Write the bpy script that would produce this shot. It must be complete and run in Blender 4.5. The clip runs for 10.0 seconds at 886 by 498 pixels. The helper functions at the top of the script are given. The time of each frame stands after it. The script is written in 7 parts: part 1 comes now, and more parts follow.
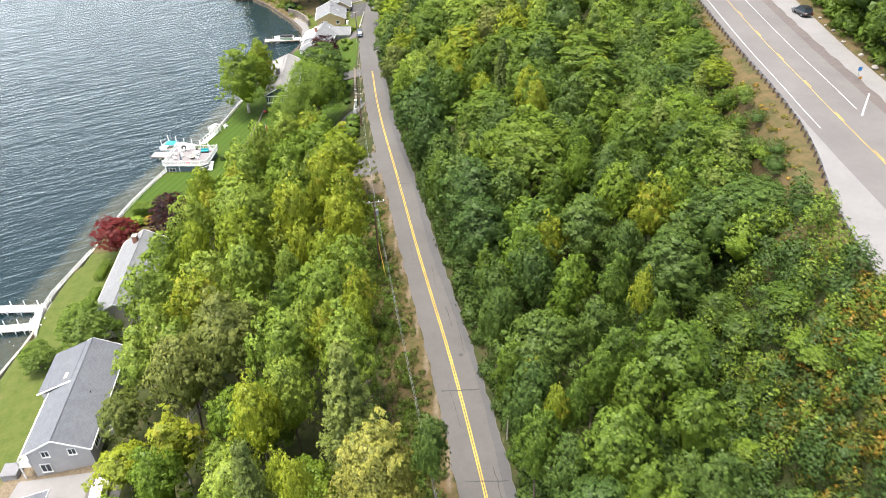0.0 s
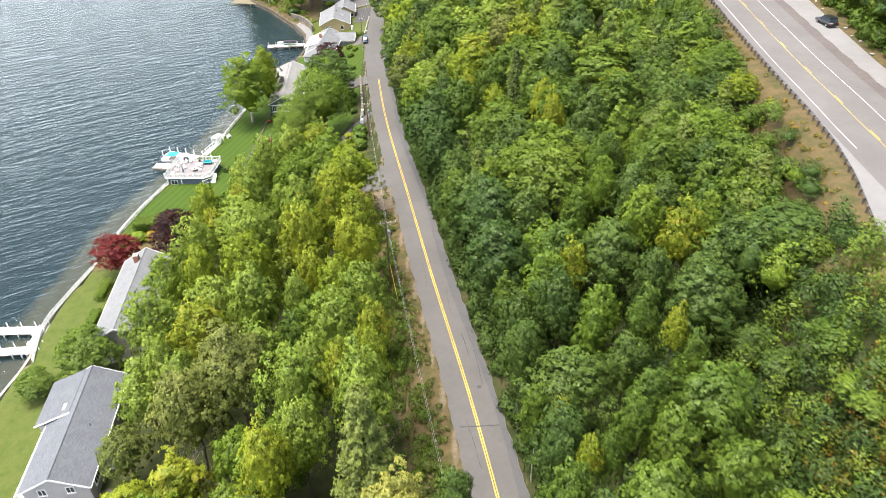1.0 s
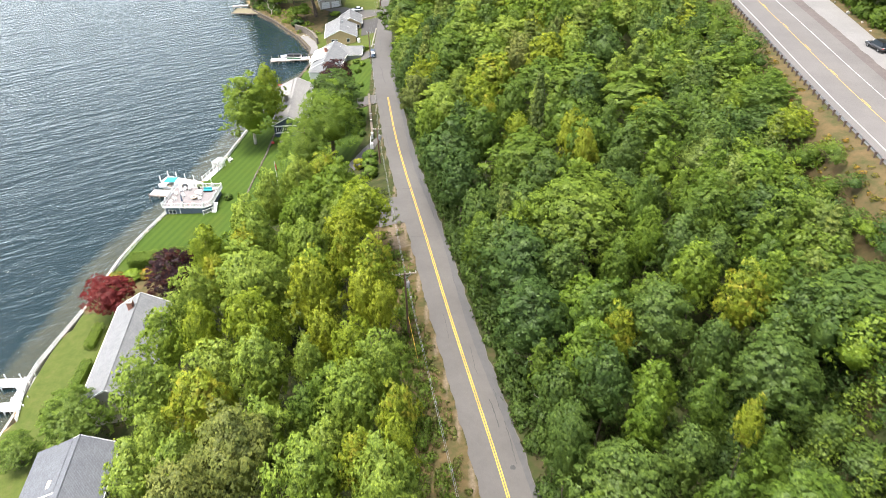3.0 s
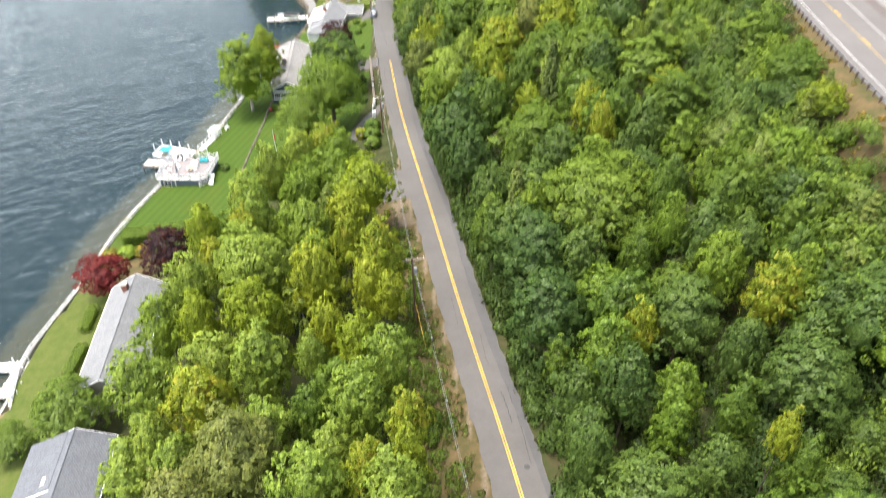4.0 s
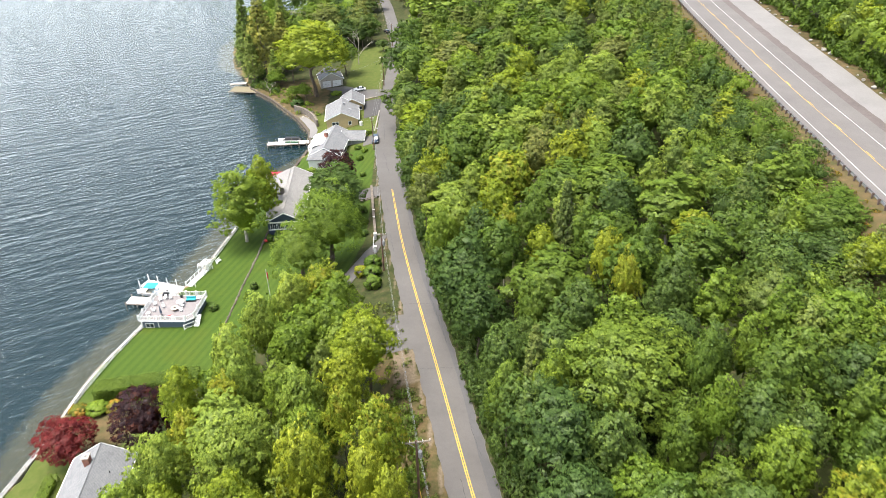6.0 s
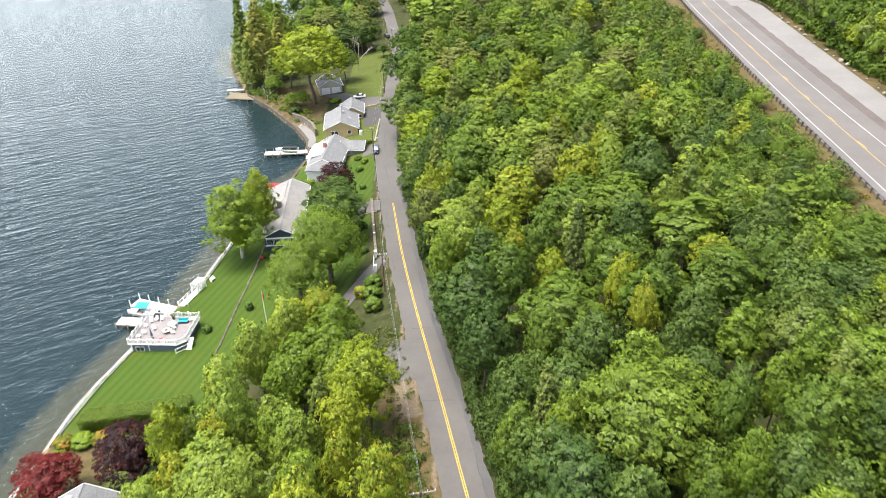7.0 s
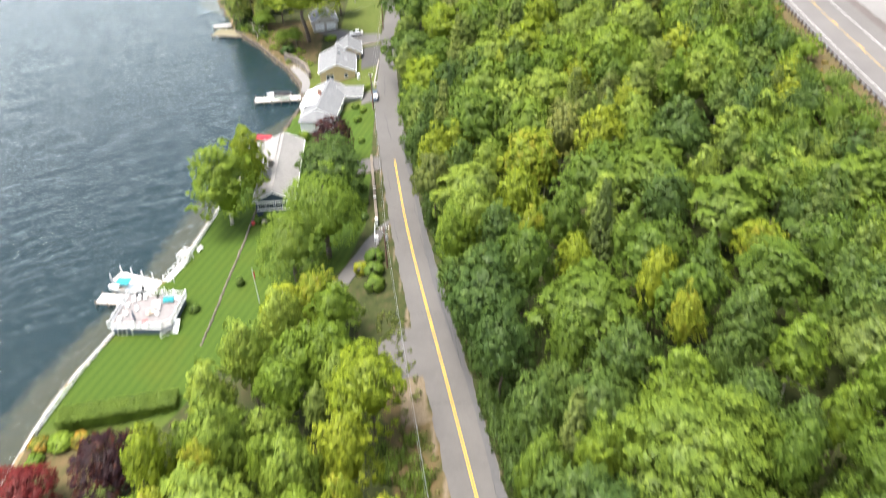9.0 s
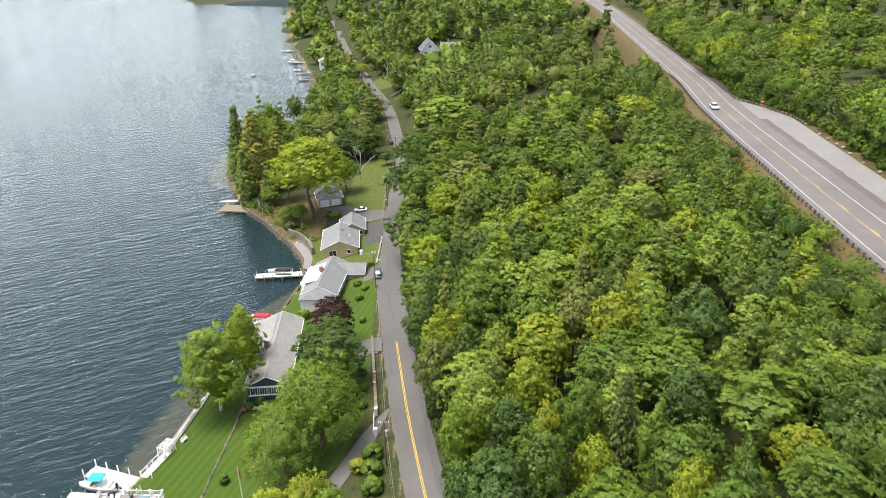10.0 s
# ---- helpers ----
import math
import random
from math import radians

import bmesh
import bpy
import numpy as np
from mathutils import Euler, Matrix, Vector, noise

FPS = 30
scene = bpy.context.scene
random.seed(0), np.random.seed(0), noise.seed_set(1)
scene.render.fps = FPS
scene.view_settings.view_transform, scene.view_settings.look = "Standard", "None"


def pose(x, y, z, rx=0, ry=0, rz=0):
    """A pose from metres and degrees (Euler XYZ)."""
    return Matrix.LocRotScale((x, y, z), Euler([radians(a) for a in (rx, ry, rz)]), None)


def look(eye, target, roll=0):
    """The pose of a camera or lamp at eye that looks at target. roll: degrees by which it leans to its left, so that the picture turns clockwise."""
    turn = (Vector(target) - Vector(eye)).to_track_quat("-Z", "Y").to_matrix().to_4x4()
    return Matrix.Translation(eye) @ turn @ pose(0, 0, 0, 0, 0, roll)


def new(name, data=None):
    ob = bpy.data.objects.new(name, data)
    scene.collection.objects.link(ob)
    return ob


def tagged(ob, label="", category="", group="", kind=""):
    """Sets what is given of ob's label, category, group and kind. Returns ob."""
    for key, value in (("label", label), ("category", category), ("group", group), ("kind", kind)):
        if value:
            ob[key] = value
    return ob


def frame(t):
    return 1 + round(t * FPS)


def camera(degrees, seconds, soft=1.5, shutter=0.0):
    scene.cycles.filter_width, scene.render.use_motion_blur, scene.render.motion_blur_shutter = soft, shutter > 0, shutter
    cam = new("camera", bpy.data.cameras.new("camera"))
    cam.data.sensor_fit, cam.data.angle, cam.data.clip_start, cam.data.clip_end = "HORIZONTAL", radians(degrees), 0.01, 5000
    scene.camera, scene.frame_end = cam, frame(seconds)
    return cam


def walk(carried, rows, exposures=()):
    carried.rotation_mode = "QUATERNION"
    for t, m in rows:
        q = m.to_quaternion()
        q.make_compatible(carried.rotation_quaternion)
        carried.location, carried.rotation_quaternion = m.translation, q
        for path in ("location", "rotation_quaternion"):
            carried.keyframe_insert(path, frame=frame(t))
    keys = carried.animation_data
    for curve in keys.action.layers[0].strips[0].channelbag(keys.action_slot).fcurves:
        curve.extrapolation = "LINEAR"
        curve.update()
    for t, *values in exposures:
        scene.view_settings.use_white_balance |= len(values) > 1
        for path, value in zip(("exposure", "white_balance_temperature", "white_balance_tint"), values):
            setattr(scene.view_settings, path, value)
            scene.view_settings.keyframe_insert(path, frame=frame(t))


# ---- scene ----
cam = camera(63.7, 10.0, 0.8, 0.75)
# seconds, eye, a point looked at, roll
PATH = [
    (0, (-0.197, 0.395, 84.042), (-0.196, 2.029, 82.888), -2.00),
    (0.5, (-1.302, 3.338, 84.145), (-1.301, 4.971, 82.990), -2.10),
    (1, (-2.371, 6.453, 84.281), (-2.370, 8.086, 83.126), -2.00),
    (1.5, (-3.298, 9.629, 84.388), (-3.298, 11.261, 83.232), -2.10),
    (2, (-4.099, 12.886, 84.457), (-4.099, 14.519, 83.302), -2.10),
    (2.5, (-4.857, 16.225, 84.500), (-4.857, 17.858, 83.345), -2.00),
    (3.5, (-6.386, 22.571, 84.620), (-6.383, 24.204, 83.464), -1.85),
    (3.7, (-6.624, 23.887, 84.640), (-6.621, 25.516, 83.480), -1.82),
    (3.8, (-6.724, 24.565, 84.649), (-6.721, 26.185, 83.477), -1.80),
    (3.9, (-6.815, 25.252, 84.655), (-6.813, 26.842, 83.443), -1.85),
    (4, (-6.895, 25.951, 84.664), (-6.895, 27.509, 83.410), -1.90),
    (4.1, (-6.956, 26.680, 84.688), (-6.958, 28.219, 83.410), -1.96),
    (4.2, (-7.000, 27.435, 84.724), (-7.003, 28.961, 83.430), -2.02),
    (4.3, (-7.033, 28.206, 84.765), (-7.038, 29.721, 83.459), -2.08),
    (4.5, (-7.091, 29.749, 84.837), (-7.098, 31.259, 83.526), -2.20),
    (4.6, (-7.118, 30.520, 84.862), (-7.124, 32.030, 83.550), -2.16),
    (4.7, (-7.139, 31.302, 84.885), (-7.144, 32.819, 83.581), -2.12),
    (4.8, (-7.159, 32.080, 84.904), (-7.163, 33.623, 83.632), -2.08),
    (4.9, (-7.184, 32.838, 84.916), (-7.186, 34.425, 83.699), -2.04),
    (5, (-7.219, 33.561, 84.920), (-7.220, 35.196, 83.768), -2.00),
    (5.1, (-7.267, 34.238, 84.910), (-7.266, 35.909, 83.812), -1.94),
    (5.2, (-7.323, 34.877, 84.889), (-7.321, 36.575, 83.832), -1.88),
    (5.3, (-7.385, 35.499, 84.863), (-7.382, 37.210, 83.828), -1.82),
    (5.4, (-7.449, 36.119, 84.838), (-7.444, 37.837, 83.814), -1.76),
    (5.5, (-7.511, 36.757, 84.821), (-7.504, 38.477, 83.800), -1.70),
    (7, (-8.475, 47.129, 85.087), (-8.461, 48.850, 84.068), -1.40),
    (7.5, (-8.806, 50.799, 85.143), (-8.790, 52.521, 84.127), -1.30),
    (7.6, (-8.868, 51.502, 85.143), (-8.852, 53.223, 84.125), -1.32),
    (7.7, (-8.929, 52.186, 85.135), (-8.914, 53.904, 84.111), -1.34),
    (7.8, (-8.988, 52.870, 85.128), (-8.973, 54.577, 84.086), -1.36),
    (7.9, (-9.044, 53.571, 85.129), (-9.029, 55.259, 84.057), -1.38),
    (8, (-9.096, 54.305, 85.144), (-9.082, 55.968, 84.033), -1.40),
    (8.1, (-9.144, 55.079, 85.179), (-9.131, 56.704, 84.012), -1.46),
    (8.2, (-9.187, 55.882, 85.228), (-9.176, 57.484, 84.030), -1.52),
    (8.3, (-9.228, 56.705, 85.285), (-9.218, 58.298, 84.076), -1.58),
    (8.4, (-9.266, 57.536, 85.344), (-9.257, 59.127, 84.132), -1.64),
    (8.5, (-9.303, 58.368, 85.397), (-9.295, 59.958, 84.183), -1.70),
    (8.7, (-9.368, 60.045, 85.499), (-9.361, 61.635, 84.286), -1.74),
    (8.9, (-9.427, 61.743, 85.594), (-9.421, 63.334, 84.382), -1.78),
    (9, (-9.458, 62.590, 85.631), (-9.452, 64.194, 84.436), -1.80),
    (9.1, (-9.487, 63.442, 85.659), (-9.479, 65.072, 84.501), -1.76),
    (9.2, (-9.513, 64.302, 85.681), (-9.504, 65.964, 84.568), -1.72),
    (9.3, (-9.541, 65.158, 85.697), (-9.530, 66.865, 84.655), -1.68),
    (9.4, (-9.575, 65.998, 85.707), (-9.562, 67.747, 84.738), -1.64),
    (9.5, (-9.619, 66.810, 85.713), (-9.604, 68.595, 84.812), -1.60),
    (9.6, (-9.676, 67.586, 85.712), (-9.660, 69.396, 84.860), -1.56),
    (9.7, (-9.743, 68.335, 85.703), (-9.726, 70.157, 84.880), -1.52),
    (9.8, (-9.816, 69.067, 85.691), (-9.799, 70.898, 84.885), -1.48),
    (9.9, (-9.890, 69.796, 85.677), (-9.872, 71.628, 84.875), -1.44),
    (10, (-9.961, 70.532, 85.666), (-9.943, 72.364, 84.864), -1.40),
]
walk(cam, [(t, look(eye, target, roll)) for t, eye, target, roll in PATH],
     [(0, 1.03), (2.5, 1.07), (4, 1.09), (4.5, 1.15), (5, 1.29), (5.3, 1.11), (5.5, 1.01), (7, 0.98), (8, 0.99), (8.5, 1.03), (9, 1.16), (9.4, 1.16), (9.6, 0.99), (9.8, 0.75), (10, 0.65)])

# ---- sky, sun, exposure ----
world = bpy.data.worlds.new("sky_world")
scene.world = world
world.use_nodes = True
wn, wl = world.node_tree.nodes, world.node_tree.links
sky = wn.new("ShaderNodeTexSky")
sky.sky_type = 'NISHITA'
sky.sun_disc = False
SUN_EL, SUN_AZ = 74.0, -100.0          # degrees; azimuth from +y towards +x
sky.sun_elevation, sky.sun_rotation = radians(SUN_EL), radians(SUN_AZ)
sky.air_density, sky.dust_density, sky.ozone_density = 1.0, 6.0, 1.5
wl.new(sky.outputs[0], wn["Background"].inputs[0])
# a thin even veil of cloud over the clear sky
veil, both = wn.new("ShaderNodeBackground"), wn.new("ShaderNodeAddShader")
veil.inputs[0].default_value, veil.inputs[1].default_value = (0.87, 0.95, 1.0, 1), 0.70
# haze makes the veil brighter low down
up_z, lift, low = wn.new("ShaderNodeSeparateXYZ"), wn.new("ShaderNodeMapRange"), wn.new("ShaderNodeTexCoord")
wl.new(low.outputs["Generated"], up_z.inputs[0])
wl.new(up_z.outputs[2], lift.inputs[0])
lift.interpolation_type = 'SMOOTHSTEP'
for k, v in zip((1, 2, 3, 4), (0.0, 0.32, 2.05, 0.20)):
    lift.inputs[k].default_value = v
wl.new(lift.outputs[0], veil.inputs[1])
wl.new(wn["Background"].outputs[0], both.inputs[0])
wl.new(veil.outputs[0], both.inputs[1])
wl.new(both.outputs[0], wn["World Output"].inputs[0])
wn["Background"].inputs[1].default_value = 0.135
sun_data = bpy.data.lights.new("sun", 'SUN')
sun_data.energy, sun_data.angle, sun_data.color = 3.75, radians(34), (1.0, 0.95, 0.87)
sun = new("sun", sun_data)
az, el = radians(SUN_AZ), radians(SUN_EL)
sun.matrix_world = look((0, 0, 0), (-math.sin(az) * math.cos(el), -math.cos(az) * math.cos(el), -math.sin(el)))


# ---- materials ----
def nodes_of(name):
    m = bpy.data.materials.new(name)
    m.use_nodes = True
    t = m.node_tree
    return m, t.nodes, t.links, t.nodes["Principled BSDF"]


def noise_tex(N, L, scale, detail=4.0, rough=0.55, stretch=None, coord=None):
    n = N.new("ShaderNodeTexNoise")
    n.inputs["Scale"].default_value, n.inputs["Detail"].default_value, n.inputs["Roughness"].default_value = scale, detail, rough
    src = coord or N.new("ShaderNodeNewGeometry").outputs["Position"]
    if stretch:
        mp = N.new("ShaderNodeMapping")
        mp.inputs["Scale"].default_value = stretch
        L.new(src, mp.inputs[0])
        src = mp.outputs[0]
    L.new(src, n.inputs["Vector"])
    return n


def ramp(N, L, fac, stops):
    r = N.new("ShaderNodeValToRGB")
    e = r.color_ramp.elements
    while len(e) < len(stops):
        e.new(0.5)
    for k, (p, c) in zip(e, stops):
        k.position, k.color = p, (*c, 1)
    L.new(fac, r.inputs[0])
    return r


def mixc(N, L, fac, a, b, kind='MIX'):
    m = N.new("ShaderNodeMix")
    m.data_type, m.blend_type = 'RGBA', kind
    for sock, v in ((m.inputs[0], fac), (m.inputs[6], a), (m.inputs[7], b)):
        if isinstance(v, (int, float)):
            sock.default_value = v
        elif isinstance(v, tuple):
            sock.default_value = (*v, 1)
        else:
            L.new(v, sock)
    return m.outputs[2]


def bump(N, L, bs, height, strength, dist):
    b = N.new("ShaderNodeBump")
    b.inputs["Strength"].default_value, b.inputs["Distance"].default_value = strength, dist
    L.new(height, b.inputs["Height"])
    L.new(b.outputs[0], bs.inputs["Normal"])
    return b


def scaled(c, f):
    return tuple(min(1.0, v * f) for v in c)


def plain(name, col, rough=0.6, metal=0.0, vary=0.15, big=0.35, small=6.0, bumpy=0.15, dist=0.02):
    """A surface with broad stains and fine grain."""
    m, N, L, bs = nodes_of(name)
    a = noise_tex(N, L, big, 3.0)
    b = noise_tex(N, L, small, 5.0, 0.65)
    c1 = ramp(N, L, a.outputs[0], [(0.3, scaled(col, 1 - vary)), (0.7, scaled(col, 1 + vary))])
    c2 = ramp(N, L, b.outputs[0], [(0.3, (1 - vary,) * 3), (0.72, (1.0,) * 3)])
    L.new(mixc(N, L, 1.0, c1.outputs[0], c2.outputs[0], 'MULTIPLY'), bs.inputs["Base Color"])
    bs.inputs["Roughness"].default_value, bs.inputs["Metallic"].default_value = rough, metal
    if bumpy:
        bump(N, L, bs, b.outputs[0], bumpy, dist)
    return m


def leafy(name, dark, light, warm=None, trans=0.12):
    """Foliage: one hue a tree, finer changes leaf by leaf, some light through the leaf."""
    m, N, L, bs = nodes_of(name)
    N.remove(bs)
    info = N.new("ShaderNodeObjectInfo")
    isl = N.new("ShaderNodeNewGeometry")
    own = N.new("ShaderNodeAttribute")
    own.attribute_name = "tint"
    summed = N.new("ShaderNodeMath")
    summed.operation = 'ADD'
    L.new(info.outputs["Random"], summed.inputs[0])
    L.new(own.outputs["Fac"], summed.inputs[1])
    wrapped = N.new("ShaderNodeMath")
    wrapped.operation = 'FRACT'
    L.new(summed.outputs[0], wrapped.inputs[0])
    tree = ramp(N, L, wrapped.outputs[0], [(0.0, dark), (0.55, tuple((a + b) / 2 for a, b in zip(dark, light))), (1.0, light)])
    n = noise_tex(N, L, 0.45, 2.0)
    patch = ramp(N, L, n.outputs[0], [(0.3, (0.86, 0.89, 0.88)), (0.7, (1.16, 1.13, 1.04))])
    c = mixc(N, L, 1.0, tree.outputs[0], patch.outputs[0], 'MULTIPLY')
    leaf = ramp(N, L, isl.outputs["Random Per Island"], [(0.0, (0.72, 0.76, 0.78)), (0.5, (1.0, 1.0, 1.0)), (1.0, (1.32, 1.26, 1.08))])
    c = mixc(N, L, 1.0, c, leaf.outputs[0], 'MULTIPLY')
    grain = noise_tex(N, L, 7.5, 2.0, 0.75)
    c = mixc(N, L, 1.0, c, ramp(N, L, grain.outputs[0], [(0.32, (0.54, 0.58, 0.60)), (0.5, (1.0, 1.0, 1.0)), (0.68, (1.42, 1.38, 1.22))]).outputs[0], 'MULTIPLY')
    if warm:
        n2 = noise_tex(N, L, 0.8, 2.0)
        f = ramp(N, L, n2.outputs[0], [(0.52, (0, 0, 0)), (0.62, (1, 1, 1))])
        c = mixc(N, L, f.outputs[0], c, warm)
    d, t, mx = N.new("ShaderNodeBsdfDiffuse"), N.new("ShaderNodeBsdfTranslucent"), N.new("ShaderNodeMixShader")
    mx.inputs[0].default_value = trans
    L.new(c, d.inputs[0])
    L.new(mixc(N, L, 1.0, c, (1.2, 1.15, 0.6), 'MULTIPLY'), t.inputs[0])
    rel = N.new("ShaderNodeBump")
    rel.inputs["Strength"].default_value, rel.inputs["Distance"].default_value = 0.6, 0.12
    L.new(noise_tex(N, L, 5.5, 3.0, 0.7).outputs[0], rel.inputs["Height"])
    L.new(rel.outputs[0], d.inputs["Normal"])
    g, mg = N.new("ShaderNodeBsdfGlossy"), N.new("ShaderNodeMixShader")
    g.inputs["Roughness"].default_value = 0.45
    mg.inputs[0].default_value = 0.012
    L.new(d.outputs[0], mx.inputs[1])
    L.new(t.outputs[0], mx.inputs[2])
    L.new(mx.outputs[0], mg.inputs[1])
    L.new(g.outputs[0], mg.inputs[2])
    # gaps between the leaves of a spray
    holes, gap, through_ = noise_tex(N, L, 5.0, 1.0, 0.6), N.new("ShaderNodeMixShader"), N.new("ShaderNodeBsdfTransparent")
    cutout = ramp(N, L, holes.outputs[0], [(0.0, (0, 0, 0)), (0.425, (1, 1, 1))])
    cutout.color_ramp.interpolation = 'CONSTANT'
    # no holes in the added inner balls, so they block light
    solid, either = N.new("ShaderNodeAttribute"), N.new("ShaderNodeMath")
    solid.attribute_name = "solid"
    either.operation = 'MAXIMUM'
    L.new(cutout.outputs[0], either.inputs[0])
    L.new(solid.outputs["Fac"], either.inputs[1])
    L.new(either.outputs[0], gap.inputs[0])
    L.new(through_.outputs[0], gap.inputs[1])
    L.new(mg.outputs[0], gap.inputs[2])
    L.new(gap.outputs[0], N["Material Output"].inputs[0])
    return m


LEAF = {
    "dark": leafy("leaf_dark_green", (0.0479, 0.0850, 0.0227), (0.0800, 0.1249, 0.0272)),
    "mid": leafy("leaf_green", (0.0670, 0.1140, 0.0190), (0.1100, 0.1640, 0.0240)),
    "lush": leafy("leaf_lush_green", (0.0800, 0.1320, 0.0200), (0.1150, 0.1680, 0.0250)),
    "lime": leafy("leaf_yellow_green", (0.0980, 0.1580, 0.0205), (0.1380, 0.2000, 0.0245)),
    "gold": leafy("leaf_bright_yellow", (0.158, 0.210, 0.021), (0.212, 0.246, 0.025), (0.245, 0.238, 0.025)),
    "light": leafy("leaf_light_green", (0.140, 0.202, 0.032), (0.190, 0.250, 0.042)),
    "pale": leafy("leaf_pale_olive", (0.100, 0.148, 0.034), (0.145, 0.190, 0.042)),
    "pine": leafy("needle_green", (0.0852, 0.1219, 0.0335), (0.1353, 0.1697, 0.0394), None, 0.15),
    "red": leafy("leaf_dark_red", (0.096, 0.0144, 0.0176), (0.128, 0.0192, 0.0208), None, 0.2),
    "purple": leafy("leaf_purple_brown", (0.024, 0.0112, 0.016), (0.0352, 0.016, 0.0208), (0.072, 0.0224, 0.0144), 0.15),
    "sumac": leafy("leaf_sumac", (0.070, 0.092, 0.016), (0.150, 0.135, 0.020), (0.27, 0.165, 0.026)),
    "bright": leafy("leaf_bright_lime", (0.150, 0.205, 0.018), (0.210, 0.248, 0.024)),
    "olive": leafy("leaf_olive", (0.105, 0.132, 0.034), (0.150, 0.168, 0.046)),
    "straw": leafy("needle_pale_yellow", (0.190, 0.205, 0.045), (0.240, 0.240, 0.058), None, 0.15),
    "hedge": leafy("leaf_hedge", (0.0700, 0.1200, 0.0210), (0.1050, 0.1560, 0.0260)),
}
BARK = plain("bark_grey_brown", (0.13, 0.10, 0.075), 0.9, vary=0.35, big=1.2, small=9.0, bumpy=0.6)
BARK_PALE = plain("bark_pale", (0.42, 0.38, 0.32), 0.85, vary=0.3, big=1.5, small=9.0, bumpy=0.5)


def ground_material():
    """Woodland floor, mown lawn in stripes, dry roadside grass, gravel shoulder and lake bed, by the ground's own cover."""
    m, N, L, bs = nodes_of("ground_cover")
    pos = N.new("ShaderNodeNewGeometry").outputs["Position"]
    broad, fine, mid = noise_tex(N, L, 0.12, 4.0), noise_tex(N, L, 2.6, 6.0, 0.7), noise_tex(N, L, 0.6, 5.0, 0.65)
    wood = ramp(N, L, mid.outputs[0], [(0.25, (0.0176, 0.0208, 0.0096)), (0.5, (0.036, 0.0464, 0.0144)), (0.75, (0.068, 0.0496, 0.0288))]).outputs[0]
    # mower stripes, two metres wide, along the shore
    rot = N.new("ShaderNodeMapping")
    rot.inputs["Rotation"].default_value = (0, 0, radians(17))
    L.new(pos, rot.inputs[0])
    wv = N.new("ShaderNodeTexWave")
    wv.bands_direction = 'X'
    wv.inputs["Scale"].default_value, wv.inputs["Distortion"].default_value = 0.19, 0.25
    L.new(rot.outputs[0], wv.inputs["Vector"])
    stripe = ramp(N, L, wv.outputs[1], [(0.36, (0.0340, 0.0650, 0.0076)), (0.64, (0.0480, 0.0820, 0.0094))]).outputs[0]
    worn = ramp(N, L, broad.outputs[0], [(0.5, (1, 1, 1)), (0.78, (1.4, 1.04, 0.9))]).outputs[0]
    lawn = mixc(N, L, 1.0, stripe, worn, 'MULTIPLY')
    mown = N.new("ShaderNodeAttribute")
    mown.attribute_name = "mown"
    rough_lawn = ramp(N, L, mid.outputs[0], [(0.3, (0.058, 0.076, 0.016)), (0.55, (0.088, 0.100, 0.025)), (0.75, (0.120, 0.105, 0.042))]).outputs[0]
    lawn = mixc(N, L, mown.outputs["Fac"], rough_lawn, lawn)
    lawn = mixc(N, L, 0.35, lawn, ramp(N, L, fine.outputs[0], [(0.3, (0.024, 0.052, 0.008)), (0.7, (0.068, 0.108, 0.0192))]).outputs[0])
    dry = ramp(N, L, mid.outputs[0], [(0.3, (0.046, 0.054, 0.018)), (0.5, (0.084, 0.066, 0.030)), (0.7, (0.122, 0.084, 0.042))]).outputs[0]
    gravel = ramp(N, L, fine.outputs[0], [(0.3, (0.098, 0.076, 0.050)), (0.7, (0.195, 0.158, 0.110))]).outputs[0]
    bed = ramp(N, L, fine.outputs[0], [(0.3, (0.11, 0.083, 0.045)), (0.7, (0.24, 0.18, 0.10))]).outputs[0]
    # darker bed offshore, standing in for light the deep water absorbs
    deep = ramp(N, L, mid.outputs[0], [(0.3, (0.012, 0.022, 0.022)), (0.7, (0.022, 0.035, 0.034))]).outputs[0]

    def zone(name, ragged=0.5):
        a = N.new("ShaderNodeAttribute")
        a.attribute_name = name
        mm = N.new("ShaderNodeMath")
        mm.operation = 'MULTIPLY_ADD'
        L.new(mid.outputs[0], mm.inputs[0])
        mm.inputs[1].default_value = ragged
        L.new(a.outputs["Fac"], mm.inputs[2])
        return ramp(N, L, mm.outputs[0], [(0.5 + ragged * 0.5 - 0.1, (0, 0, 0)), (0.5 + ragged * 0.5 + 0.1, (1, 1, 1))]).outputs[0]
    c = mixc(N, L, zone("dry", 0.7), wood, dry)
    c = mixc(N, L, zone("lawn", 0.25), c, lawn)
    c = mixc(N, L, zone("gravel", 0.5), c, gravel)
    c = mixc(N, L, zone("bed", 0.15), c, bed)
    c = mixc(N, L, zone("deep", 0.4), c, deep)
    L.new(c, bs.inputs["Base Color"])
    bs.inputs["Roughness"].default_value = 0.95
    bs.inputs["Specular IOR Level"].default_value = 0.15
    bump(N, L, bs, fine.outputs[0], 0.5, 0.12)
    return m


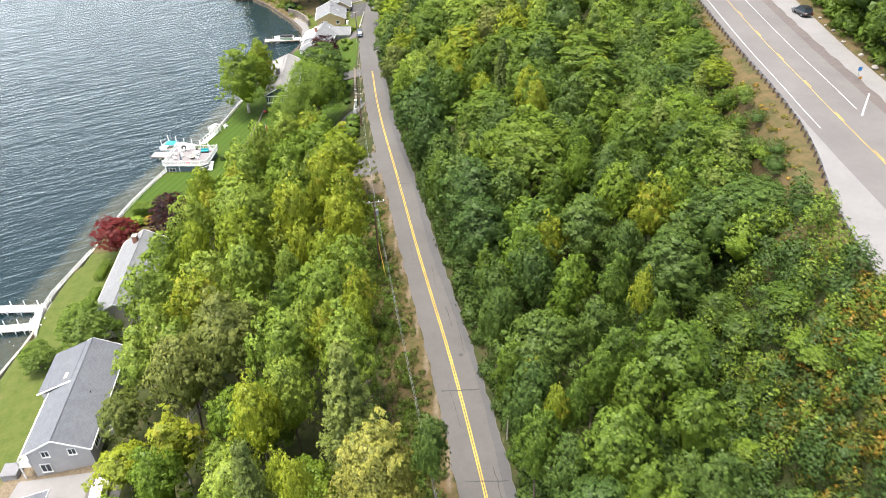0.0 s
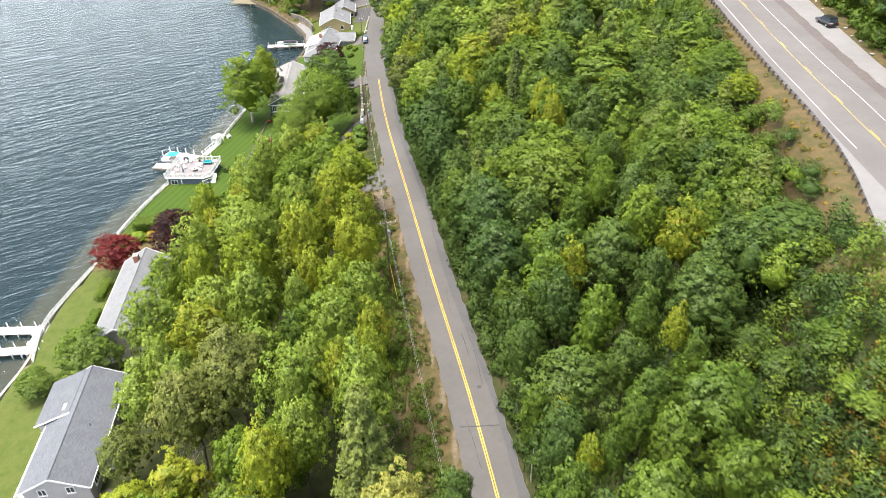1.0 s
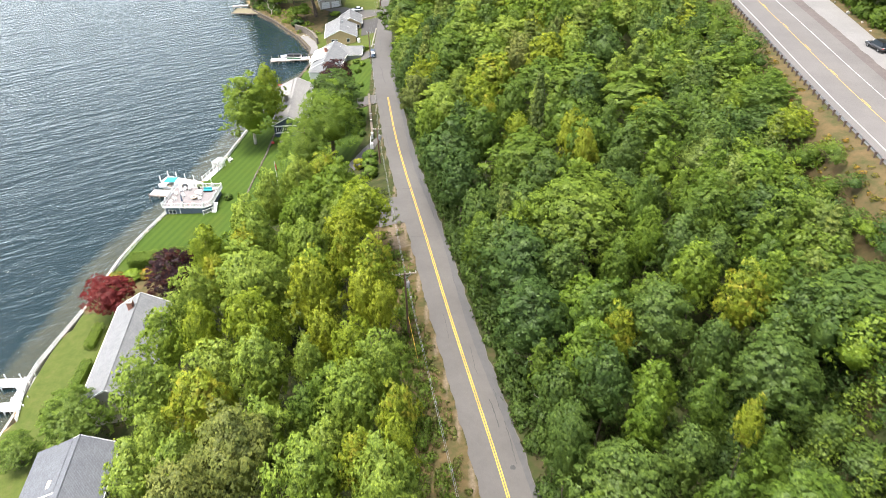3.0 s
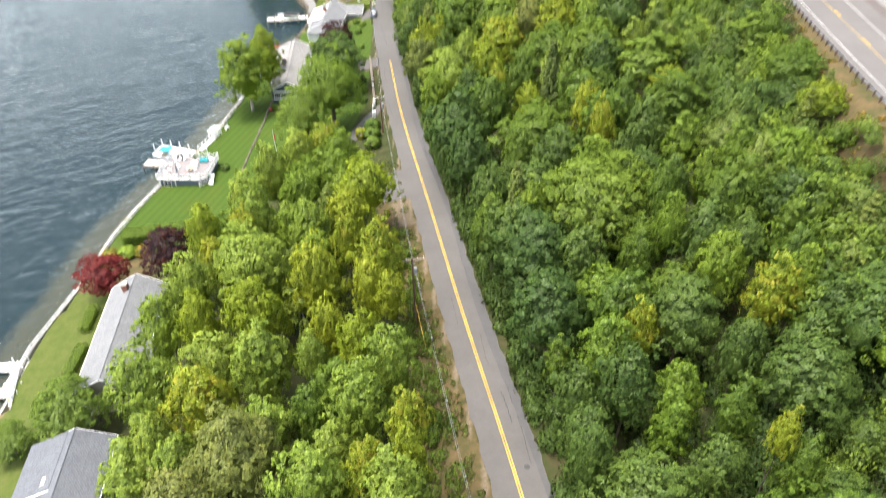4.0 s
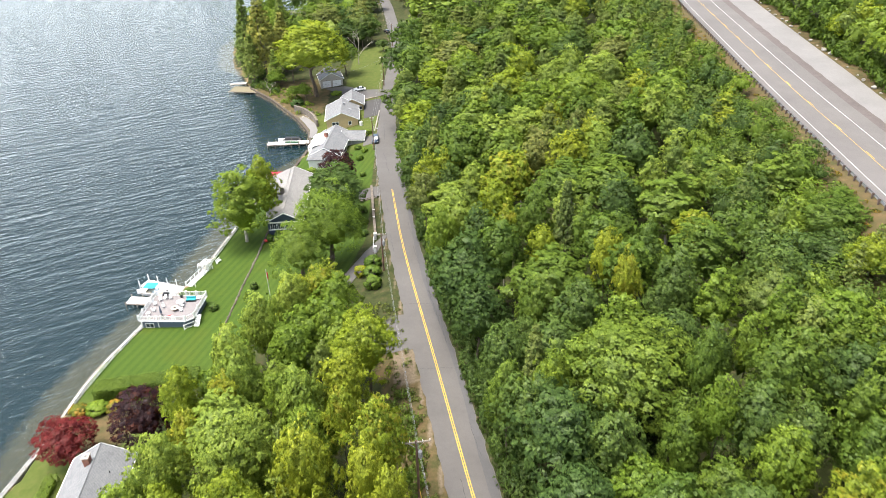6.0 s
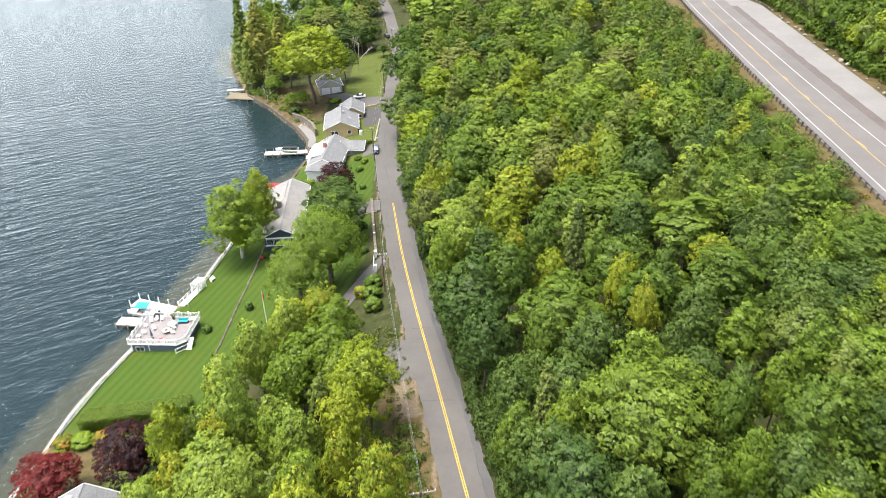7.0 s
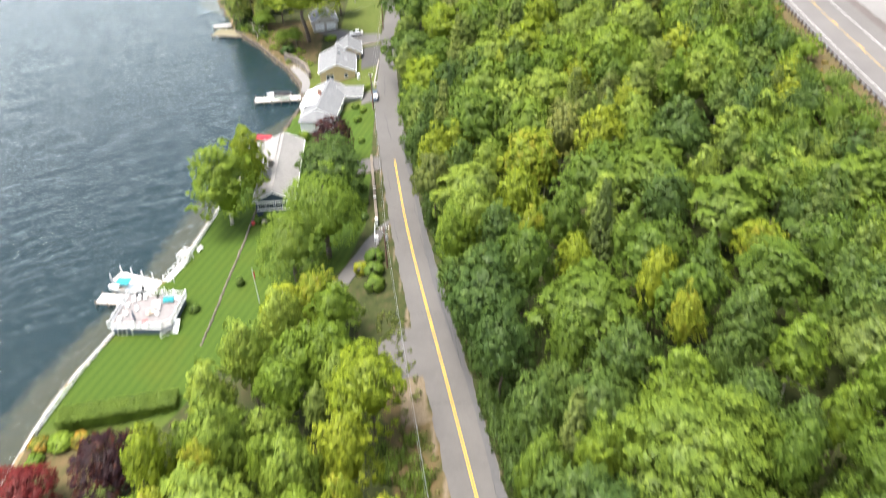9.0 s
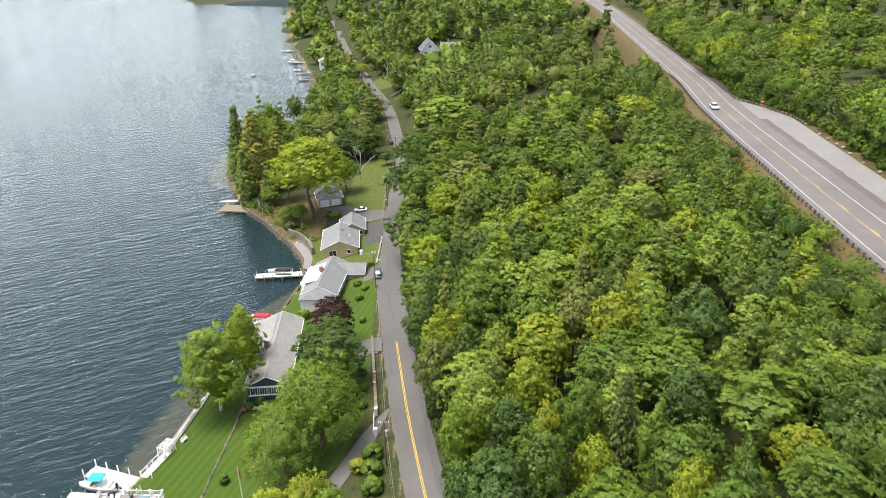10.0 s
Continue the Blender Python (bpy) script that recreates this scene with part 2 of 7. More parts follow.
def water_material():
    m, N, L, bs = nodes_of("lake_water")
    N.remove(bs)
    geo = N.new("ShaderNodeNewGeometry").outputs["Position"]
    turned = N.new("ShaderNodeMapping")
    turned.inputs["Rotation"].default_value = (0, 0, radians(-27))
    L.new(geo, turned.inputs[0])
    w1 = noise_tex(N, L, 1.0, 3.0, 0.6, (0.14, 0.55, 1.0), turned.outputs[0])
    w2 = noise_tex(N, L, 1.0, 3.0, 0.6, (0.6, 1.9, 1.0), turned.outputs[0])
    w3 = noise_tex(N, L, 0.012, 3.0)
    w0 = noise_tex(N, L, 1.0, 2.0, 0.5, (0.035, 0.15, 1.0), turned.outputs[0])
    b0, b1, b2 = N.new("ShaderNodeBump"), N.new("ShaderNodeBump"), N.new("ShaderNodeBump")
    b0.inputs["Strength"].default_value, b0.inputs["Distance"].default_value = 1.0, 0.30
    L.new(w0.outputs[0], b0.inputs["Height"])
    L.new(b0.outputs[0], b1.inputs["Normal"])
    b1.inputs["Strength"].default_value, b1.inputs["Distance"].default_value = 1.0, 0.43
    b2.inputs["Strength"].default_value, b2.inputs["Distance"].default_value = 0.8, 0.10
    gust = ramp(N, L, w3.outputs[0], [(0.35, (0.5,) * 3), (0.65, (1.0,) * 3)])
    L.new(gust.outputs[0], b2.inputs["Strength"])
    L.new(w1.outputs[0], b1.inputs["Height"])
    L.new(w2.outputs[0], b2.inputs["Height"])
    L.new(b1.outputs[0], b2.inputs["Normal"])
    fr = N.new("ShaderNodeFresnel")
    fr.inputs[0].default_value = 1.333
    L.new(b2.outputs[0], fr.inputs["Normal"])
    gl, tr, df = N.new("ShaderNodeBsdfGlossy"), N.new("ShaderNodeBsdfTransparent"), N.new("ShaderNodeBsdfDiffuse")
    gl.inputs["Roughness"].default_value = 0.06
    gl.inputs["Color"].default_value = (1, 1, 1, 1)
    L.new(b2.outputs[0], gl.inputs["Normal"])
    tr.inputs[0].default_value = (0.72, 0.80, 0.74, 1)
    df.inputs[0].default_value = (0.008, 0.031, 0.044, 1)
    body, mx = N.new("ShaderNodeMixShader"), N.new("ShaderNodeMixShader")
    body.inputs[0].default_value = 0.36
    L.new(tr.outputs[0], body.inputs[1])
    L.new(df.outputs[0], body.inputs[2])
    L.new(fr.outputs[0], mx.inputs[0])
    L.new(body.outputs[0], mx.inputs[1])
    L.new(gl.outputs[0], mx.inputs[2])
    L.new(mx.outputs[0], N["Material Output"].inputs[0])
    return m


def asphalt(name, col, patch):
    m, N, L, bs = nodes_of(name)
    a, b, c = noise_tex(N, L, 0.10, 4.0, 0.6), noise_tex(N, L, 1.3, 5.0, 0.7), noise_tex(N, L, 14.0, 3.0, 0.7)
    base = ramp(N, L, a.outputs[0], [(0.3, scaled(col, 0.86)), (0.7, scaled(col, 1.12))]).outputs[0]
    base = mixc(N, L, 1.0, base, ramp(N, L, b.outputs[0], [(0.25, (patch,) * 3), (0.6, (1.0,) * 3)]).outputs[0], 'MULTIPLY')
    base = mixc(N, L, 1.0, base, ramp(N, L, c.outputs[0], [(0.2, (0.8,) * 3), (0.8, (1.15,) * 3)]).outputs[0], 'MULTIPLY')
    L.new(base, bs.inputs["Base Color"])
    bs.inputs["Roughness"].default_value = 0.85
    bump(N, L, bs, c.outputs[0], 0.3, 0.02)
    return m


def shingle(name, col):
    """Asphalt roof shingles: courses a hand's width high, blotched and weathered."""
    m, N, L, bs = nodes_of(name)
    tc = N.new("ShaderNodeTexCoord").outputs["Object"]
    br = N.new("ShaderNodeTexBrick")
    br.inputs["Scale"].default_value = 1.0
    br.inputs["Brick Width"].default_value, br.inputs["Row Height"].default_value, br.inputs["Mortar Size"].default_value = 0.33, 0.15, 0.012
    br.inputs["Color1"].default_value, br.inputs["Color2"].default_value, br.inputs["Mortar"].default_value = (*scaled(col, 0.85), 1), (*scaled(col, 1.12), 1), (*scaled(col, 0.55), 1)
    sw = N.new("ShaderNodeMapping")
    sw.inputs["Rotation"].default_value = (0, 0, radians(90))
    L.new(tc, sw.inputs[0])
    L.new(sw.outputs[0], br.inputs["Vector"])
    a = noise_tex(N, L, 0.5, 4.0, 0.65)
    st = ramp(N, L, a.outputs[0], [(0.3, (0.84, 0.84, 0.85)), (0.7, (1.08, 1.08, 1.06))]).outputs[0]
    L.new(mixc(N, L, 1.0, br.outputs[0], st, 'MULTIPLY'), bs.inputs["Base Color"])
    bs.inputs["Roughness"].default_value = 0.8
    bump(N, L, bs, br.outputs[1], -0.3, 0.01)
    return m


def siding(name, col):
    """Lapped boards."""
    m, N, L, bs = nodes_of(name)
    pos = N.new("ShaderNodeNewGeometry").outputs["Position"]
    wv = N.new("ShaderNodeTexWave")
    wv.bands_direction, wv.wave_profile = 'Z', 'SAW'
    wv.inputs["Scale"].default_value = 1.3
    L.new(pos, wv.inputs["Vector"])
    a = noise_tex(N, L, 0.8, 4.0)
    c = ramp(N, L, a.outputs[0], [(0.3, scaled(col, 0.9)), (0.7, scaled(col, 1.05))]).outputs[0]
    c = mixc(N, L, 1.0, c, ramp(N, L, wv.outputs[1], [(0.0, (0.8,) * 3), (0.15, (1.0,) * 3)]).outputs[0], 'MULTIPLY')
    L.new(c, bs.inputs["Base Color"])
    bs.inputs["Roughness"].default_value = 0.55
    bump(N, L, bs, wv.outputs[1], 0.25, 0.02)
    return m


def glassy(name, col=(0.03, 0.04, 0.05)):
    m, N, L, bs = nodes_of(name)
    bs.inputs["Base Color"].default_value = (*col, 1)
    bs.inputs["Roughness"].default_value = 0.06
    bs.inputs["IOR"].default_value = 1.5
    return m


def boards(name, col, width=0.14, axis='X'):
    """Deck boards with dark joints."""
    m, N, L, bs = nodes_of(name)
    tc = N.new("ShaderNodeTexCoord").outputs["Object"]
    wv = N.new("ShaderNodeTexWave")
    wv.bands_direction, wv.wave_profile = axis, 'SAW'
    wv.inputs["Scale"].default_value = 0.314 / (2 * width)
    L.new(tc, wv.inputs["Vector"])
    a = noise_tex(N, L, 1.2, 4.0, 0.65)
    c = ramp(N, L, a.outputs[0], [(0.3, scaled(col, 0.82)), (0.7, scaled(col, 1.1))]).outputs[0]
    c = mixc(N, L, 1.0, c, ramp(N, L, wv.outputs[1], [(0.0, (0.5,) * 3), (0.12, (1.0,) * 3)]).outputs[0], 'MULTIPLY')
    L.new(c, bs.inputs["Base Color"])
    bs.inputs["Roughness"].default_value = 0.75
    bump(N, L, bs, wv.outputs[1], 0.3, 0.01)
    return m


GROUND, WATER = ground_material(), water_material()
ASPHALT = asphalt("asphalt_worn", (0.0968, 0.0918, 0.0886), 0.9)
ASPHALT_DARK = asphalt("asphalt_dark", (0.0492, 0.0476, 0.0476), 0.88)
HIGHWAY_MAT = asphalt("asphalt_highway", (0.1189, 0.1107, 0.1066), 0.93)
SHOULDER = asphalt("asphalt_pale_shoulder", (0.180, 0.175, 0.172), 0.9)
GUTTER = asphalt("asphalt_brown_gutter", (0.1025, 0.0861, 0.0804), 0.7)
TAR = plain("crack_tar", (0.035, 0.035, 0.037), 0.6, vary=0.3)
YELLOW = plain("line_yellow", (0.58, 0.36, 0.035), 0.6, vary=0.25, small=3.0)
LINE_WHITE = plain("line_white", (0.52, 0.52, 0.50), 0.6, vary=0.2, small=3.0)
CONCRETE = plain("concrete", (0.33, 0.305, 0.27), 0.9, vary=0.25)
STONE_BROWN = plain("stone_brown_wet", (0.085, 0.068, 0.050), 0.9, vary=0.4, big=0.8, bumpy=0.6, dist=0.05)
STONE = plain("stone_grey", (0.165, 0.14, 0.115), 0.9, vary=0.35, big=0.8, bumpy=0.6, dist=0.05)
ROCK = plain("boulder_stone", (0.20, 0.175, 0.145), 0.9, vary=0.35, big=1.2, small=5.0, bumpy=0.7, dist=0.08)
ROCK_PALE = plain("granite_pale", (0.30, 0.28, 0.25), 0.9, vary=0.3, big=1.2, small=5.0, bumpy=0.7, dist=0.08)
WHITE = plain("paint_white", (0.80, 0.80, 0.78), 0.5, vary=0.06)
ROOF_DARK, ROOF_LIGHT, ROOF_PALE = shingle("shingle_slate_grey", (0.1148, 0.1232, 0.1403)), shingle("shingle_light_grey", (0.168, 0.174, 0.182)), shingle("shingle_pale_grey", (0.222, 0.216, 0.208))
WALL_GREY, WALL_BLUE = siding("siding_light_grey", (0.391, 0.3825, 0.3825)), siding("siding_navy_blue", (0.0298, 0.0467, 0.0808))
WALL_TAN, WALL_WHITE, WALL_SLATE = siding("siding_tan", (0.425, 0.323, 0.17)), siding("siding_white", (0.663, 0.663, 0.646)), siding("siding_slate_blue", (0.085, 0.1105, 0.153))
WALL_BEIGE = siding("siding_beige", (0.425, 0.391, 0.34))
GLASS = glassy("window_glass")
BRICK = plain("chimney_brick", (0.30, 0.13, 0.09), 0.9, vary=0.3, small=9.0)
CHIM_STONE = plain("chimney_stone", (0.30, 0.27, 0.24), 0.9, vary=0.3)
WOOD_POLE = plain("pole_wood", (0.17, 0.10, 0.07), 0.9, vary=0.3, small=8.0)
WOOD_GREY = plain("weathered_wood", (0.34, 0.29, 0.23), 0.85, vary=0.3)
DOCK_PALE, DECK_GREY, DOCK_WOOD = boards("dock_boards_pale", (0.53, 0.515, 0.495)), boards("deck_boards_grey", (0.20, 0.185, 0.185)), boards("dock_boards_brown", (0.165, 0.145, 0.085))
STEEL = plain("galvanised_steel", (0.42, 0.43, 0.44), 0.45, 0.8, vary=0.15)
RUST = plain("post_dark_steel", (0.12, 0.085, 0.07), 0.8, vary=0.3)
WIRE = plain("wire_grey", (0.24, 0.25, 0.26), 0.5, 0.3, bumpy=0)
TEAL = plain("canvas_teal", (0.02, 0.30, 0.34), 0.8, vary=0.1)
REDCLOTH = plain("canvas_red", (0.36, 0.02, 0.035), 0.8, vary=0.12)
DARK = plain("dark_plastic", (0.025, 0.025, 0.028), 0.5, vary=0.2)
RUBBER = plain("tyre_rubber", (0.02, 0.02, 0.02), 0.9, vary=0.2)
GREYPL = plain("grey_plastic", (0.28, 0.28, 0.29), 0.6, vary=0.12)
PAINT_RED = plain("paint_red", (0.42, 0.03, 0.025), 0.45, vary=0.1)
PAINT_BLUE = plain("paint_blue", (0.02, 0.16, 0.42), 0.45, vary=0.1)
TANCLOTH = plain("cushion_beige", (0.50, 0.42, 0.33), 0.9, vary=0.1)
LAMP_AMBER = plain("reflector_amber", (0.5, 0.22, 0.03), 0.4)


def paint(name, col):
    m, N, L, bs = nodes_of(name)
    bs.inputs["Base Color"].default_value = (*col, 1)
    bs.inputs["Roughness"].default_value, bs.inputs["Coat Weight"].default_value = 0.35, 0.8
    bs.inputs["Coat Roughness"].default_value = 0.05
    return m


CAR_WHITE, CAR_BLUE, CAR_BLACK = paint("car_paint_white", (0.75, 0.76, 0.77)), paint("car_paint_blue", (0.012, 0.03, 0.06)), paint("car_paint_black", (0.012, 0.012, 0.014))
BOAT_WHITE = paint("boat_gelcoat", (0.78, 0.78, 0.77))


# ---- the lie of the land ----
def curve_of(*pts):
    a = np.array(sorted(pts), float)
    return lambda y: np.interp(y, a[:, 0], a[:, 1])


shore_x = curve_of((-300, -80), (40, -75), (86, -74.5), (95, -73.2), (107, -74.6), (121, -72.4), (137, -71.5), (144, -70.4), (156, -66.8), (174, -60.6), (184, -59.4), (201, -56.6),
                   (214, -54), (227, -49.5), (246, -46.3), (259, -48.9), (271, -54.4), (291, -66.3), (305, -77), (324, -84), (346, -93), (375, -99), (398, -95), (424, -80), (468, -73),
                   (517, -79), (551, -88), (631, -107), (700, -125), (770, -145), (866, -165), (1063, -190), (1200, -205), (1240, -260), (1270, -400), (1700, -480), (2300, -900), (2500, -4000))
road_x = curve_of((-200, 33), (0, 10.2), (30, 6.5), (52, 3.7), (72, 0.8), (101, -4.2), (134, -9.3), (157, -13), (177, -15.9), (207, -19.3), (228, -21.7), (252, -23), (279, -23.3), (302, -23.4),
                  (342, -22.2), (372, -25), (426, -30.7), (460, -36), (501, -46), (551, -56), (613, -70), (710, -87), (771, -96), (1000, -140), (4000, -1100))
road_z = curve_of((-200, 18), (0, 16), (70, 14.3), (100, 12.6), (133, 10.4), (165, 8), (200, 5.8), (240, 4.8), (300, 4.2), (460, 4.2), (800, 7), (4000, 12))
rail_x = curve_of((-200, 20), (0, 37), (54, 43.5), (67, 45.4), (74, 46.9), (82, 49.5), (93, 51.8), (105, 52.8), (122, 53.6), (136, 54.6), (158, 56.4), (171, 57.3), (197, 59.7), (222, 62.2), (254, 65.4), (280, 68.5),
                  (312, 74), (398, 84), (566, 103), (800, 122), (4000, 380))
HIGH = 38.0
high_w = curve_of((-200, 19), (100, 18.6), (125, 19.2), (185, 21.4), (262, 22.4), (276, 18.5), (287, 12.8), (310, 12.0), (4000, 12))


def smooth(v):
    v = np.clip(v, 0, 1)
    return v * v * (3 - 2 * v)


def blend_y(f, y, r=9.0):
    """A gently rounded reading of a line of the plan."""
    return (f(y - r) + 2 * f(y - r / 2) + 3 * f(y) + 2 * f(y + r / 2) + f(y + r)) / 9


def land(x, y):
    """Height of the bare ground, metres over the lake."""
    x, y = np.asarray(x, float), np.asarray(y, float)
    xs, xr, zr, xh = shore_x(y), blend_y(road_x, y), blend_y(road_z, y), blend_y(rail_x, y, 6)
    wr = np.where(y > 245, 3.6, 4.6)
    bank = 1.15
    under = -0.5 - 0.085 * np.clip(xs - x, 0, 60)
    t = np.clip((x - xs) / np.maximum(xr - wr - xs, 1), 0, 1)
    slope = 0.16 * t + 0.84 * np.clip((t - 0.22) / 0.78, 0, 1) ** 1.45
    slope = slope + (t * (0.72 + 0.28 * t * t) - slope) * smooth((134 - y) / 16)
    west = bank + (zr - 0.05 - bank) * slope
    dx = x - xr - wr
    foot = np.minimum(zr + 0.30 * np.maximum(dx, 0), np.maximum(23.0, zr))
    foot = foot + 0.35 * np.sin(x * 0.31 + 1.3) * np.sin(y * 0.23) * smooth(dx / 8)
    up = smooth((x - (xh - 12.5)) / 11.1)
    east = foot + (HIGH - 0.06 - foot) * up
    over = x - xh - high_w(y) - 3
    east = np.where(over > 0, HIGH - 0.06 + 14 * smooth(over / 260) + 0.5 * np.sin(x * .09) * np.sin(y * .07) * smooth(over / 20), east)
    z = np.where(x < xr - wr, west, np.where(dx < 0, zr - 0.05, east))
    z = np.where(x < xs, under, z)
    far = smooth((y - 700) / 900) * smooth((x - xs - 30) / 200) * 25
    z = z + np.where(x > xs, far, 0)
    return z


def ground(x, y):
    return float(land(x, y))


def part(name, bm, material, parent=None, label="", smooth_faces=False):
    me = bpy.data.meshes.new(name)
    bm.normal_update()
    bm.to_mesh(me)
    bm.free()
    if material:
        me.materials.append(material)
    if smooth_faces:
        me.polygons.foreach_set("use_smooth", [True] * len(me.polygons))
    ob = new(name, me)
    if parent:
        ob.parent = parent
    if label:
        tagged(ob, label)
    return ob


def mesh_of(name, verts, faces, material, parent=None, label="", smooth_faces=False):
    me = bpy.data.meshes.new(name)
    me.from_pydata([tuple(v) for v in verts], [], [tuple(f) for f in faces])
    if material:
        me.materials.append(material)
    if smooth_faces:
        me.polygons.foreach_set("use_smooth", [True] * len(me.polygons))
    ob = new(name, me)
    if parent:
        ob.parent = parent
    if label:
        tagged(ob, label)
    return ob


def empty(name, m=None, label="", category="", group=""):
    ob = new(name)
    ob.empty_display_size = 0.3
    if m is not None:
        ob.matrix_basis = m
    return tagged(ob, label, category, group)


def box(bm, x0, y0, z0, x1, y1, z1, bevel=0.0):
    r = bmesh.ops.create_cube(bm, size=1.0, matrix=Matrix.Translation(((x0 + x1) / 2, (y0 + y1) / 2, (z0 + z1) / 2)) @ Matrix.Diagonal((x1 - x0, y1 - y0, z1 - z0, 1)))
    if bevel:
        edges = list({e for v in r["verts"] for e in v.link_edges})
        bmesh.ops.bevel(bm, geom=edges, offset=bevel, segments=2, affect='EDGES')
    return bm


def tube(bm, p, q, r0, r1=None, seg=8):
    """A tapered round bar from p to q."""
    p, q = Vector(p), Vector(q)
    d = q - p
    m = Matrix.Translation((p + q) / 2) @ d.to_track_quat('Z', 'Y').to_matrix().to_4x4()
    bmesh.ops.create_cone(bm, cap_ends=True, segments=seg, radius1=r0, radius2=r0 if r1 is None else r1, depth=d.length, matrix=m)
    return bm


def new_bm():
    return bmesh.new()


def strip(name, y0, y1, left, right, z, material, step=3.0, thick=0.0, parent=None, label="", across=2):
    """A ribbon along the plan: left and right are x as functions of y."""
    ys = np.arange(y0, y1 + step * 0.5, step)
    vs, fs, n = [], [], across + 1
    for y in ys:
        a, b = float(left(y)), float(right(y))
        for k in range(n):
            vs.append((a + (b - a) * k / across, y, float(z(a + (b - a) * k / across, y))))
    for i in range(len(ys) - 1):
        for k in range(across):
            a = i * n + k
            fs.append((a, a + 1, a + n + 1, a + n))
    if thick:
        m = len(vs)
        vs += [(x, y, zz - thick) for x, y, zz in vs]
        for i in range(len(ys) - 1):
            for k, flip in ((0, True), (n - 1, False)):
                a, b = i * n + k, (i + 1) * n + k
                fs.append((a, b, b + m, a + m) if flip else (b, a, a + m, b + m))
    return mesh_of(name, vs, fs, material, parent, label)


# ---- ground sheet, lake, roads ----
def axis(lo, hi, step, far_lo, far_hi):
    mid = list(np.arange(lo, hi + step / 2, step))
    a, b, s = [], [], step
    v = lo
    while v > far_lo:
        s *= 1.35
        v = max(v - s, far_lo)
        a.append(v)
    v, s = hi, step
    while v < far_hi:
        s *= 1.22
        v = min(v + s, far_hi)
        b.append(v)
    return np.array(a[::-1] + mid + b)


def build_ground():
    gx, gy = axis(-134, 108, 1.35, -3800, 3800), axis(20, 330, 1.5, -900, 4200)
    gy = np.unique(np.concatenate([gy[gy <= 330], np.arange(334, 720, 4.0), gy[gy > 722]]))
    X, Y = np.meshgrid(gx, gy)
    xs = shore_x(Y)
    Z = land(X, Y)
    nx, ny = len(gx), len(gy)
    idx = np.arange(nx * ny).reshape(ny, nx)
    quads = np.stack([idx[:-1, :-1], idx[:-1, 1:], idx[1:, 1:], idx[1:, :-1]], -1).reshape(-1, 4)
    me = bpy.data.meshes.new("ground")
    me.from_pydata(np.stack([X, Y, Z], -1).reshape(-1, 3).tolist(), [], quads.tolist())
    me.polygons.foreach_set("use_smooth", [True] * len(me.polygons))
    me.materials.append(GROUND)
    xr, xh = blend_y(road_x, Y), blend_y(rail_x, Y, 6)

    def band(v, lo, hi, soft=1.5):
        return np.clip((v - lo) / soft + 0.5, 0, 1) * np.clip((hi - v) / soft + 0.5, 0, 1)
    lawn_in = curve_of((0, -40), (60, -51), (90, -58), (118, -56), (128, -54), (150, -42), (165, -27), (178, -24), (300, -26.8), (301, -26.8), (345, -26.5), (360, -40))
    lawn = band(X, xs, lawn_in(Y)) * band(Y, -60, 345)
    lawn = np.maximum(lawn, band(X, -38, -26.6) * band(Y, 300, 350))
    lawn *= 1 - band(X, -100, -58) * band(Y, 120, 132) * 0.8
    lawn *= 1 - band(X, -100, -40.5, 3) * band(Y, 272, 420, 4)
    lawn *= 1 - band(X, -60, -22) * band(Y, 352, 500)
    lawn = np.maximum(lawn, band(X, -46, -30) * band(Y, 490, 520) * 0.9)
    dry = np.maximum(band(X, xh - np.where(Y < 68, 3.0, 8.5), xh + 2, 3), band(X, xr - 10.0, xr - 3, 2) * np.where(Y < 140, 0.85, 0.35))
    dry = np.maximum(dry, band(X, xh + high_w(Y) - 1, xh + high_w(Y) + 4, 2))
    dry = np.maximum(dry, band(X, xs, xs + 14, 4) * band(Y, 120, 131) * 0.75)
    dry = np.maximum(dry, band(X, -75, -45, 4) * band(Y, 274, 312) * 0.72)
    gravel = np.maximum(band(X, xr - 4.4, xr - 3, 0.9) * np.where(Y < 150, 0.66, 0.55), band(X, xr + 3, xr + 4.0, 0.8) * 0.45)
    gravel = np.maximum(gravel, band(X, xr - 7.6, xr - 3, 1.2) * band(Y, 124, 134) * 0.7)
    gravel = np.maximum(gravel, band(X, -62.5, -44) * band(Y, 50, 66.4) * 0.75)
    gravel = np.maximum(gravel, band(X, -60, -47) * band(Y, 256, 276, 3) * 0.55)
    bed = np.where(X < xs + 0.2, 1.0, 0.0)
    # bed painted dark up to the cove wall for the trees' reflection
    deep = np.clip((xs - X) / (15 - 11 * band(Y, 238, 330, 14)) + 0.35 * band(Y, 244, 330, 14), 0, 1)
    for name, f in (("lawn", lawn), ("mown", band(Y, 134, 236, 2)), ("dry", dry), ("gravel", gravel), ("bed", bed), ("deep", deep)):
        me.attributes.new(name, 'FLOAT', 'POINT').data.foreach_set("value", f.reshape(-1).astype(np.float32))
    return tagged(new("ground", me), "wooded lakeside slope with lawns and dry roadside grass", "ground", kind="structure")


build_ground()
lake = mesh_of("water", [(-3900, -900, 0), (3800, -900, 0), (3800, 4200, 0), (-3900, 4200, 0)], [(0, 1, 2, 3)], WATER)
tagged(lake, "rippled slate-blue lake water under a pale sky", "lake", kind="structure")


def rx(y):
    return float(blend_y(road_x, y))


def half(y):
    return 3.35 if y < 235 else max(2.7, 3.35 - (y - 235) * 0.03)


def rz(x, y):
    return float(blend_y(road_z, y)) + 0.05 - 0.012 * abs(x - rx(y))


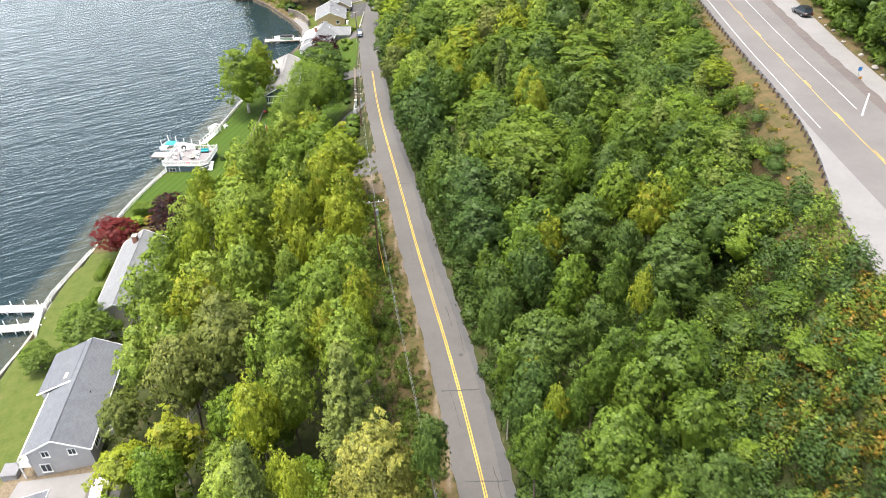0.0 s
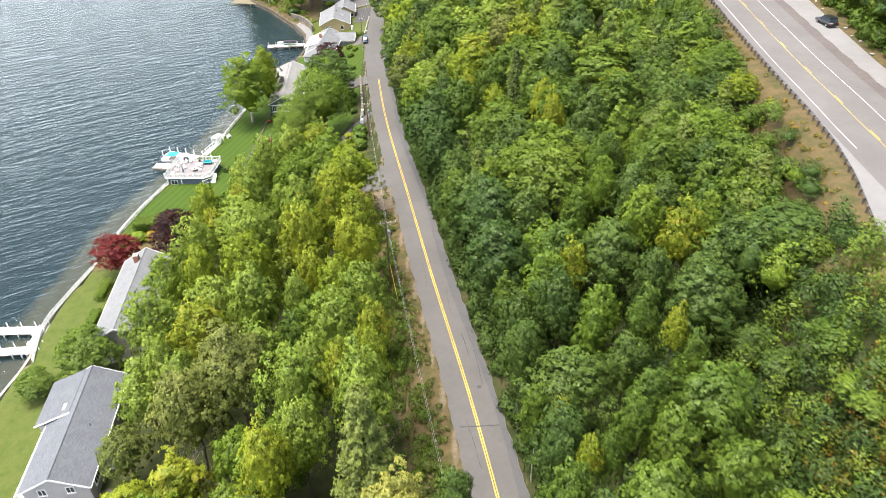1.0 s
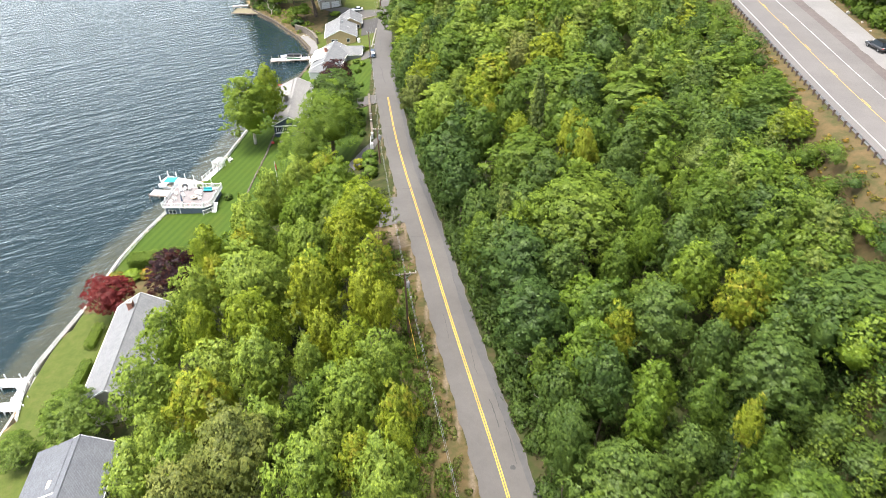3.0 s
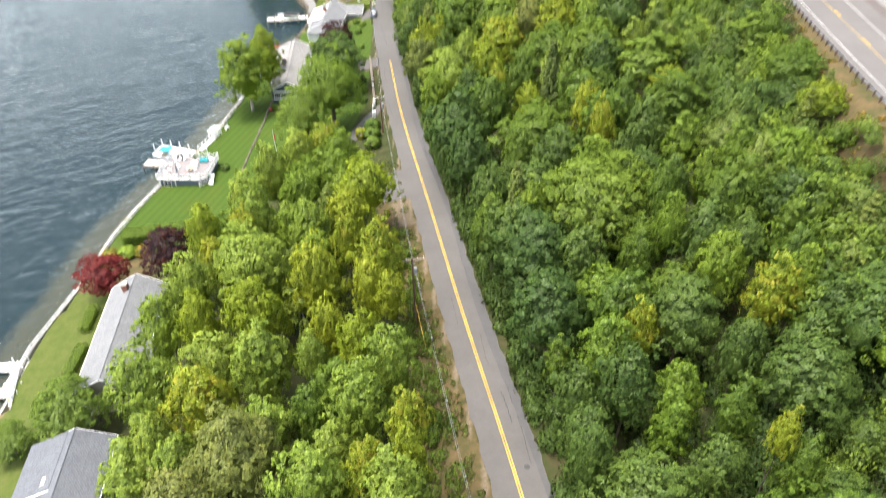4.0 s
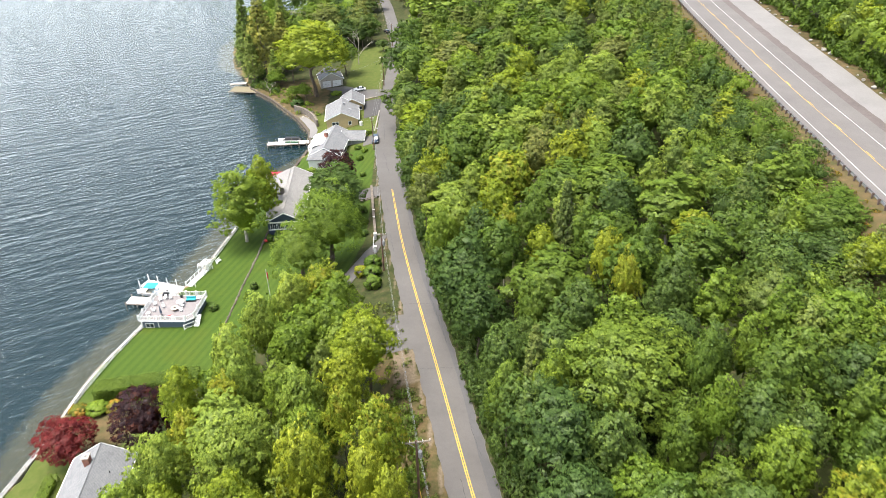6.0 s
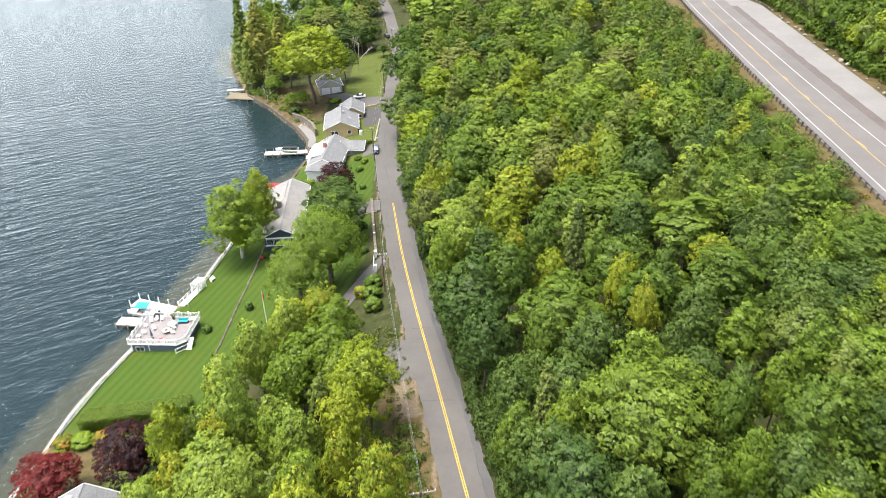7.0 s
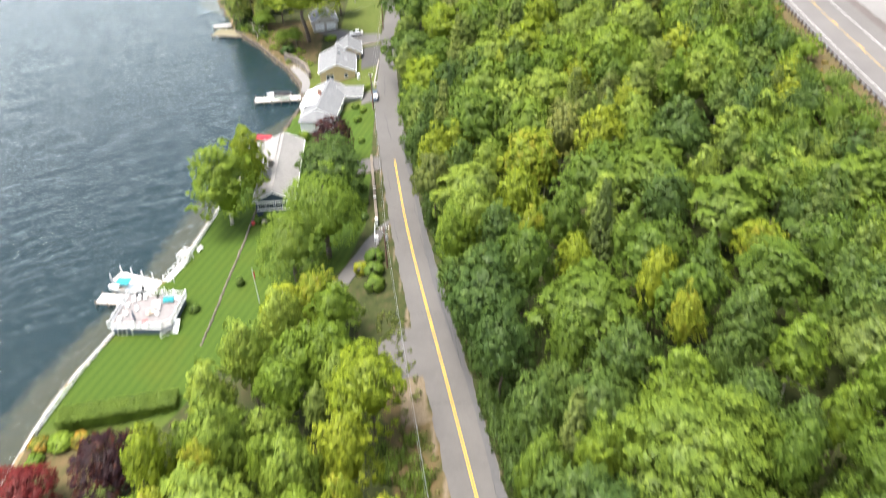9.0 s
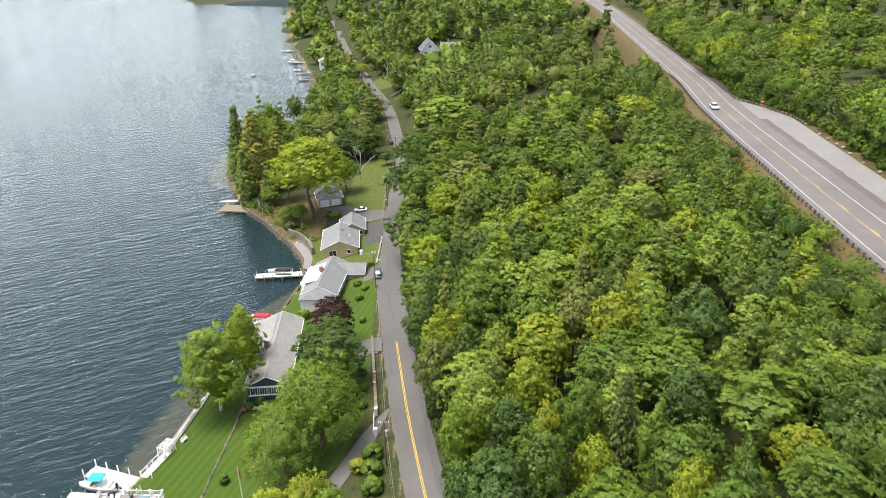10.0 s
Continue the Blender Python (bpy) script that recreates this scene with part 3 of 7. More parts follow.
def wob(y, k):
    return 0.10 * math.sin(y * 0.9 + k) + 0.07 * math.sin(y * 2.3 + 2 * k) + 0.05 * math.sin(y * 5.1 + k)


road = strip("road", -60, 1000, lambda y: rx(y) - half(y) + wob(y, 0), lambda y: rx(y) + half(y) + wob(y, 2), rz, ASPHALT, 1.0, 0.12, across=6)
tagged(road, "narrow grey two-lane asphalt road with worn edges", "road", kind="structure")
for off in (-0.13, 0.13):
    strip("centre_line", -60, 204, lambda y, o=off: rx(y) - 0.25 + o - 0.065, lambda y, o=off: rx(y) - 0.25 + o + 0.065, lambda x, y: rz(x, y) + 0.006, YELLOW, 2.0, parent=road, label="painted yellow centre line", across=1)
# darker band on the wooded side
strip("asphalt_patch", -20, 215, lambda y: rx(y) + half(y) - 1.15 + 0.25 * wob(y, 1) + 0.3 * math.sin(y * .11), lambda y: rx(y) + half(y) - 0.12 + wob(y, 2), lambda x, y: rz(x, y) + 0.004, asphalt("asphalt_edge_band", (0.078, 0.077, 0.080), 0.85), 1.0, parent=road, label="darker strip of asphalt along the wooded edge", across=1)


def crack(y0, x_off, length, width, seed):
    """A wandering crack sealed with tar."""
    rnd = random.Random(seed)
    vs, fs, x = [], [], x_off
    n = max(4, int(length / 0.35))
    for i in range(n + 1):
        y = y0 + length * i / n
        x += rnd.uniform(-0.09, 0.09)
        w = width * rnd.uniform(0.4, 1.1)
        for s in (-w / 2, w / 2):
            px = rx(y) + x + s
            vs.append((px, y, rz(px, y) + 0.011))
        if i:
            k = 2 * i
            fs.append((k - 2, k - 1, k + 1, k))
    return mesh_of("tar_crack", vs, fs, TAR, road)


def cross_crack(y0, a, b, width, seed):
    rnd = random.Random(seed)
    vs, fs, y = [], [], y0
    n = 12
    for i in range(n + 1):
        x = a + (b - a) * i / n
        y += rnd.uniform(-0.06, 0.06)
        for s in (-width / 2 * rnd.uniform(.4, 1.1), width / 2 * rnd.uniform(.4, 1.1)):
            vs.append((rx(y) + x, y + s, rz(rx(y) + x, y) + 0.011))
        if i:
            k = 2 * i
            fs.append((k - 2, k - 1, k + 1, k))
    return mesh_of("tar_crack", vs, fs, TAR, road)


for k, (y0, xo, ln, w) in enumerate(((74, 1.9, 7, .10), (80, 1.4, 5, .16), (83, 2.2, 4, .10), (90, 1.0, 6, .08), (135, 2.6, 9, .14), (141, 2.3, 12, .2), (150, 2.5, 8, .16), (163, 2.2, 9, .12), (176, 2.5, 8, .1),
                                     (60, -1.2, 8, .08), (98, -1.5, 6, .08), (190, -2.2, 10, .1), (215, -0.2, 14, .16), (240, -0.6, 14, .18), (170, -2.4, 8, .1), (46, 1.0, 8, .1), (108, 2.4, 7, .08))):
    crack(y0, xo, ln, w, k)
for k, (y0, a, b, w) in enumerate(((66.5, -2.6, 2.4, .24), (128, -3.0, 3.0, .10), (148, -2, 3.1, .1), (52, -2.2, 2.8, .16), (183, -2.8, 1.2, .1))):
    cross_crack(y0, a, b, w, k)
cover = part("manhole_cover", bmesh.ops.create_circle(bm := new_bm(), cap_ends=True, segments=20, radius=0.34) and bm, TAR, road, "round dark iron cover in the road")
cover.location = (rx(73.5) + 1.35, 73.5, rz(rx(73.5) + 1.35, 73.5) + 0.014)

# highway on its bank
def hx(y):
    return float(blend_y(rail_x, y, 6))


def hz(x, y):
    return HIGH + 0.02


def lane(a):
    """Lines of the highway, measured from its guardrail where the carriageway runs straight."""
    keep = curve_of((-200, 50), (60, 51.0), (82, 51.6), (100, 52.4), (122, 53.6), (4000, 400))
    return lambda y: (max(hx(y), float(keep(y))) if y < 122 else hx(y)) + a


highway = strip("highway", -60, 1500, lambda y: hx(y) + 0.35, lambda y: hx(y) + float(high_w(y)), hz, SHOULDER, 3.0, 0.15, across=4)
tagged(highway, "two-lane highway on a bank with pale paved shoulders", "highway", kind="structure")
up = lambda h: (lambda x, y: HIGH + 0.02 + h)
strip("carriageway", -60, 1500, lane(0.75), lane(13.4), up(0.006), HIGHWAY_MAT, 3.0, parent=highway, label="grey asphalt carriageway", across=3)
strip("gutter", -60, 262, lambda y: lane(13.2)(y) + 0.2 * wob(y, 1), lambda y: lane(15.2)(y) + wob(y, 3), up(0.011), GUTTER, 2.0, parent=highway, label="brown cracked strip of older asphalt", across=1)
for a in (2.1, 9.9):
    strip("edge_line", 92 if a < 5 else 98, 1500, lane(a - 0.065), lane(a + 0.065), up(0.014), LINE_WHITE, 3.0, parent=highway, label="painted white edge line", across=1)
strip("centre_line", -60, 1500, lane(6.07), lane(6.17), up(0.014), YELLOW, 3.0, parent=highway, label="painted yellow centre line", across=1)
for i in range(60):
    y0 = -40 + i * 12.2
    strip("centre_dash", y0, y0 + 3.0, lane(6.34), lane(6.46), up(0.014), YELLOW, 3.0, parent=highway, across=1)
# stop line and dark half-moon patch at the turn-out
sb = new_bm()
box(sb, -0.11, 0, HIGH + 0.02, 0.11, 9.2, HIGH + 0.034)
stop = part("stop_line", sb, LINE_WHITE, highway, "painted white bar at the turn-out")
stop.matrix_basis = pose(61.8, 95.6, 0, 0, 0, -33)
pb = new_bm()
moon = [(66.2 + 0.35 * k / 8 * 3, 102.3 + 1.7 * k) for k in range(9)]
arc = [(67.9 + 2.5 * math.sin(math.pi * k / 10) - 1.3 * (1 - k / 10), 102.3 + 13.7 * k / 10) for k in range(1, 10)]
vs = [pb.verts.new((x, y, HIGH + 0.017)) for x, y in moon + arc[::-1]]
pb.faces.new(vs)
part("patch", pb, ASPHALT_DARK, highway, "dark half-moon asphalt patch")


# ---- trees ----
def unit(v):
    return v / np.maximum(np.linalg.norm(v, axis=-1, keepdims=True), 1e-6)


def ball(fine=1):
    """Unit ball of triangles, as arrays."""
    bm = bmesh.new()
    bmesh.ops.create_icosphere(bm, subdivisions=fine, radius=1.0)
    bm.verts.ensure_lookup_table()
    v, f = np.array([p.co for p in bm.verts]), np.array([[p.index for p in q.verts] for q in bm.faces])
    bm.free()
    return v, f


BALL_V, BALL_F = ball()
CORE_V, CORE_F = ball(2)
NO_BODY = (np.zeros((0, 3)), np.zeros((0, 3)), np.zeros((0, 3), dtype=np.int64))


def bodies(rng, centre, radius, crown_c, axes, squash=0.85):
    """A lumpy solid ball added under each bough's leaves, closing gaps and blocking light."""
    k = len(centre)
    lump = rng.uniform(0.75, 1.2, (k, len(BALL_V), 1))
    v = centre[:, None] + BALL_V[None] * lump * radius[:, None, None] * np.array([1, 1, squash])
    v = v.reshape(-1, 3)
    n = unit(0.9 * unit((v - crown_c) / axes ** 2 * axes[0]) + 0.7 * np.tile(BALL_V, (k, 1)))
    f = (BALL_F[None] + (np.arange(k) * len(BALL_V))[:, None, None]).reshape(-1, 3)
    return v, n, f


def join_bodies(items):
    out, at = ([], [], []), 0
    for v, n, f in items:
        out[0].append(v), out[1].append(n), out[2].append(f + at)
        at += len(v)
    return tuple(np.concatenate(o) for o in out)


def leaves_mesh(name, pos, nor, size, rng, material, narrow=0.62, soft=None, body=NO_BODY):
    """Many small leaf sprays in one mesh, each a small blade of its own, shaded softly by the clump it grows on."""
    n = len(pos)
    t = unit(np.cross(nor, unit(rng.normal(size=(n, 3)))))
    b = np.cross(nor, t)
    s = size[:, None]
    tri = np.stack([pos - t * s * 0.9 + b * s * narrow * rng.uniform(-.5, .5, (n, 1)),
                    pos - b * s * narrow * 1.3 + t * s * rng.uniform(.2, 1.1, (n, 1)) + nor * s * rng.uniform(-.3, .3, (n, 1)),
                    pos + b * s * narrow * 1.3 + t * s * rng.uniform(.2, .8, (n, 1))], 1)
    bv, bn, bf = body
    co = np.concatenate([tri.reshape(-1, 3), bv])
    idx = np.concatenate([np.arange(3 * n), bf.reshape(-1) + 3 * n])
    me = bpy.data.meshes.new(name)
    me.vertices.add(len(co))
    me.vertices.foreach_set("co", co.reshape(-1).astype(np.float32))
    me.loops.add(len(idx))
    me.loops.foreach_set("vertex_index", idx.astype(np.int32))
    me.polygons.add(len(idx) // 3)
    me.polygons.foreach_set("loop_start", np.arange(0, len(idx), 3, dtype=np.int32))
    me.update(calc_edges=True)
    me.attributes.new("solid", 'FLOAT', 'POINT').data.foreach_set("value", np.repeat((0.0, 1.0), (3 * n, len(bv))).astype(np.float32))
    if soft is not None:
        shade = np.concatenate([np.repeat(unit(soft + 0.35 * nor), 3, axis=0), bn])
        me.attributes.new("custom_normal", 'FLOAT_VECTOR', 'POINT').data.foreach_set("vector", shade.reshape(-1).astype(np.float32))
        me.update()
    me.materials.append(material)
    return me


def crown_round(rng, n, R, z0, z1, leaf, lobes=60, lobe=(0.20, 0.34), fullness=0.74, droop=0.0, pointed=0.0, ragged=0.28):
    """Leaf places for a broad-leaved crown: rounded boughs over an uneven dome, each bough a bunch of leafy tufts."""
    c = np.array([0, 0, z0 + (z1 - z0) * 0.42])
    half_h = (z1 - z0) * 0.58
    axes = np.array([R, R, half_h])
    a1, a2 = rng.uniform(0, 6.3, 2)

    def dome(d):
        ang = np.arctan2(d[:, 1], d[:, 0])
        taper = 1 - pointed * np.clip(d[:, 2], 0, 1) * np.linalg.norm(d[:, :2], axis=1)
        return (1 + 0.12 * np.sin(2 * ang + a1) + 0.09 * np.sin(3 * ang + a2 + 3 * d[:, 2])) * taper
    # boughs spread evenly, none on the crown's underside
    d = unit(rng.normal(size=(lobes * 6, 3)) + np.array([0, 0, 0.35]))
    d = d[d[:, 2] > -0.4]
    keep = [d[0]]
    while len(keep) < lobes:
        far_ = np.min(np.linalg.norm(d[:, None] - np.array(keep)[None], axis=2), axis=1) * rng.uniform(.5, 1, len(d))
        keep.append(d[np.argmax(far_)])
    d = np.array(keep)
    lr = R * rng.uniform(*lobe, lobes) * (1 - 0.35 * pointed * np.clip(d[:, 2], 0, 1))
    rho = (fullness + rng.uniform(-.75, .35, lobes) * ragged) * dome(d)
    lc = c + d * rho[:, None] * axes
    # added solid core that blocks light inside the crown
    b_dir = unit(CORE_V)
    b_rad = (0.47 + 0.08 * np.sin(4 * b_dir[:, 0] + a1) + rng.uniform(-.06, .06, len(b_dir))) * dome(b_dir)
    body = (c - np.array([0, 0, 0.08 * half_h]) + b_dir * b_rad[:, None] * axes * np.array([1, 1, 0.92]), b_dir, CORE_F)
    # tufts on each bough's outer side
    m = lobes * 9
    pl = rng.choice(lobes, m, p=lr ** 2 / np.sum(lr ** 2))
    o1 = unit(rng.normal(size=(m, 3)) + 0.8 * d[pl] + np.array([0, 0, 0.65]))
    tc = lc[pl] + o1 * (lr[pl] * rng.uniform(0.70, 1.05, m))[:, None]
    tr = lr[pl] * rng.uniform(0.26, 0.46, m)
    pick = rng.integers(0, m, n)
    o2 = unit(rng.normal(size=(n, 3)) + 0.7 * o1[pick])
    stray = np.where(rng.uniform(size=n) < 0.10, rng.uniform(1.2, 2.1, n), 1.0)
    pos = tc[pick] + o2 * (tr[pick] * rng.uniform(0.35, 1.0, n) * stray)[:, None]
    if droop:
        for q in (pos, body[0]):
            rad = np.linalg.norm(q[:, :2], axis=1) / R
            q[:, 2] -= droop * rad ** 2 * half_h * rng.uniform(0.4, 1.0, len(q))
    out = o1[pick]
    # leaves between the boughs, deeper in
    deep = rng.uniform(size=n) < 0.24
    o3 = unit(rng.normal(size=(n, 3)) + np.array([0, 0, 0.5]))
    o3[:, 2] = np.where(o3[:, 2] < -0.3, -o3[:, 2], o3[:, 2])
    inner = c + o3 * axes * (dome(o3) * rng.uniform(0.56, 0.80, n) * (fullness + 0.22))[:, None]
    pos, out, o2 = (np.where(deep[:, None], a, b) for a, b in ((inner, pos), (o3, out), (o3, o2)))
    nor = unit(0.8 * out + 0.6 * o2 + 0.4 * rng.normal(size=(n, 3)) + np.array([0, 0, 0.25]))
    soft = unit(0.65 * unit((pos - c) / axes ** 2 * R) + 0.7 * out + 0.4 * o2)
    return pos, nor, leaf * rng.uniform(0.6, 1.25, n), soft, body


def crown_pine(rng, n, R, z0, z1, leaf, tiers=11):
    """Leaf places for a white pine: flat sprays on tiers of limbs."""
    pos, nor, soft = [], [], []
    per = n // tiers
    for k in range(tiers):
        f = max(0.0, (k + rng.uniform(-.2, .2)) / (tiers - 1))
        z, r = z0 + (z1 - z0) * f, R * (1.0 - 0.82 * f ** 1.2) * rng.uniform(.8, 1.1)
        limbs = rng.integers(6, 9)
        a0 = rng.uniform(0, 6.3)
        li = rng.integers(0, limbs, per)
        reach = rng.uniform(.75, 1.1, limbs)
        off = rng.normal(size=per) * 0.20
        ang = a0 + li * 2 * np.pi / limbs + off
        q = r * reach[li] * rng.uniform(0.12, 1.0, per) ** 0.6
        pos.append(np.stack([q * np.cos(ang), q * np.sin(ang), z + 0.14 * q - 0.9 * np.abs(off) * q + rng.normal(size=per) * 0.14], -1))
        lift = np.stack([0.55 * np.cos(ang), 0.55 * np.sin(ang), np.ones(per)], -1)
        nor.append(unit(lift + 0.5 * rng.normal(size=(per, 3))))
        soft.append(unit(lift + 0.25 * rng.normal(size=(per, 3)) + 2.0 * off[:, None] * np.stack([-np.sin(ang), np.cos(ang), np.zeros(per)], -1)))
    pos, nor, soft = np.concatenate(pos), np.concatenate(nor), np.concatenate(soft)
    return pos, nor, leaf * rng.uniform(0.6, 1.2, len(pos)), soft, NO_BODY


def wood_mesh(name, rng, height, r, z_split, R, limbs, material, twin=False):
    """A tapered trunk that leans a little, with forked limbs reaching into the crown."""
    bm = bmesh.new()
    stems = 2 if twin else 1
    for s in range(stems):
        p, lean = Vector((0.5 * s, 0.15 * s, -0.8)), Vector((rng.normal() * .03 + (0.12 * (2 * s - 1) if twin else 0), rng.normal() * .03, 1))
        n, pts = 5, []
        for i in range(n + 1):
            pts.append(p + lean * (height * 0.86 + 0.8) * i / n + Vector((rng.normal(), rng.normal(), 0)) * 0.10 * (i > 0))
        for i in range(n):
            tube(bm, pts[i], pts[i + 1], r * (1 - 0.8 * i / n), r * (1 - 0.8 * (i + 1) / n), 7)
        for k in range(limbs):
            f = rng.uniform(z_split / height, 0.85)
            a, o = rng.uniform(0, 6.28), pts[0].lerp(pts[-1], f)
            ln = R * rng.uniform(.55, .95) * (1.15 - f * .6)
            e = o + Vector((math.cos(a) * ln, math.sin(a) * ln, ln * rng.uniform(.35, .9)))
            tube(bm, o, e, r * 0.38 * (1.1 - f), 0.03, 5)
            e2 = o.lerp(e, .55)
            a2 = a + rng.choice((-1, 1)) * rng.uniform(.4, .9)
            tube(bm, e2, e2 + Vector((math.cos(a2), math.sin(a2), .8)) * ln * .45, r * 0.2 * (1.1 - f), 0.025, 4)
    me = bpy.data.meshes.new(name)
    bm.to_mesh(me)
    bm.free()
    me.materials.append(material)
    return me


def tree_meshes(form, seed, n, tint, leaf):
    """Trunk and crown of a tree whose top stands 16 m high."""
    rng = np.random.default_rng(seed)
    if form == "pine":
        p = crown_pine(rng, int(n * 1.2), 3.5, 3.0, 16.2, leaf * 1.25, 15)
        wood = wood_mesh("trunk", rng, 16, 0.26, 4, 2.6, 14, BARK)
    elif form == "slim":
        p = crown_round(rng, n, 2.6, 3.6, 16.4, leaf * .9, 54, (0.20, 0.36), 0.74, 0, 0.35, 0.32)
        wood = wood_mesh("trunk", rng, 15, 0.15, 4, 1.6, 6, BARK_PALE)
    elif form == "willow":
        p = crown_round(rng, n, 4.6, 3.0, 16.0, leaf, 64, (0.18, 0.28), 0.80, 0.30, 0, 0.24)
        wood = wood_mesh("trunk", rng, 15, 0.36, 3, 3.0, 8, BARK)
    elif form == "airy":
        p = crown_round(rng, n, 4.4, 0.8, 16.4, leaf, 96, (0.13, 0.23), 0.78, 0, 0.25, 0.38)
        wood = wood_mesh("trunk", rng, 15.5, 0.26, 3, 2.8, 14, BARK_PALE)
    elif form == "round":
        p = crown_round(rng, n, 4.3, 2.0, 16.2, leaf, 72, (0.16, 0.25), 0.84, 0, 0.05, 0.16)
        wood = wood_mesh("trunk", rng, 15, 0.30, 4, 2.8, 8, BARK)
    elif form == "spread":
        p = crown_round(rng, n, 4.8, 5.2, 16.3, leaf, 66, (0.17, 0.29), 0.82, 0, 0.1, 0.22)
        wood = wood_mesh("trunk", rng, 15, 0.28, 5, 3.2, 8, BARK)
    else:
        p = crown_round(rng, n, 4.1, 4.2, 16.3, leaf, 56, (0.19, 0.32), 0.79, 0, 0.42, 0.26)
        wood = wood_mesh("trunk", rng, 15, 0.22, 5, 2.4, 7, BARK)
    pos, nor, size, soft, body = p
    return wood, leaves_mesh("crown", pos, nor, size, rng, LEAF[tint], 0.42 if form in ("pine", "willow") else 0.62, soft, body)


TREE_LABEL = {"dark": "tall dark green broad-leaved tree", "mid": "tall green broad-leaved tree with a lumpy crown", "lush": "broad spreading tree with lush green leaves", "lime": "tree with yellow-green leaves turning early",
              "gold": "tree with bright yellow autumn leaves", "pale": "slim pale olive tree with a thin trunk", "pine": "white pine with tiered soft green boughs",
              "bright": "broad-leaved tree with bright lime leaves", "light": "broad-leaved tree with light green leaves", "olive": "broad-leaved tree with dull olive leaves", "straw": "soft tree with pale straw-yellow foliage"}
PROTO = {}


def proto(tint, form, level, which):
    """Meshes shared by all trees of one form, tint and fineness."""
    key = (tint, form, level, which)
    if key not in PROTO:
        n, leaf = {-1: (10500, 0.182), 0: (6000, 0.234), 1: (3300, 0.31), 2: (1500, 0.465)}[level]
        if form in ("slim",):
            n = int(n * .75)
        if form in ("spread", "willow", "round", "airy"):
            n = int(n * 1.25)
        PROTO[key] = tree_meshes(form, hash_of(key), n, tint, leaf)
    return PROTO[key]


def hash_of(key):
    return sum(ord(c) * (i + 7) for i, c in enumerate(str(key))) % 99991


JOINED = []


def woods_mass(name, label, items, seed):
    r = np.random.default_rng(seed)
    P, Nn, S, W, I, T, B, BI, BT = [], [], [], [], [], [], [], [], []
    tints = sorted({i[0] for i in items})
    for tint, form, x, y, z, w, s, turn, n, leaf in items:
        few = 0.5 if n < 600 else (0.75 if n < 1500 else 1)
        if form == "pine":
            p, q, sz, so, bo = crown_pine(r, n, 3.5, 3.5, 16.2, leaf, 12)
        elif form == "slim":
            p, q, sz, so, bo = crown_round(r, n, 2.5, 5.5, 16.3, leaf * .9, int(44 * few), (0.24, 0.38), 0.74, 0, 0.35, 0.3)
        else:
            p, q, sz, so, bo = crown_round(r, n, 4.0, 5.0, 16.2, leaf, int(46 * few), (0.21, 0.34), 0.78, 0, 0.42, 0.26)
        size3, place = np.array([w, w, s]), np.array([x, y, z])
        P.append(p * size3 + place), Nn.append(q), S.append(sz * (w + s) / 2), W.append(so)
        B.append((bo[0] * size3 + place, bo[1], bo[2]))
        hue = r.uniform()
        for many, ia, ta in ((len(p), I, T), (len(bo[2]), BI, BT)):
            ia.append(np.full(many, tints.index(tint), dtype=np.int32))
            ta.append(np.full(many, hue, dtype=np.float32))
    me = leaves_mesh(name, np.concatenate(P), np.concatenate(Nn), np.concatenate(S), r, LEAF[tints[0]], 0.62, np.concatenate(W), join_bodies(B))
    for t in tints[1:]:
        me.materials.append(LEAF[t])
    me.polygons.foreach_set("material_index", np.concatenate(I + BI))
    me.attributes.new("tint", 'FLOAT', 'FACE').data.foreach_set("value", np.concatenate(T + BT))
    return tagged(new(name, me), label, "woods", kind="stuff")


def tree(tint, form, x, y, top, width=1.0, level=0, turn=0.0, which=0, label="", group="woodland trees", foot=None):
    """A tree on the ground at (x, y) whose top reaches the height top. A tall trunk carries a crown no deeper than its width allows."""
    z = ground(x, y) if foot is None else foot
    s = max(top - z, 2.5) / 16.0
    w = width * (0.55 * s + 0.45)
    deep = s if form in ("pine", "round", "airy", "willow") else min(s, 1.1 * w + 0.3)
    e = empty("tree", pose(x, y, z), label or TREE_LABEL.get(tint, "tree"), "tree", group)
    wood, crown = proto(tint, form, level, which)
    for name, me, lift, tall in (("trunk", wood, 0.0, s), ("crown", crown, 16.0 * (s - deep), deep)):
        o = new(name, me)
        o.parent = e
        o.matrix_basis = Matrix.LocRotScale((0, 0, lift), Euler((0, 0, turn)), (w, w, tall))
    return e


def canopy(x, y):
    """Height of the tree tops."""
    xr, zr = rx(y), float(blend_y(road_z, y))
    if x > xr:
        tall, low = max(min(36.5, zr + 16.5 + 0.26 * (x - xr)), ground(x, y) + 9.0), ground(x, y) + 5.0
        f = float(smooth((x - 22) / 6) * smooth((67 - y) / 6))
        return tall + (low - tall) * f
    top = float(np.interp(x, [-52, -46, -40, -28, -18, -10], [16, 22, 28, 29, 31, 32.5])) - max(0, y - 100) * 0.07 - max(0, y - 126) * 0.25
    return top - 8.0 * float(smooth((-24 - x) / 6) * smooth((66 - y) / 6))


taken = []


def free(x, y, gap):
    return all((x - a) ** 2 + (y - b) ** 2 > (gap * 0.5 + g * 0.5) ** 2 for a, b, g in taken if abs(y - b) < 9)


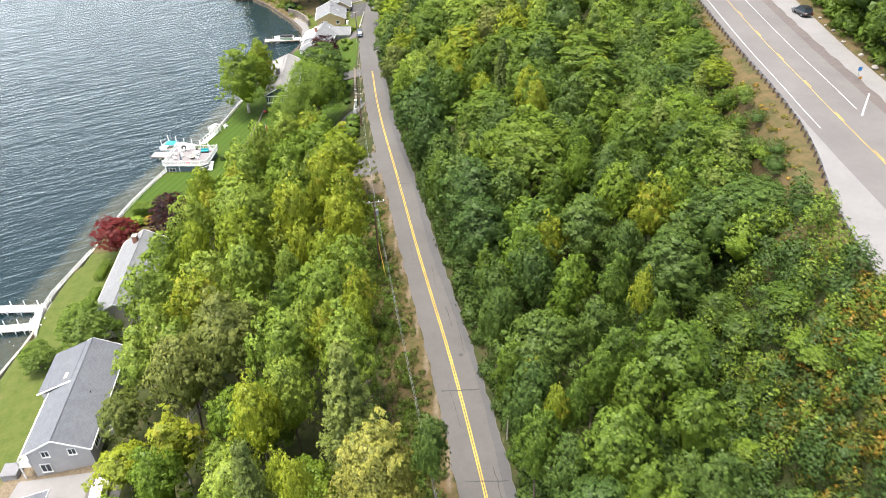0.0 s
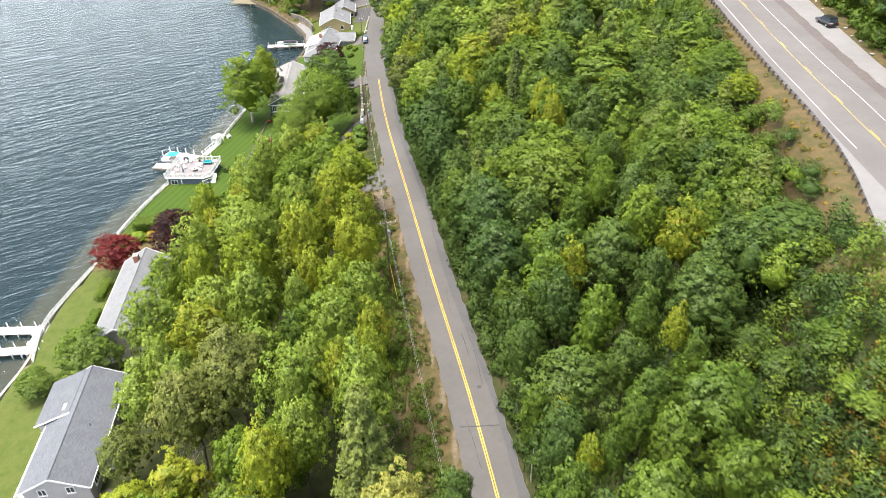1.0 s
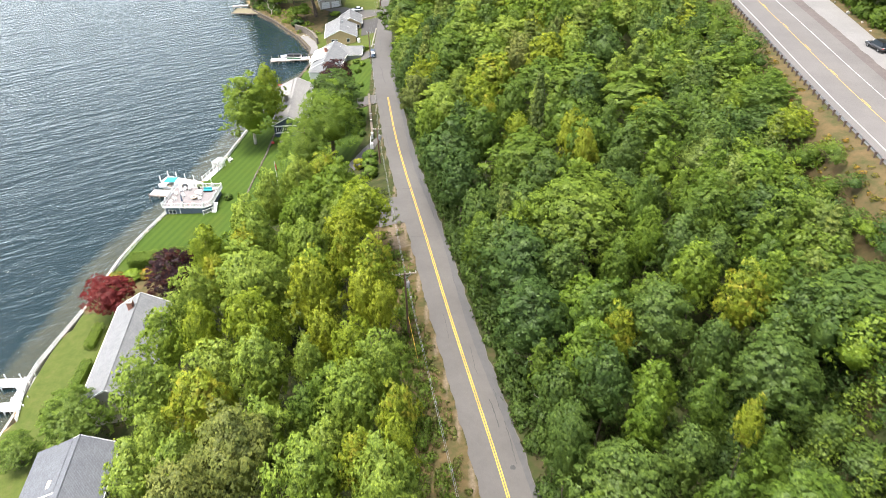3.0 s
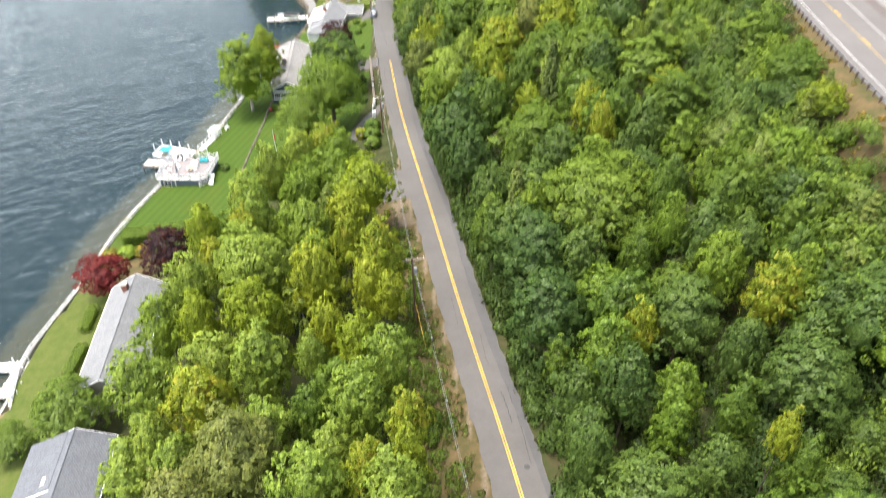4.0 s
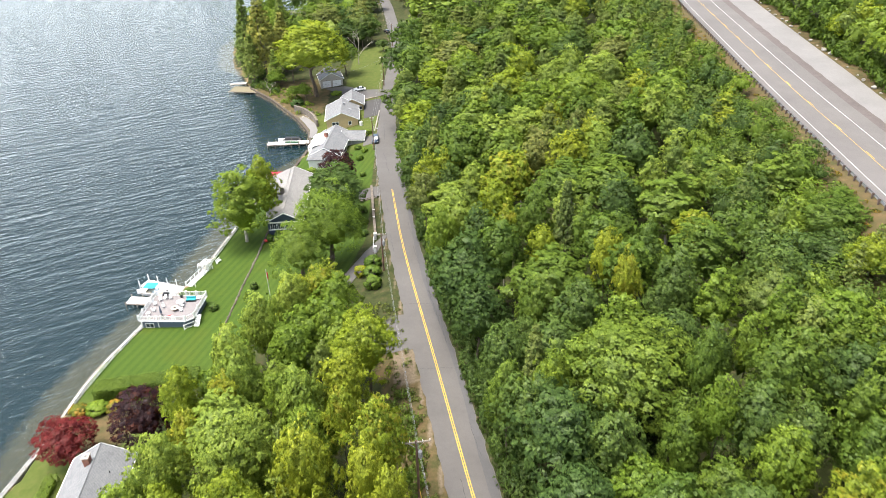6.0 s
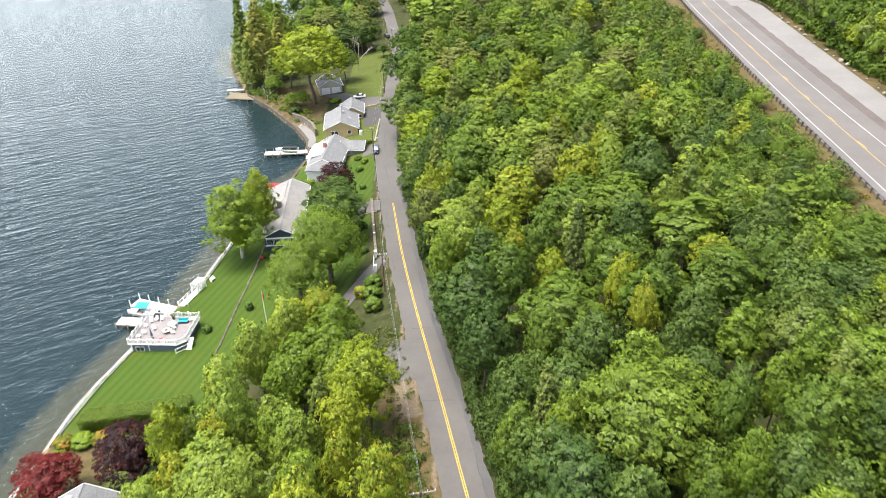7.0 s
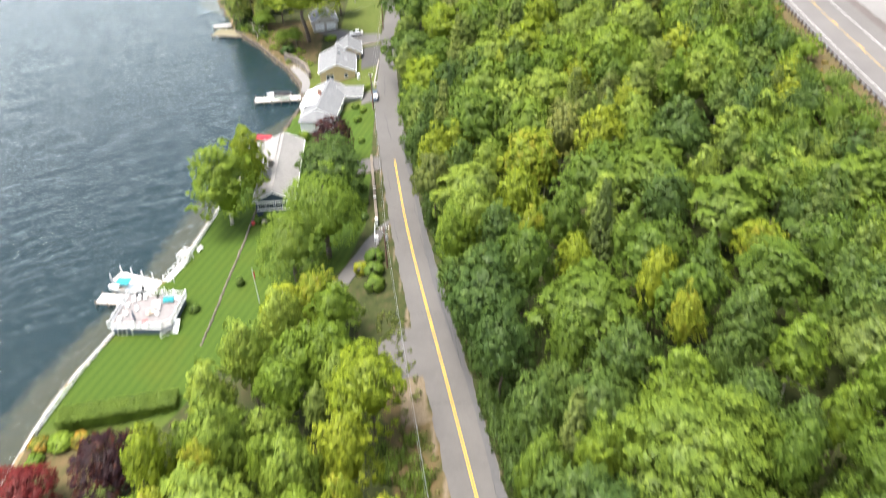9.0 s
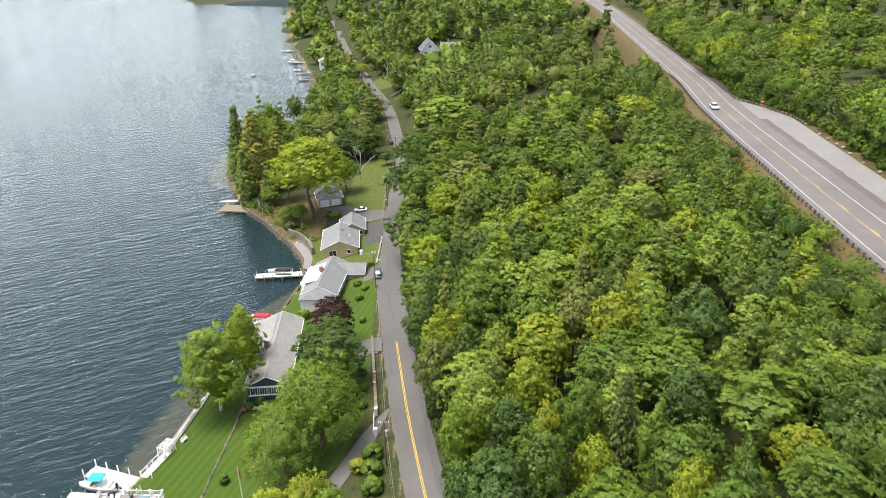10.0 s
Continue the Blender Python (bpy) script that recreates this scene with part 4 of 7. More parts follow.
rng = np.random.default_rng(11)
KIND = {"mid": ("mid", "oak"), "dark": ("dark", "oak"), "lime": ("lime", "oak"), "limeb": ("bright", "oak"), "gold": ("gold", "oak"), "slimlime": ("lime", "slim"), "slimpale": ("pale", "slim"), "pale": ("pale", "oak"),
        "olive": ("olive", "oak"), "olivegold": ("gold", "slim"), "pine": ("pine", "pine"), "pinepale": ("pale", "pine"), "spread": ("lush", "spread"), "paleyellow": ("straw", "airy")}
WIDE = {"airy": 4.4, "oak": 4.1, "slim": 2.6, "pine": 3.5, "spread": 4.8}


def stand(kind, *places):
    """Trees of one kind: x, y and the crown's half width."""
    tint, form = KIND[kind]
    for x, y, r in places:
        if x < -46 and y > 112:
            x += 3.5
        taken.append((x, y, 1.7 * r))
        top = canopy(x, y) + (rng.uniform(-3.0, 2.2) if form != "slim" else rng.uniform(-0.5, 2.0))
        s = max(top - ground(x, y), 2.5) / 16.0
        level = 0 if y < 165 else (1 if y < 260 else 2)
        if y < 130 and r > 4.4:
            level = -1
        hue = {"mid": "light", "lime": rng.choice(("bright", "bright", "gold", "light")), "olive": rng.choice(("olive", "light"))}.get(tint, tint) if x < rx(y) and rng.uniform() < 0.8 else tint
        if x < rx(y) and y > 86 and (x > rx(y) - 19 or y < 98) and hue in ("light", "lime", "olive") and rng.uniform() < 0.75:
            hue = rng.choice(("bright", "bright", "gold"))
        # near trees, above all by the road, get darker tints for shade
        if x > rx(y) + 3 and rng.uniform() < (1.0 if y < 130 and x < rx(y) + 13 else 0.4 if y < 150 else 0.0):
            hue = {"lime": "mid", "mid": "dark", "bright": "lime", "pale": "mid", "olive": "mid"}.get(hue, hue)
        # lighter tints farther off, put in partly for the haze there
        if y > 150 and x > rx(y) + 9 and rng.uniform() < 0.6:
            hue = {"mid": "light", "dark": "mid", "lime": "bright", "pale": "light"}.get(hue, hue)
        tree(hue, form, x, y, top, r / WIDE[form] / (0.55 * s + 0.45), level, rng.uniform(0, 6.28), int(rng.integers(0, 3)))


stand("slimlime", (6.8, 57.8, 1.7), (14.6, 68.3, 2.2), (36.4, 53.8, 1.7), (38, 47.2, 1.5), (29.9, 47.1, 1.7), (39.6, 108.4, 4.4), (43.3, 107, 3.2), (-10.7, 66.6, 1.8), (28.6, 116.5, 3.2), (34.4, 110.5, 2.6), (34.2, 184.7, 3.1), (51, 176.2, 3), (49.1, 170.5, 3.3), (54.6, 224.5, 4.2), (40, 282.1, 4.5), (45.1, 217.8, 4.7))
stand("gold", (9.3, 56.9, 1.3), (22.4, 63.7, 1.4), (10.5, 48.8, 1.3), (14.7, 81.7, 2.3), (28.5, 82, 3), (17.8, 121.6, 2.2), (-14.8, 66.2, 2.4), (-20.1, 104.1, 2.3), (-15.5, 100, 3.6), (32.3, 136.3, 3.6))
stand("mid", (10.5, 61.5, 5.3), (17.6, 63.9, 2.9), (8.4, 52.2, 3.2), (13.2, 39.4, 4.8), (37.1, 50.6, 2.4), (21, 40.4, 2.5), (5.4, 87.7, 5.4), (28.6, 71.9, 4.9), (48, 127, 4.6), (16.5, 160.9, 6.6), (9.6, 132.8, 7.5), (23.9, 157.8, 7.3), (-20.2, 65.1, 4.2), (-26.5, 74.8, 3.9), (-16.7, 75.3, 4.2), (-11.8, 62.8, 4), (-18.3, 58, 3.3), (-18.9, 70.1, 3.4), (-39.6, 125, 3.6), (-36, 131.2, 3.4), (-32.9, 139.5, 3.6), (-35.3, 114.9, 3.8), (-26.1, 109, 3.6), (-32.1, 99.3, 5), (-23.6, 96.3, 3.6), (-28.5, 83.4, 4.2), (-13.2, 80.8, 3.6))
stand("mid", (-22.7, 83.8, 2.3), (-21.8, 76.5, 3), (-13.9, 211.4, 5.3), (12.6, 197.3, 6.6), (5.6, 193.4, 6.2), (-0.1, 177.5, 3.4), (-4.6, 170.5, 6), (-4, 158, 4.5), (8.9, 149.8, 4), (2.2, 141.6, 5), (-5.3, 142.8, 4.4), (-2.2, 127.1, 4.4), (0.6, 115.4, 4), (21.9, 102.3, 2.6), (24.4, 106.3, 3.1), (17.4, 94, 2.7), (23.7, 224.9, 5.1), (-4.2, 362.1, 13), (35, 219.3, 6.9), (3.3, 246.7, 6.9), (-14.8, 273.1, 6.1))
stand("lime", (18.4, 56.9, 2.8), (24.5, 62.5, 2.2), (15.3, 52.5, 2), (12.6, 49.4, 1.6), (8.7, 47.5, 2.7), (15.9, 44.3, 4.4), (17.7, 40.3, 2.5), (38, 60.1, 3), (18.7, 37, 2.5), (19.1, 98.2, 2.8), (16.7, 73.3, 2.9), (32.3, 84, 2.2), (-35.3, 78.9, 4.4), (-33.7, 52.3, 3.3), (-17.6, 46.8, 1.8), (-20.8, 112.3, 3.9), (-40.4, 107, 2.8), (-38.3, 91.9, 2.9), (-17.1, 85, 3.1), (-10.7, 69, 2.3), (-5.5, 185.5, 3.6), (-10.9, 224.8, 6.9), (18.4, 171.1, 4.3), (3.2, 159.8, 4.3), (-7.4, 153.2, 3.6), (5.9, 125.2, 3.3), (15.6, 114.2, 4), (29.3, 107.5, 2.7))
stand("lime", (20.7, 94.4, 2.2), (25.2, 183, 3.1), (18.6, 301.3, 7.2), (22.5, 278, 5.5), (-6.8, 255.4, 6.6), (18.1, 214.7, 6.1))
stand("pale", (18.7, 50.6, 2.8), (43.1, 95.9, 4.3), (30.1, 99.8, 4.6), (35.8, 116.3, 4.8), (26.6, 215.1, 4.5))
stand("dark", (11.1, 43.9, 2.6), (-2.1, 46.4, 2.1), (6.1, 65.3, 2.4), (29.1, 62.7, 3.8), (34.7, 62.4, 2.7), (21.9, 37.3, 2.4), (19.5, 82.2, 4.8), (34.7, 80.1, 3.5), (41.2, 79, 6.8), (23.5, 76.1, 2.7), (41.7, 136.3, 6.1), (45.5, 122.7, 4.9), (21.6, 111.1, 3.9), (11.5, 119.5, 4.2), (-12.1, 191.5, 4.5), (-0.2, 211.5, 4.7), (20.9, 116.6, 2.7), (31.6, 242.3, 6.5), (9.7, 285.5, 6.8), (26.2, 261.2, 5.8), (25.7, 196.5, 4.3))
stand("spread", (14.8, 105.4, 8.1))
stand("limeb", (-19.2, 123.2, 5.4), (11, 79.8, 3.7), (47.2, 115.9, 3.1), (-21.3, 53.6, 3.1), (-14.5, 41.7, 1.7), (-47.3, 114.6, 3.2), (-13.6, 91.5, 2.1), (-30.5, 90.8, 3.9), (-21.4, 88.8, 2.8), (-9.4, 185.4, 3.8), (9.2, 141.6, 3.1), (17.3, 131, 2.7), (5.8, 107.1, 3.1), (9.8, 107.6, 2.2))
stand("slimpale", (30.4, 128.3, 5), (31.3, 145.8, 6.1), (40.5, 150.2, 5.5), (47.6, 142.3, 5), (30.4, 153.8, 2.7), (35.7, 151.6, 2.5), (38, 165, 3.6), (43.2, 166.8, 3.3), (46.9, 164.4, 3.3), (47.6, 154.9, 3.7), (38.3, 184.4, 3.4), (43.1, 184, 3.7), (49.1, 186.3, 4), (28.6, 187.7, 3.9))
stand("pine", (14, 147.1, 3.2), (-20, 44.6, 3.6), (-11, 54, 5.0), (57.1, 241.3, 6.2), (-9.5, 299.5, 6.8), (2.6, 316.7, 7.2), (10.4, 232, 4.9))
stand("olivegold", (6.7, 172.9, 4.9), (-33.4, 58, 3.6), (-36.2, 111.3, 2.2), (4.6, 208.7, 2.5), (9.3, 169.9, 2.6), (3.9, 147.8, 2.3))
stand("olive", (-28.8, 70.2, 5.4), (-33.6, 65.4, 4.4), (-41.2, 99.2, 3.5), (-16.5, 95.4, 3.1), (-39.8, 74.7, 3.3), (13.1, 177, 4.7), (-10.2, 175, 4.2), (0.2, 107.5, 3.2), (24.4, 134.2, 2.3), (23.7, 190.2, 3.2), (41, 232.9, 6), (0.5, 275.9, 9))
stand("paleyellow", (-7.9, 46.6, 5.2))
stand("pinepale", (15.2, 152.3, 4.9))


def edge_trees():
    """Lower trees where the wood meets the houses."""
    for tint, x, y, r, top in (("lime", -45.6, 96.5, 4.2, 22), ("light", -43.8, 84, 4.8, 25), ("light", -42.6, 74, 4.4, 21), ("olive", -43.6, 66, 3.6, 17), ("bright", -41.6, 59, 3.8, 14), ("lime", -41.0, 51, 3.8, 13), ("mid", -46.2, 104, 3.4, 17), ("lime", -47.4, 112, 3.4, 14)):
        taken.append((x, y, 1.7 * r))
        s = (top - ground(x, y)) / 16.0
        tree(tint, "oak", x, y, top, r / WIDE["oak"] / (0.55 * s + 0.45), 0, rng.uniform(0, 6.28), int(rng.integers(0, 3)))


edge_trees()


def pick_kind(x, y):
    """Mix of kinds: more slim pale trees and pines up the slope and farther on."""
    u = rng.uniform()
    far = np.clip((y - 150) / 120, 0, 1)
    if u < 0.10 + 0.22 * far:
        return "pale", "slim"
    if u < 0.14 + 0.30 * far:
        return "pine", "pine"
    if u < 0.42 + 0.2 * far:
        return "mid", "oak"
    if u < 0.74 + 0.08 * far:
        return "dark", "oak"
    if u < 0.90:
        return "lime", "oak"
    return "lush", "oak"


def fill(count, where, level, gap0, sink=2.0, single=lambda x, y: False):
    made = 0
    for _ in range(count * 14):
        if made >= count:
            break
        p = where()
        if p is None:
            continue
        x, y = p
        tint, form = pick_kind(x, y)
        # dark leaf tint by the road paints in the wood's shaded edge
        if tint in ("mid", "lime", "lush") and 0 < x - rx(y) < 14 and (y < 130 or rng.uniform() < 0.5):
            tint = "dark"
        if x < rx(y):
            tint = {"dark": "lime", "mid": "light"}.get(tint, tint)
        elif y < 150 and tint == "pale":
            tint = "mid"
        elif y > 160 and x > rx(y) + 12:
            # distant trees lightened here too, partly as painted haze
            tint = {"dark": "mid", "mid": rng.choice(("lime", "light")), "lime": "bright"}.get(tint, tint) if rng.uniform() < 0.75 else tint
        far = 1.0 + 0.55 * float(np.clip((y - 170) / 90, 0, 1))
        gap = gap0 * (0.8 if form in ("slim", "pine") else 1.0) * far
        if not free(x, y, gap):
            continue
        taken.append((x, y, gap))
        lv = level(x, y)
        top, wide = max(canopy(x, y) + (1.8 if x > rx(y) else -2.2) - abs(rng.normal()) * sink * 1.5, ground(x, y) + rng.uniform(5.2, 7.5)), rng.uniform(.72, 1.02) * far
        more = far ** 1.5
        if form == "oak" and rng.uniform() < 0.26:
            wide, top, more = rng.uniform(1.15, 1.5) * far, top + rng.uniform(.5, 2.2), 1.7 * far ** 1.5
        if single(x, y):
            tree(tint, form, x, y, top, wide, lv, rng.uniform(0, 6.28), int(rng.integers(0, 2)))
        else:
            z = ground(x, y)
            s = max(top - z, 2.5) / 16.0
            n, leaf = ((4000, 0.25), (2200, 0.325), (950, 0.50), (950, 0.37), (320, 0.64))[lv]
            w = wide * (0.55 * s + 0.45)
            deep = s if form == "pine" else min(s, 1.1 * w + 0.3)
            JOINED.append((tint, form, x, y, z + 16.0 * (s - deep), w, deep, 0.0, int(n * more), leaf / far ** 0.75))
        made += 1


def in_right():
    y = rng.uniform(34, 330)
    x = rng.uniform(rx(y) + (5.6 if y < 170 else 3.9), hx(y) - (15.0 if y > 76 else 4.5))
    if y < 74 and x > 33 or y < 64 and x > 24:
        return None
    return x, y


left_edge = curve_of((20, -34), (58, -37), (72, -39), (90, -43), (97, -45), (118, -43), (126, -42), (134, -42), (142, -38), (152, -33), (160, -28))


def in_left():
    y = rng.uniform(36, 144)
    return rng.uniform(float(left_edge(y)) + 2.5, rx(y) - 14.0), y


fill(330, in_right, lambda x, y: 0 if y < 125 else (1 if y < 235 else 2), 4.3, 3.0, lambda x, y: y < 90)
fill(90, in_left, lambda x, y: 0, 3.7, 3.2, lambda x, y: y < 120)


def bank_trees():
    """Close-set young trees in ragged rows up the highway bank."""
    for off, low, high in ((5.4, 2.4, 5.0), (7.4, 5.5, 9.0), (10.0, 9.0, 13.0), (13.0, 11.0, 16.0), (16.2, 12.0, 17.5)):
        y = 79.0 if off < 9 else 70.0
        while y < 335:
            y += rng.uniform(2.2, 3.6) * (1.0 if off < 12 else 1.5)
            x = hx(y) - off + rng.uniform(-1.2, 1.2) + 0.2 * float(smooth((y - 100) / 20))
            tint, form = pick_kind(x, y + 60)
            h = rng.uniform(low, high) * (1.4 if y > 140 and off < 9 else 1.0)
            n, leaf = (900, 0.33) if y < 175 else (520, 0.46)
            JOINED.append((tint, form, x, y, ground(x, y), rng.uniform(.9, 1.15) * (0.42 + 0.48 * h / 16.0), h / 16.0, 0.0, n, leaf))


bank_trees()
woods_mass("hillside_woods", "mixed green and yellowing woods on the slope", JOINED, 31)
JOINED.clear()


def in_east():
    y = rng.uniform(95, 420)
    return hx(y) + float(high_w(y)) + rng.uniform(4.0, 80), y


canopy_wood = canopy


def canopy(x, y):
    if x > hx(y) + 10:
        return ground(x, y) + rng.uniform(7.5, 12.5)
    return canopy_wood(x, y)


fill(330, in_east, lambda x, y: 2 if x - hx(y) < 30 and y < 200 else 4, 4.1, 1.6)
fill(300, lambda: (lambda y: (hx(y) + float(high_w(y)) + rng.uniform(3.2, 13.0), y))(rng.uniform(90, 470)), lambda x, y: 1 if y < 120 else 4, 2.9, 0.6)
woods_mass("roadside_woods", "green young woods beyond the highway", JOINED, 32)


def far_woods(name, label, spots, seed):
    """Woods too far off to count: trunks hidden, crowns of many leaves joined into one."""
    r = np.random.default_rng(seed)
    P, Nn, S, W, B = [], [], [], [], []
    for x, y, h, w, pine, n, leaf in spots:
        z = ground(x, y)
        if pine:
            p, q, s, so, bo = crown_pine(r, n, 2.2 * w, z + h * .12, z + h * 1.25, leaf, 9)
        else:
            p, q, s, so, bo = crown_round(r, n, 3.4 * w, z + h * .2, z + h, leaf, 26, (0.20, 0.34), 0.76, 0, 0.3, 0.35)
        place = np.array([x, y, 0])
        mid = np.array([[x, y, z + h * .55]])
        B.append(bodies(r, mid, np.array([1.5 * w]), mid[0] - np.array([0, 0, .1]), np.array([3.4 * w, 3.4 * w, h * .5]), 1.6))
        P.append(p + place), Nn.append(q), S.append(s), W.append(so)
    me = leaves_mesh(name, np.concatenate(P), np.concatenate(Nn), np.concatenate(S), r, LEAF["mid"], 0.75, np.concatenate(W), join_bodies(B))
    for k in ("dark", "lime", "pine", "pale", "olive"):
        me.materials.append(LEAF[k])
    # pale and olive tints in the mix stand for distance haze
    kinds, hues = r.choice((0, 0, 1, 2, 3, 3, 4, 5), len(P)), r.uniform(size=len(P))
    many = [np.array([len(p) for p in P]), np.array([len(b[2]) for b in B])]
    me.polygons.foreach_set("material_index", np.concatenate([np.repeat(kinds, m) for m in many]).astype(np.int32))
    me.attributes.new("tint", 'FLOAT', 'FACE').data.foreach_set("value", np.concatenate([np.repeat(hues, m) for m in many]).astype(np.float32))
    return tagged(new(name, me), label, "woods", kind="stuff")


def spots_far():
    out = []
    r = np.random.default_rng(5)
    while len(out) < 1750:
        y = 330 + 900 * r.uniform() ** 1.6
        x = r.uniform(-260, 420)
        if len(out) > 1500:
            y = r.uniform(390, 660)
            x = rx(y) + r.uniform(7, 70)
        if x < shore_x(y) + 5 or abs(x - rx(y)) < 8.5 or (-5 < x - hx(y) < 21):
            continue
        if y < 425 and hx(y) + 10 < x < hx(y) + 90:
            continue
        if x < rx(y) and y < 352:
            continue
        if (490 < y < 520 and -46 < x < -29) or (516 < y < 562 and -24 < x < 16):
            continue
        d = math.hypot(x, y - 70)
        near = d < 430
        n = 480 if near else int(np.clip(1.0e5 / d, 90, 300))
        out.append((x, y, r.uniform(10, 18) * (0.8 if x > hx(y) else (0.4 if 430 < y < 530 and -26 < x < 13 else 1)), r.uniform(1.2, 2.1) + (d - 260) / 600, r.uniform() < .3, n, (0.0018 if near else 0.0023) * d + 0.09))
    return out


far_woods("far_woods", "mixed woods running on along the lake shore", spots_far(), 3)


def spots_rim():
    r = np.random.default_rng(8)
    out = []
    for _ in range(700):
        y = r.uniform(1290, 2400)
        x = r.uniform(-2600, 1700)
        if x < shore_x(y) + 8:
            continue
        out.append((x, y, r.uniform(14, 22), r.uniform(2.2, 3.6), False, 60, 3.2))
    return out


far_woods("distant_woods", "hazy wooded shore across the lake", spots_rim(), 4)


def shrub_cover(name, label, tint, spots, seed, leaf=0.2, n=70):
    """Low brush: knee- to head-high clumps of leaves, joined."""
    r = np.random.default_rng(seed)
    P, Nn, S, W = [], [], [], []
    for x, y, h, w in spots:
        z = ground(x, y)
        k = int(1.8 * n * w * w) + 20
        d = unit(r.normal(size=(k, 3)) + np.array([0, 0, .4]))
        P.append(np.array([x, y, z + h * .3]) + d * np.array([w, w, h * .7]) * r.uniform(.6, 1.05, (k, 1)))
        Nn.append(unit(d + .6 * r.normal(size=(k, 3))))
        W.append(d)
        S.append(leaf * r.uniform(.6, 1.3, k))
    me = leaves_mesh(name, np.concatenate(P), np.concatenate(Nn), np.concatenate(S), r, LEAF[tint], 0.62, np.concatenate(W))
    return tagged(new(name, me), label, "shrubs", kind="stuff")


def brush_spots(count, x_of, y0, y1, h, w, seed):
    r = np.random.default_rng(seed)
    out = []
    for _ in range(count):
        y = r.uniform(y0, y1)
        out.append((x_of(y, r), y, r.uniform(*h), r.uniform(*w)))
    return out


shrub_cover("roadside_brush", "tangled green brush beside the road", "mid", brush_spots(300, lambda y, r: rx(y) - r.uniform(5.6, 11.5), 30, 122, (.5, 2.2), (.5, 1.3), 21), 1, 0.15, 95)
shrub_cover("verge_weeds", "yellowing weeds on the road verge", "olive", brush_spots(330, lambda y, r: rx(y) - r.uniform(4.2, 8.5), 30, 150, (.2, .8), (.3, .7), 30), 10, 0.13, 90)
shrub_cover("wood_edge_brush", "dark brush at the foot of the wood", "dark", brush_spots(760, lambda y, r: rx(y) + r.uniform(4.0, 8.0), 30, 250, (.9, 3.6), (.7, 1.6), 22), 2, 0.25, 48)
# dark leaf tint on this undergrowth deepens the shade between trees
shrub_cover("understory", "young green undergrowth among the trees", "dark", brush_spots(260, lambda y, r: r.uniform(rx(y) + 8, hx(y) - 9), 34, 120, (1.5, 5.0), (1.0, 2.0), 23), 3, 0.34, 22)
shrub_cover("bank_grass", "dry straw-coloured grass tufts on the highway bank", "sumac", brush_spots(420, lambda y, r: hx(y) - r.uniform(1.4, 7.0), 56, 260, (.15, .6), (.3, .7), 33), 12, 0.13, 60)
shrub_cover("bank_scrub", "low scrub on the dry highway bank", "lime", brush_spots(150, lambda y, r: hx(y) - r.uniform(4.5, 10), 60, 260, (.5, 2.0), (.5, 1.4), 24), 4, 0.24)
shrub_cover("verge_thicket", "leafy thicket along the far side of the highway", "mid", brush_spots(420, lambda y, r: hx(y) + float(high_w(y)) + r.uniform(2.4, 6.5), 84, 470, (1.6, 4.6), (1.2, 2.2), 29), 9, 0.42, 26)
shrub_cover("sumac_thicket", "orange and green sumac thicket", "sumac", brush_spots(230, lambda y, r: r.uniform(33, 48), 36, 56, (1.6, 3.2), (.7, 1.5), 25), 5, 0.18, 100)
shrub_cover("young_growth", "dark green young growth below the bank", "dark", brush_spots(230, lambda y, r: r.uniform(22, 39 if y < 54 else 44), 34, 78, (1.6, 5.0), (1.1, 2.3), 26), 6, 0.19, 70)
shrub_cover("young_saplings", "green saplings below the bank", "lush", brush_spots(90, lambda y, r: r.uniform(24, 43), 44, 78, (3.0, 6.5), (1.0, 1.9), 31), 11, 0.19, 80)



# ---- drives and paths ----
def drape(lift):
    return lambda x, y: ground(x, y) + lift


def lay(name, label, y0, y1, left, right, material, lift=0.05, step=1.0, across=4):
    a = curve_of(*left)
    b = curve_of(*right)
    ob = strip(name, y0, y1, a, b, drape(lift), material, step, 0.12, across=across)
    return tagged(ob, label, "driveway", kind="structure")


lay("driveway_1", "pale paved pull-in beside the road", 133.4, 144.5, ((133.4, -17.2), (136, -19.5), (142, -19.5), (144.5, -17)), ((133.4, -12.2), (144.5, -14.2)), ASPHALT, 0.09)
lay("driveway_2", "narrow asphalt driveway behind a white gate", 158, 178, ((158, -30), (164, -27.3), (172, -23.6), (178, -19.6)), ((158, -26.5), (164, -23.7), (170, -21.0), (178, -19.0)), ASPHALT, 0.12)
lay("driveway_3", "dark asphalt parking bay between house and road", 262, 279, ((262, -31.0), (279, -32.0)), ((262, -26.0), (279, -25.9)), ASPHALT_DARK, 0.06)
lay("driveway_4", "grey asphalt drive to a garage", 282.0, 299.0, ((282, -34), (288, -39), (293, -43.0), (299, -48.5)), ((282, -25.6), (289, -26.0), (292, -33.0), (299, -40.6)), ASPHALT, 0.07)
lay("driveway_5", "asphalt parking bay above a wall", 199.5, 205.5, ((199.5, -27.5), (205.5, -27.8)), ((199.5, -22.0), (205.5, -22.4)), ASPHALT, 0.35)
lay("driveway_6", "short asphalt apron before a garage", 237.0, 244.0, ((237, -29.3), (244, -29.3)), ((237, -24.6), (244, -25.4)), ASPHALT, 0.08)
lay("driveway_7", "gravel and asphalt yard beside a house", 48, 66, ((48, -48.4), (66, -48.0)), ((48, -42.6), (66, -43.8)), ASPHALT, 0.06)
lay("driveway_9", "pale concrete yard before a house", 49, 62.6, ((49, -60.4), (62.6, -59.4)), ((49, -48.6), (62.6, -48.2)), SHOULDER, 0.05)
